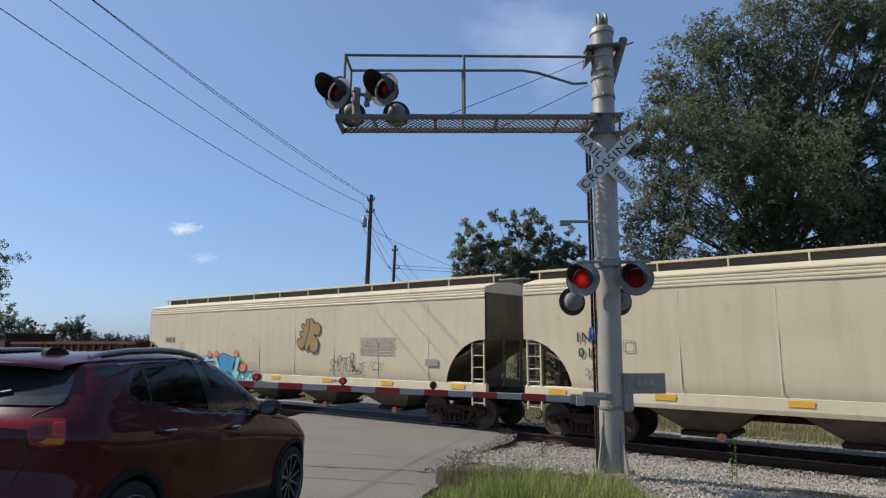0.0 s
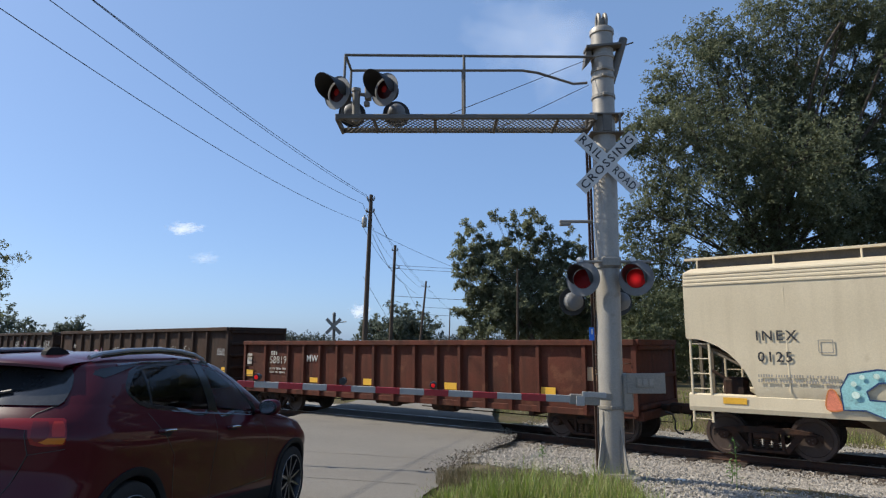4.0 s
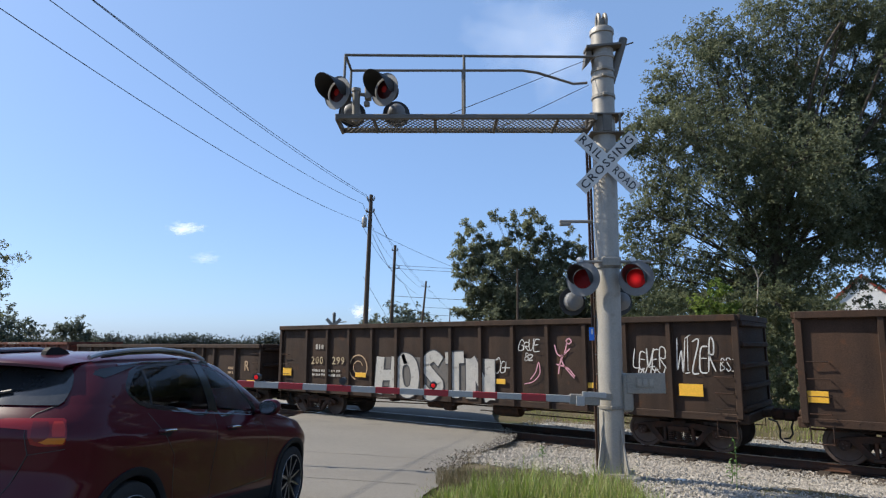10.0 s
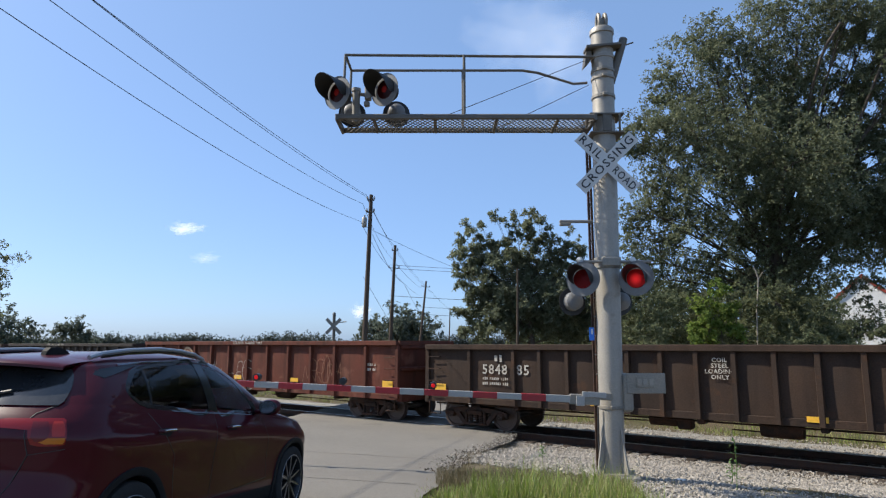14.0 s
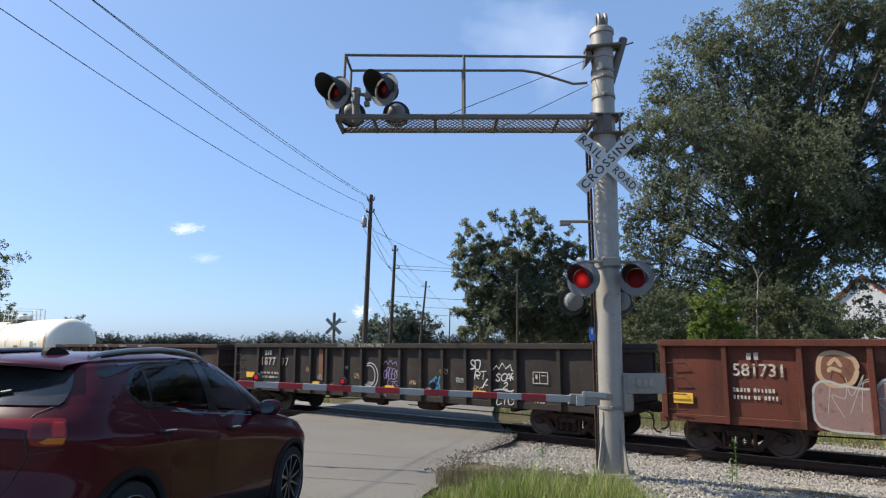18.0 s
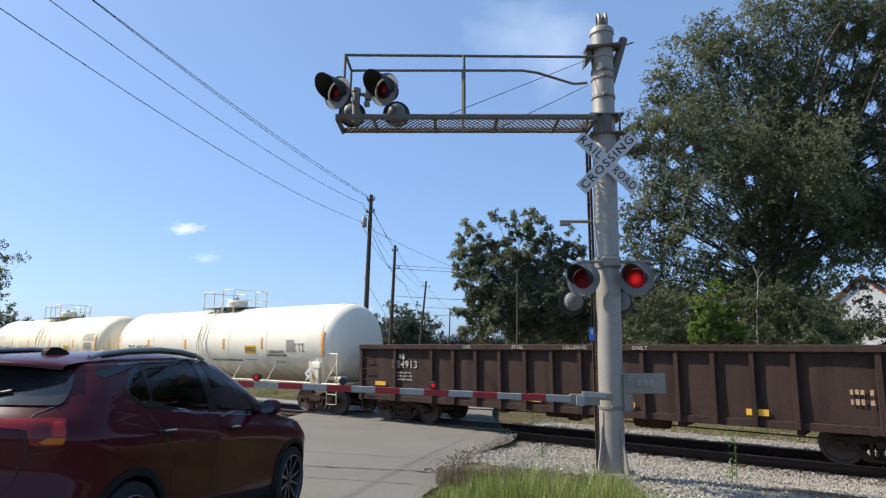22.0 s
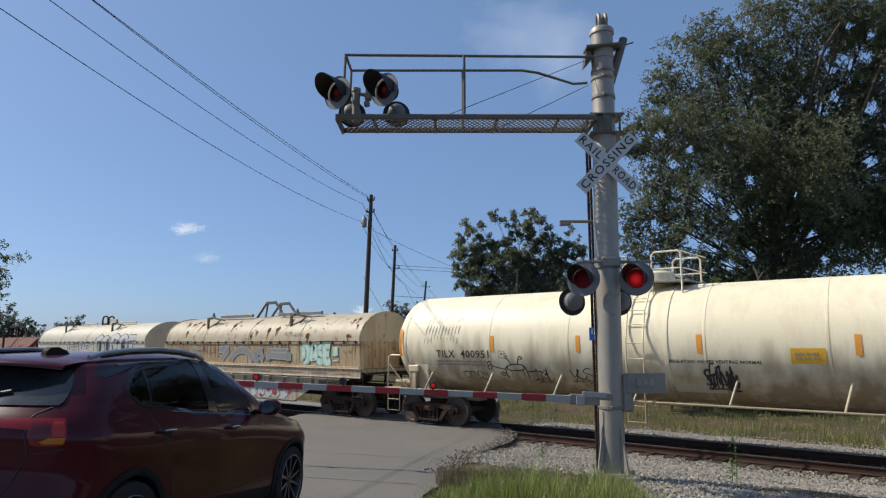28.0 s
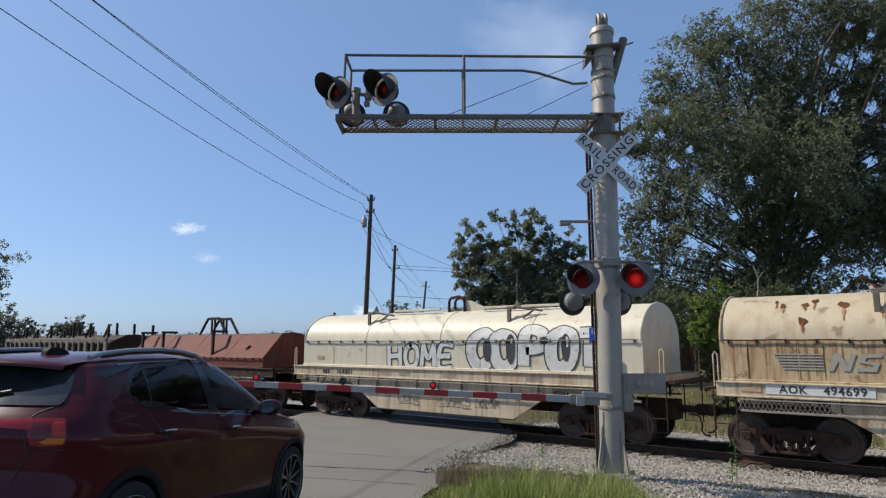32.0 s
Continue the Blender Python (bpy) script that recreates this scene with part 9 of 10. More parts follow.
# Car space: x ahead from the rear axle, y to the car's left, z up from the road.
REAR_W, FRONT_W = from_eye(-2.12, 4.3), from_eye(-1.66, 6.9)
u = (FRONT_W - REAR_W).normalized()
v = Vector((-u.y, u.x, 0))
origin = REAR_W + v * 0.80
zr_, zf_ = 0.95, 0.78
car = thing("car", Matrix.Translation((origin.x, origin.y, zr_)) @ pose(0, 0, 0, 0, 0, math.degrees(math.atan2(u.y, u.x))) @ pose(0, 0, 0, 0, math.degrees(math.atan2(zr_ - zf_, 2.595)), 0),
            "dark maroon compact sport utility car waiting on the road", "car")


BELT = [(-.75, 1.175), (-.2, 1.15), (.6, 1.105), (1.6, 1.045), (2.2, 1.00), (2.6, .965), (3.0, .90), (3.3, .80), (3.6, .66)]
DRIP = [(-.6, 1.385), (-.25, 1.41), (.2, 1.455), (.8, 1.492), (1.1, 1.485), (1.5, 1.455), (2.4, 1.40)]
ROOF = [(-.6, 1.425), (-.35, 1.462), (0.0, 1.508), (.5, 1.555), (.9, 1.562), (1.3, 1.54), (1.6, 1.51), (2.4, 1.46)]
BACK = [(.18, -.56), (.30, -.66), (.50, -.70), (.66, -.685), (.80, -.655), (.92, -.66), (1.00, -.672), (1.08, -.655), (1.14, -.60), (1.20, -.545), (1.30, -.445), (1.40, -.345), (1.60, -.30)]
NOSE = [(.18, 3.38), (.35, 3.50), (.6, 3.52), (.8, 3.44), (.95, 3.22), (1.0, 2.55), (1.05, 2.40), (1.20, 2.14), (1.35, 1.86), (1.48, 1.58), (1.60, 1.50)]
# half-width of the body side by height as a share of the belt line's, and of the glass above it
FLANK = [(.16, .70), (.19, .80), (.24, .845), (.36, .868), (.42, .876), (.54, .870), (.66, .874), (.77, .890), (.84, .896), (.89, .888), (.94, .866), (1.0, .836)]
GLASS = [(0.0, .836), (.3, .800), (.6, .745), (.85, .685), (1.0, .638)]
REAR_R, REAR_P, FRONT_R, FRONT_P = .40, 2.7, .85, 2.4


def table(tab, x):
    for (a, b), (c_, d) in zip(tab, tab[1:]):
        if x <= c_:
            return b + (d - b) * max(0.0, min(1.0, (x - a) / (c_ - a)))
    return tab[-1][1]


def soft_table(tab, x, r=.05):
    """The table, its corners eased over a short reach."""
    return sum(table(tab, x + r * k) * w for k, w in ((-2, .1), (-1, .2), (0, .4), (1, .2), (2, .1)))


def belt_z(x):
    return soft_table(BELT, x, .12)


def flank(x, z):
    """Half-width of the body away from its ends."""
    b = belt_z(x)
    if z <= b:
        f = z / b
        swell = max(0.0, 1 - ((f - .66) / .30) ** 2)
        return soft_table(FLANK, f, .02) + swell * (.020 * math.exp(-((x + .02) / .42) ** 2) + .016 * math.exp(-((x - 2.6) / .45) ** 2))
    return soft_table(GLASS, (z - b) / max(.05, table(DRIP, x) - b), .06)


def side_y(x, z):
    """Half-width at a place on the side, with the rounded corners of tail and nose."""
    y = flank(x, z)
    d = x - soft_table(BACK, z, .02)
    if d < REAR_R:
        y *= max(0.0, 1 - (1 - max(0.0, d) / REAR_R) ** REAR_P) ** (1 / REAR_P)
    d = soft_table(NOSE, z, .02) - x
    reach = FRONT_R if z < 1.02 else .45
    if d < reach:
        y *= max(0.0, 1 - (1 - max(0.0, d) / reach) ** FRONT_P) ** (1 / FRONT_P)
    return y


def tail_point(turn, z, s, lift=0.0):
    """A point on the tail: turn runs from its middle (0) round the corner to the side (90)."""
    a = radians(max(.01, turn))
    x = soft_table(BACK, z, .02) + REAR_R * (1 - math.cos(a) ** (2 / REAR_P) if turn < 90 else 1)
    y = flank(x, z) * math.sin(a) ** (2 / REAR_P)
    n = Vector((-math.cos(a) ** 1.2 if turn < 90 else 0, math.sin(a) ** 1.2, 0)).normalized()
    return Vector((x + n.x * lift, s * (y + n.y * lift), z))


def side_point(x, z, s, lift=0.0):
    return Vector((x, s * (side_y(x, z) + lift), z))


def level_row(height, s, scale=1.0, pull=0.0):
    """One line of points right round half of the body; height gives z for x."""
    def ends(tab):
        x = table(tab, 1.0)
        for _ in range(6):
            x = .5 * x + .5 * soft_table(tab, height(x), .02)
        return x
    b, n = ends(BACK) + pull, ends(NOSE) - pull
    zn = height(n)
    fr = FRONT_R if zn < 1.02 else .45
    xs, ys = [], []
    for k in range(15):
        a = math.pi / 2 * k / 14
        xs.append(b + REAR_R * (1 - math.cos(a) ** (2 / REAR_P)))
        ys.append(math.sin(a) ** (2 / REAR_P))
    x0, x1 = b + REAR_R, n - fr
    for k in range(1, 90):
        xs.append(x0 + (x1 - x0) * k / 90)
        ys.append(1.0)
    for k in range(15):
        a = math.pi / 2 * (1 - k / 14)
        xs.append(n - fr * (1 - math.cos(a) ** (2 / FRONT_P)))
        ys.append(math.sin(a) ** (2 / FRONT_P))
    return [Vector((x, s * flank(x, min(height(x), table(DRIP, x))) * y * scale, height(x))) for x, y in zip(xs, ys)]


LOWER = [.17, .19, .22, .28, .36, .40, .44, .48, .52, .57, .62, .67, .71, .75, .79, .82, .85, .88, .91, .94, .97, 1.0]
UPPER = [k / 14 for k in range(1, 15)]
WINDOWS = {
    "rear_door_window": [(.955, 1.100), (.945, 1.472), (.60, 1.462), (.30, 1.432), (.14, 1.395), (.03, 1.315), (-.015, 1.262), (.02, 1.215), (.12, 1.168), (.45, 1.132)],
    "front_door_window": [(1.075, 1.090), (1.40, 1.072), (1.735, 1.052), (1.74, 1.105), (1.56, 1.300), (1.44, 1.385), (1.30, 1.440), (1.045, 1.472)],
}


def inside(poly, x, z):
    hit = False
    for (a, b), (c_, d) in zip(poly, poly[1:] + poly[:1]):
        if (b > z) != (d > z) and x < (c_ - a) * (z - b) / (d - b) + a:
            hit = not hit
    return hit


def arch(x, z, r=.40):
    return math.hypot(x, z - .345) < r or math.hypot(x - 2.595, z - .345) < r


paint_g, clad_g, screen_g = Geo(), Geo(), Geo()
for s in (-1, 1):
    rows = [level_row(lambda x, f=f: f * belt_z(x), s) for f in LOWER]
    n_low = len(rows)
    rows += [level_row(lambda x, f=f: belt_z(x) + f * (table(DRIP, x) - belt_z(x)), s) for f in UPPER]
    n_up = len(rows)
    for f in (.985, .96, .92, .86, .76, .6, .4, .2, 0.0):
        rows.append(level_row(lambda x, f=f: table(DRIP, x) + (soft_table(ROOF, x, .1) - table(DRIP, x)) * (1 - f ** 5), s, f, .04 * (1 - f)))
    w = len(rows[0])
    flat = [p for r in rows for p in r]
    pf, cf, gf = [], [], []
    for j in range(len(rows) - 1):
        for i in range(w - 1):
            q = (j * w + i, j * w + i + 1, (j + 1) * w + i + 1, (j + 1) * w + i)
            pts = [flat[t] for t in q]
            m = (pts[0] + pts[1] + pts[2] + pts[3]) / 4
            if n_low - 1 <= j < n_up and any(all(inside(pl, p.x, p.z) for p in pts) for pl in WINDOWS.values()):
                continue
            if j < n_low and 14 <= i < w - 12 and arch(m.x, m.z):
                continue
            q = q if s > 0 else q[::-1]
            q = q[::-1]
            if j < 4:
                cf.append(q)
            elif n_low <= j < n_up and i > w - 11:
                gf.append(q)
            else:
                pf.append(q)
    paint_g.add(flat, pf)
    clad_g.add(flat, cf)
    screen_g.add(flat, gf)
body = part("body", paint_g, M["maroon"], car, smooth=True)
part("windscreen", screen_g, M["glass_light"], car, "tinted windscreen", smooth=True)
part("lower_cladding", clad_g, M["clad"], car, "black plastic lower cladding", smooth=True)
part("underbody", Geo().box(1.3, 0, .26, 3.8, 1.4, .08, .03), M["clad"], car)
# bonnet between the wings
rows = []
for k in range(25):
    x = 2.15 + 1.33 * k / 24
    half = side_y(x, min(belt_z(x), .94)) * .99
    rows.append([(x, half * q / 10, belt_z(x) - .004 + (.035 + .05 * smooth01((3.2 - x) / .9)) * (1 - abs(q / 10) ** 2.6)) for q in range(-10, 11)])
part("bonnet", Geo().grid(rows, True), M["maroon"], car, smooth=True)
for cxx in (0.0, 2.595):
    for s in (-1, 1):
        rows = []
        for k in range(33):
            t = math.pi * (-.10 + 1.20 * k / 32)
            ring = []
            for rr, dy in ((.375, -.09), (.375, .004), (.39, .012), (.425, .012), (.432, -.012)):
                xx, zz = cxx + rr * math.cos(t), .345 + rr * math.sin(t)
                ring.append((xx, s * (side_y(xx, max(.25, zz)) + dy), zz))
            rows.append(ring)
        part("wheel_arch", Geo().grid(rows, flip=(s > 0)), M["clad"], car, "black wheel arch moulding", smooth=True)
        rows = [[(cxx + .40 * math.cos(math.pi * k / 14), s * yy, .345 + .40 * math.sin(math.pi * k / 14)) for yy in (.45, .82)] for k in range(15)]
        liner = Geo().grid(rows)
        liner.prism([(cxx + .40 * math.cos(math.pi * k / 14), .345 + .40 * math.sin(math.pi * k / 14)) for k in range(15)], s * .44, s * .46, "y")
        part("wheel_liner", liner, M["signal_black"], car)


def wheel(x, s):
    m = Matrix.Translation((x, s * .79, .345)) @ pose(0, 0, 0, 90 if s < 0 else -90, 0, 0)
    w = part("wheel", Geo().lathe([(.245, -.10), (.30, -.108), (.335, -.09), (.345, -.05), (.345, .05), (.335, .09), (.30, .108), (.25, .102)], 48, None, False), M["tyre"], car, "black tyre on a dark alloy rim", smooth=True, at=m)
    part("rim", Geo().lathe([(.255, .100), (.248, .104), (.240, .085), (.225, .04), (.215, -.08), (.25, -.09)], 48, None, False), M["dark_rim"], w, "dark grey rim", smooth=True)
    part("rim_edge", Geo().lathe([(.253, .1035), (.2505, .1055), (.246, .1035)], 48, None, False), M["alloy"], w, smooth=True)
    part("brake_disc", Geo().lathe([(.0, .0), (.15, .0), (.15, .02), (.0, .02)], 24), M["steel_dark"], w)
    part("hub", Geo().lathe([(.055, .03), (.055, .075), (.03, .085), (0, .087)], 16), M["dark_rim"], w, smooth=True)
    for k in range(5):
        for d in (-10, 10):
            a, b = radians(72 * k + d), radians(72 * k + d * 1.75)
            p0, p1 = Vector((.045 * math.cos(a), .045 * math.sin(a), .074)), Vector((.238 * math.cos(b), .238 * math.sin(b), .088))
            q = (p1 - p0).normalized()
            nn = Vector((-q.y, q.x, 0))
            dn = Vector((0, 0, -.035))
            for wide, up, mat_name, nm in ((.013, 0.0, "dark_rim", "spoke"), (.0042, .003, "alloy", "spoke_face")):
                e0, e1 = p0 + Vector((0, 0, up)), p1 + Vector((0, 0, up))
                o = nn * wide
                if nm == "spoke_face":
                    e0, e1 = e0 + nn * .007 * (1 if d > 0 else -1), e1 + nn * .007 * (1 if d > 0 else -1)
                g = Geo().add([e0 - o, e0 + o, e1 + o, e1 - o, e0 - o + dn, e0 + o + dn, e1 + o + dn, e1 - o + dn], [(0, 3, 2, 1), (4, 5, 6, 7), (0, 1, 5, 4), (3, 7, 6, 2), (0, 4, 7, 3), (1, 2, 6, 5)])
                part(nm, g, M[mat_name], w)
    return w


for x in (0.0, 2.595):
    for s in (-1, 1):
        wheel(x, s)


def strip(name, pts, width, material, parent, s=-1, lift=.004, closed=False, label=""):
    """A narrow trim or seam that lies on the body side along (x, z) points."""
    fine = []
    pp = list(pts) + ([pts[0]] if closed else [])
    for (a, b), (c_, d) in zip(pp, pp[1:]):
        n = max(2, int(math.hypot(c_ - a, d - b) / .05))
        fine += [(a + (c_ - a) * q / n, b + (d - b) * q / n) for q in range(n)]
    fine.append(pp[-1])
    rows = [[], [], [], []]
    n = len(fine)
    for i, p in enumerate(fine):
        if closed:
            q0, q1 = fine[(i - 1) % (n - 1)], fine[(i + 1) % (n - 1)]
        else:
            q0, q1 = fine[max(0, i - 1)], fine[min(n - 1, i + 1)]
        dx, dz = q1[0] - q0[0], q1[1] - q0[1]
        ln = math.hypot(dx, dz) or 1
        nx, nz = -dz / ln * width / 2, dx / ln * width / 2
        for r, (f, h) in zip(rows, ((1, -.002), (.8, lift), (-.8, lift), (-1, -.002))):
            r.append(side_point(p[0] + nx * f, p[1] + nz * f, s, h))
    return part(name, Geo().grid(rows, flip=(s > 0)), material, parent, label, smooth=True)


def pane(name, poly, material, s, lift=.002, label=""):
    """Glass on the body side, cut in strips to follow the curve."""
    zs = [p[1] for p in poly]
    lo, hi = min(zs), max(zs)
    rows = []
    n = 16
    for k in range(n + 1):
        z = lo + .002 + (hi - lo - .004) * k / n
        cut = []
        for (a, b), (c_, d) in zip(poly, poly[1:] + poly[:1]):
            if (b > z) != (d > z):
                cut.append(a + (c_ - a) * (z - b) / (d - b))
        x0, x1 = min(cut), max(cut)
        rows.append([side_point(x0 + (x1 - x0) * q / 14, z, s, lift) for q in range(15)])
    return part(name, Geo().grid(rows, flip=(s > 0)), material, car, label, smooth=True)


def tail_sheet(name, outline, material, parent, s, lift, label="", steps=10):
    """A piece on the tail's rounded corner, bounded by rows of (height, turn from, turn to)."""
    rows = []
    for (z0, a0, b0), (z1, a1, b1) in zip(outline, outline[1:]):
        for k in range(3):
            t = k / 3
            z, a, b = z0 + (z1 - z0) * t, a0 + (a1 - a0) * t, b0 + (b1 - b0) * t
            rows.append([tail_point(a + (b - a) * q / steps, z, s, lift) for q in range(steps + 1)])
    z, a, b = outline[-1]
    rows.append([tail_point(a + (b - a) * q / steps, z, s, lift) for q in range(steps + 1)])
    return part(name, Geo().grid(rows, flip=(s > 0)), material, parent, label, smooth=True)


for s in (-1, 1):
    for nm, poly in WINDOWS.items():
        pane(nm, poly, M["glass_light"] if nm.startswith("front") else M["glass_dark"], s, .001)
        strip("window_trim", curve(poly, 4, True), .034, M["gloss_black"], car, s, .004, True)
    pane("b_pillar", [(.945, 1.095), (1.085, 1.085), (1.055, 1.476), (.935, 1.476)], M["gloss_black"], s, .0045)
    strip("glass_divider", [(.20, 1.15), (.245, 1.42)], .024, M["gloss_black"], car, s, .005)
    strip("roof_edge_trim", [(.02, 1.435), (.3, 1.462), (.8, 1.488), (1.1, 1.482), (1.32, 1.462)], .012, M["chrome_dark"], car, s, .005)
    strip("belt_trim", [(.12, 1.15), (.45, 1.116), (1.0, 1.081), (1.76, 1.038)], .012, M["gloss_black"], car, s, .006)
    pane("pillar_fin", [(-.25, 1.392), (-.16, 1.345), (.02, 1.392), (.24, 1.448), (.10, 1.436)], M["gloss_black"], s, .010, "gloss black rear pillar fin")
    pane("mirror_sail", [(1.73, 1.045), (1.85, 1.04), (1.76, 1.16), (1.72, 1.17)], M["gloss_black"], s, .004)
    strip("door_seam", [(1.02, 1.07), (1.01, .62), (.97, .42)], .007, M["signal_black"], car, s, .001)
    strip("door_seam", [(.10, 1.15), (.26, .98), (.44, .80), (.48, .45)], .007, M["signal_black"], car, s, .001)
    strip("door_seam", [(1.86, 1.02), (1.98, .80), (2.0, .45)], .007, M["signal_black"], car, s, .001)
    strip("door_seam", [(.48, .45), (1.0, .42), (2.0, .45)], .007, M["signal_black"], car, s, .001)
    for x in (.287, 1.264):
        z = .984 if x < 1 else .955
        y = side_y(x, z)
        part("handle_cup", Geo().lathe([(0, 0), (.075, .0), (.08, .003), (.078, .006), (0, .006)], 20, Matrix.Translation((x, s * y, z - .012)) @ pose(0, 0, 0, 90 if s < 0 else -90, 0, 0) @ Matrix.Diagonal((1, .42, 1, 1))), M["clad"], car, smooth=True)
        part("door_handle", Geo().pipe([(x - .085, s * (y + .005), z), (x - .075, s * (y + .030), z + .003), (x, s * (y + .036), z + .006), (x + .075, s * (y + .030), z + .003), (x + .085, s * (y + .005), z)], .012, 8), M["maroon"], car, "body-coloured door handle", smooth=True)
        part("handle_strip", Geo().pipe([(x - .07, s * (y + .041), z + .006), (x, s * (y + .046), z + .009), (x + .07, s * (y + .041), z + .006)], .006, 6), M["chrome"], car, "chrome handle strip", smooth=True)
    y = side_y(1.80, 1.05)
    shell = Matrix.Translation((1.80, s * (y + .145), 1.105)) @ Matrix.Diagonal((.065, .10, .072, 1))
    g = Geo().lathe([(0, -1), (.5, -.95), (.85, -.7), (1, -.25), (1, .25), (.85, .7), (.5, .95), (0, 1)], 20, shell)
    mir = part("wing_mirror", g.box(1.81, s * (y + .03), 1.065, .08, .12, .04, .015), M["maroon"], car, "maroon wing mirror with black base", smooth=True)
    part("mirror_rim", Geo().lathe([(.10, -.012), (.105, 0), (.10, .012)], 24, Matrix.Translation((1.742, s * (y + .145), 1.105)) @ pose(0, 0, 0, 0, 90, 0) @ Matrix.Diagonal((.62, .86, 1, 1)), True), M["gloss_black"], mir)
    part("mirror_glass", Geo().lathe([(0, -.003), (.085, -.003), (.085, .003), (0, .003)], 24, Matrix.Translation((1.728, s * (y + .145), 1.105)) @ pose(0, 0, 0, 0, 90, 0) @ Matrix.Diagonal((.62, .90, 1, 1))), M["chrome"], mir)
    # roof rail on two feet
    pts = [(-.13, s * .545, 1.478), (-.02, s * .555, 1.510), (.25, s * .562, 1.547), (.6, s * .565, 1.574), (.9, s * .562, 1.574), (1.12, s * .555, 1.556), (1.28, s * .545, 1.520)]
    part("roof_rail", Geo().pipe(pts, .017, 8), M["rail_grey"], car, "grey roof rail", smooth=True)
    part("rail_gasket", Geo().pipe([(a, b, z - .022) for a, b, z in pts[1:-1]], .012, 6), M["gloss_black"], car, smooth=True)
    # tail lamp that wraps round the corner, with a thin bar in towards the badge
    tail = tail_sheet("tail_lamp", [(.948, 41, 52), (.958, 37, 55.5), (1.00, 35.5, 56.5), (1.04, 35, 56.5), (1.055, 20, 56), (1.095, 19, 55), (1.106, 24, 53)], M["tail_red"], car, s, .005, "red wrap-round tail lamp with amber indicator", 16)
    tail_sheet("indicator", [(.960, 44, 54), (.972, 41, 55), (.995, 46, 55.5)], M["tail_amber"], tail, s, .009, "amber indicator")
    tail_sheet("lamp_band", [(.975, 39, 43), (1.00, 37, 45.5), (1.03, 37, 46.5), (1.06, 37, 46), (1.088, 37, 45)], M["tail_dark"], tail, s, .009)
    tail_sheet("lamp_glow_strip", [(1.003, 48, 55), (1.04, 47.5, 55.3), (1.072, 47.5, 54.5), (1.088, 48, 53)], M["tail_bright"], tail, s, .009)
    tail_sheet("tail_bar", [(1.045, 2, 20), (1.095, 2, 19)], M["tail_dark"], car, s, .004)
    part("tailgate_seam", Geo().pipe([tail_point(a, z, s, .0005) for a, z in ((1, .62), (20, .63), (27, .66), (31, .74), (34, .84), (36, .90), (35, .94), (34, 1.0), (33, 1.08), (36, 1.13), (42, 1.16), (47, 1.18))], .0035, 5), M["signal_black"], car)
    part("bumper_seam", Geo().pipe([tail_point(a, z, s, .0005) for a, z in ((36, .90), (46, .915), (56, .93))], .003, 5), M["signal_black"], car)
    part("headlamp", Geo().grid([[side_point(x, z, s, .006) for x in (2.98, 3.08, 3.18, 3.28, 3.36)] for z in (.70, .75, .79)], flip=(s > 0)), M["glass_light"], car, smooth=True)
    tail_sheet("rear_window", [(1.178, .5, 46), (1.20, .5, 48.5), (1.27, .5, 50), (1.34, .5, 50), (1.40, .5, 48)], M["glass_sky_grey"], car, s, .012, "dark rear window with a painted grey sky reflection", 18)
    tail_sheet("rear_reflector", [(.50, 40, 58), (.53, 40, 58)], M["tail_red"], car, s, .006)


# spoiler that carries the roof on past the rear window
def spoiler_sheet(drop, out=0.0):
    return [[(x + .16 * abs(y / .55) ** 3, y, z - drop - .030 * abs(y / .55) ** 2.4) for y in np.linspace(-.55, .55, 25)] for x, z in ((-.10, 1.503), (-.22, 1.492), (-.34, 1.478), (-.44, 1.462), (-.50, 1.448), (-.515, 1.435))]


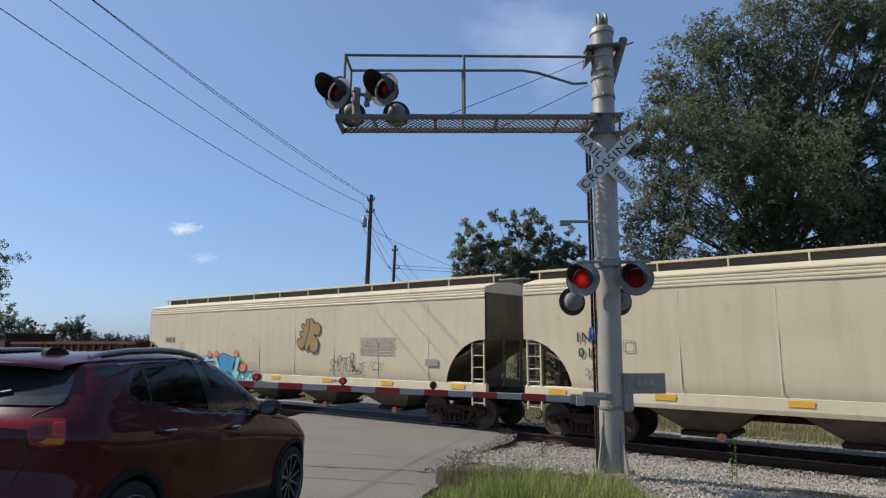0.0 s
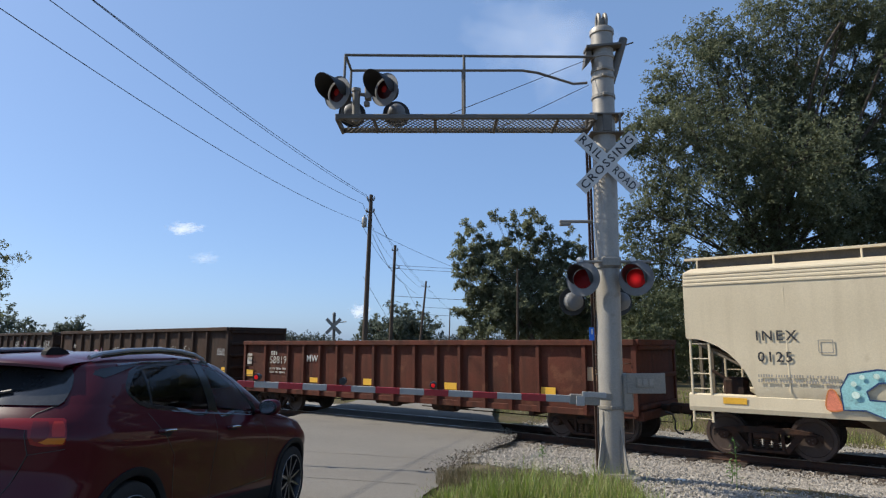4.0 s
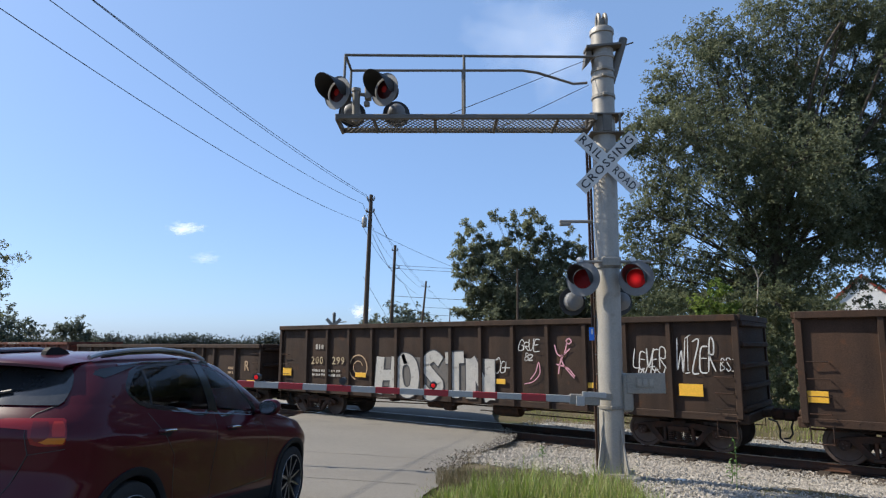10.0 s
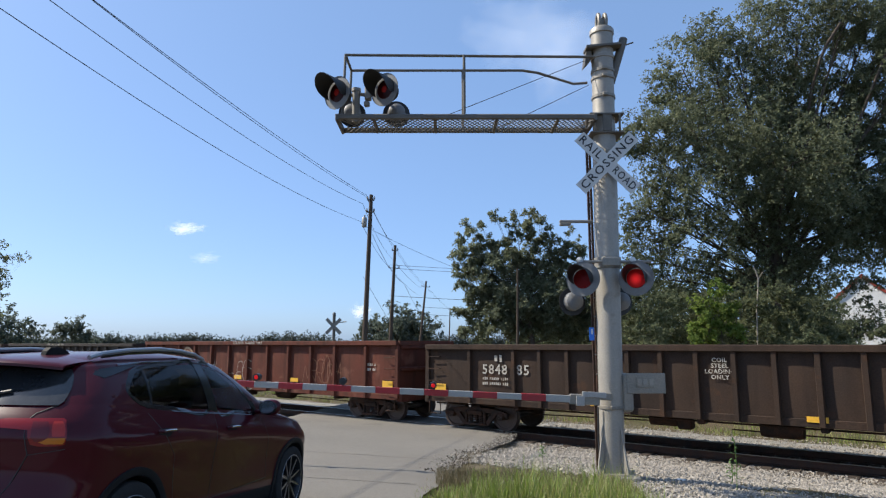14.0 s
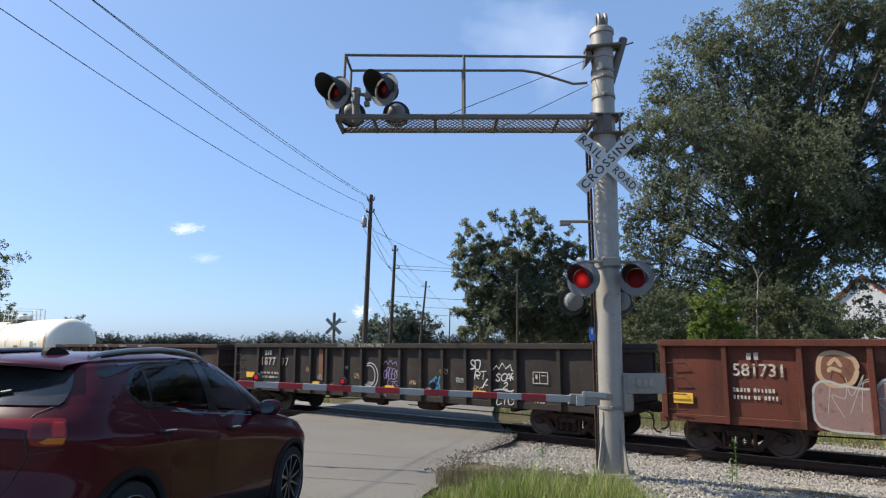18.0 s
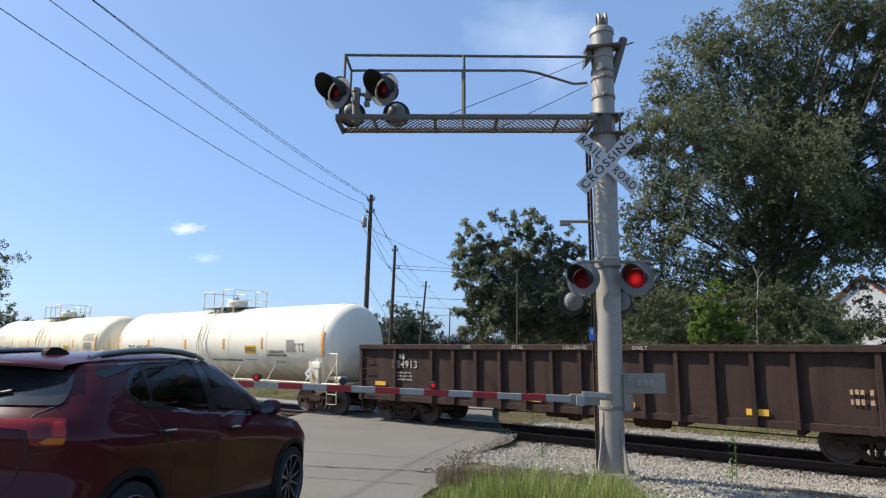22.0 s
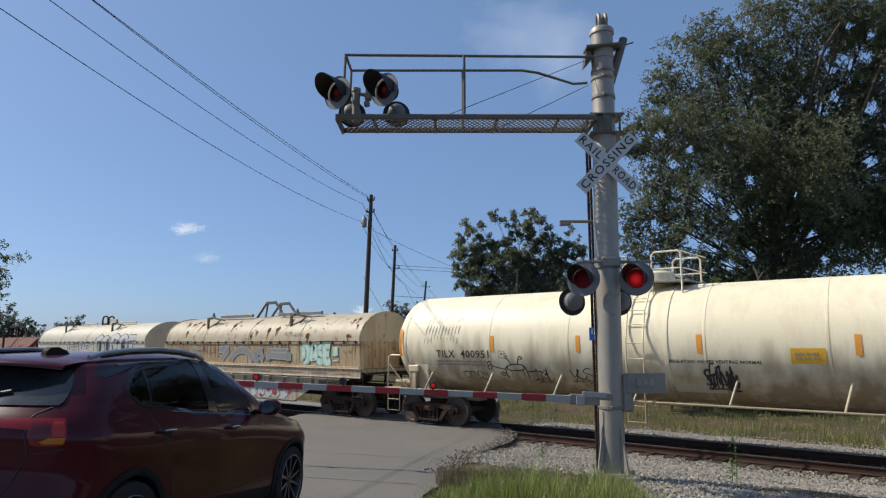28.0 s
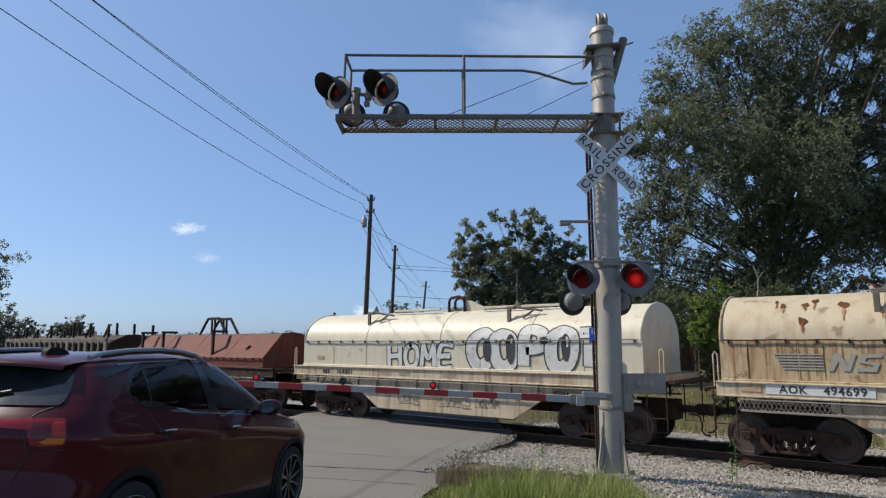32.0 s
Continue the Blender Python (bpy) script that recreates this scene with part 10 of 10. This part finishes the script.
top, low = spoiler_sheet(0), spoiler_sheet(.016)
part("spoiler", Geo().grid(top, True).grid(low).grid([top[-1], low[-1]], True), M["maroon"], car, "maroon roof spoiler", smooth=True)
part("spoiler_underside", Geo().grid([[(x + .02, y * .97, z - .012) for x, y, z in r] for r in low[1:]]), M["gloss_black"], car, smooth=True)
part("rear_wiper", Geo().tube((-.60, .02, 1.19), (-.50, -.34, 1.26), .010, n=6), M["signal_black"], car)
part("antenna_fin", Geo().prism([(-.16, 1.488), (.06, 1.512), (.02, 1.535), (-.05, 1.552), (-.12, 1.546), (-.15, 1.52)], -.235, -.195, "y"), M["clad"], car, "black shark-fin antenna")
# inside
for x in (.35, 1.35):
    for y in (-.36, .36):
        part("seat", Geo().box(x, y, .62, .5, .5, .18, .06).box(x - .28, y, .95, .16, .48, .62, .06).box(x - .32, y, 1.34, .10, .26, .18, .05), M["seat"], car)
part("dashboard", Geo().box(2.05, 0, .86, .35, 1.4, .25, .06), M["seat"], car)
part("cabin_floor", Geo().box(.9, 0, .42, 3.0, 1.5, .06, .01), M["seat"], car)
# ---------------------------------------------------------------- motion
PERIOD = 1.205


def flash(phase):
    """Times at which a lamp lights and goes out; phase 0 and 1 take turns."""
    rows, t, on = [], 0.2 - PERIOD, phase == 0
    start = not on
    while t < 32.6:
        if 0.05 < t < 31.95:
            rows += [(t - .034, not on), (t + .034, on)]
        elif t <= 0.05:
            start = on
        t += PERIOD / 2
        on = not on
    return [(0.0, start)] + rows + [(32.0, rows[-1][1])]


def motions():
    times = [0, 4, 8, 12, 16, 20, 24, 28, 32]
    for car, x in MOVING:
        walk(car, [(t, Matrix.Translation((x + train_shift(t), 0, 0))) for t in times])
    for c_, m in CLOUDS:
        walk(c_, [(0, m), (32, Matrix.Translation(RIGHT * 11) @ m)])
    # flashing lamps: each comes forward through its lens in turn
    for lamp, phase in LAMPS:
        walk(lamp, [(t, Matrix.Translation((0, -.018 if on else .05, 0))) for t, on in flash(phase)])
    for k, (lamp, x) in enumerate(BOOM_LAMPS):
        if k == 2:
            walk(lamp, [(0, Matrix.Translation((x, -.04, .12))), (32, Matrix.Translation((x, -.04, .12)))])
        else:
            walk(lamp, [(t, Matrix.Translation((x, -.04 if on else .0, .12))) for t, on in flash(k)])
    spin = [k * .1 for k in range(321)]
    for r in (.42, .457):
        turn = [(t, math.degrees(train_shift(t) / r)) for t in spin]
        for ws, q, rad in WHEELSETS:
            if rad == r:
                walk(ws, [(t, pose(q, 0, r, 0, a, 0)) for t, a in turn])


motions()
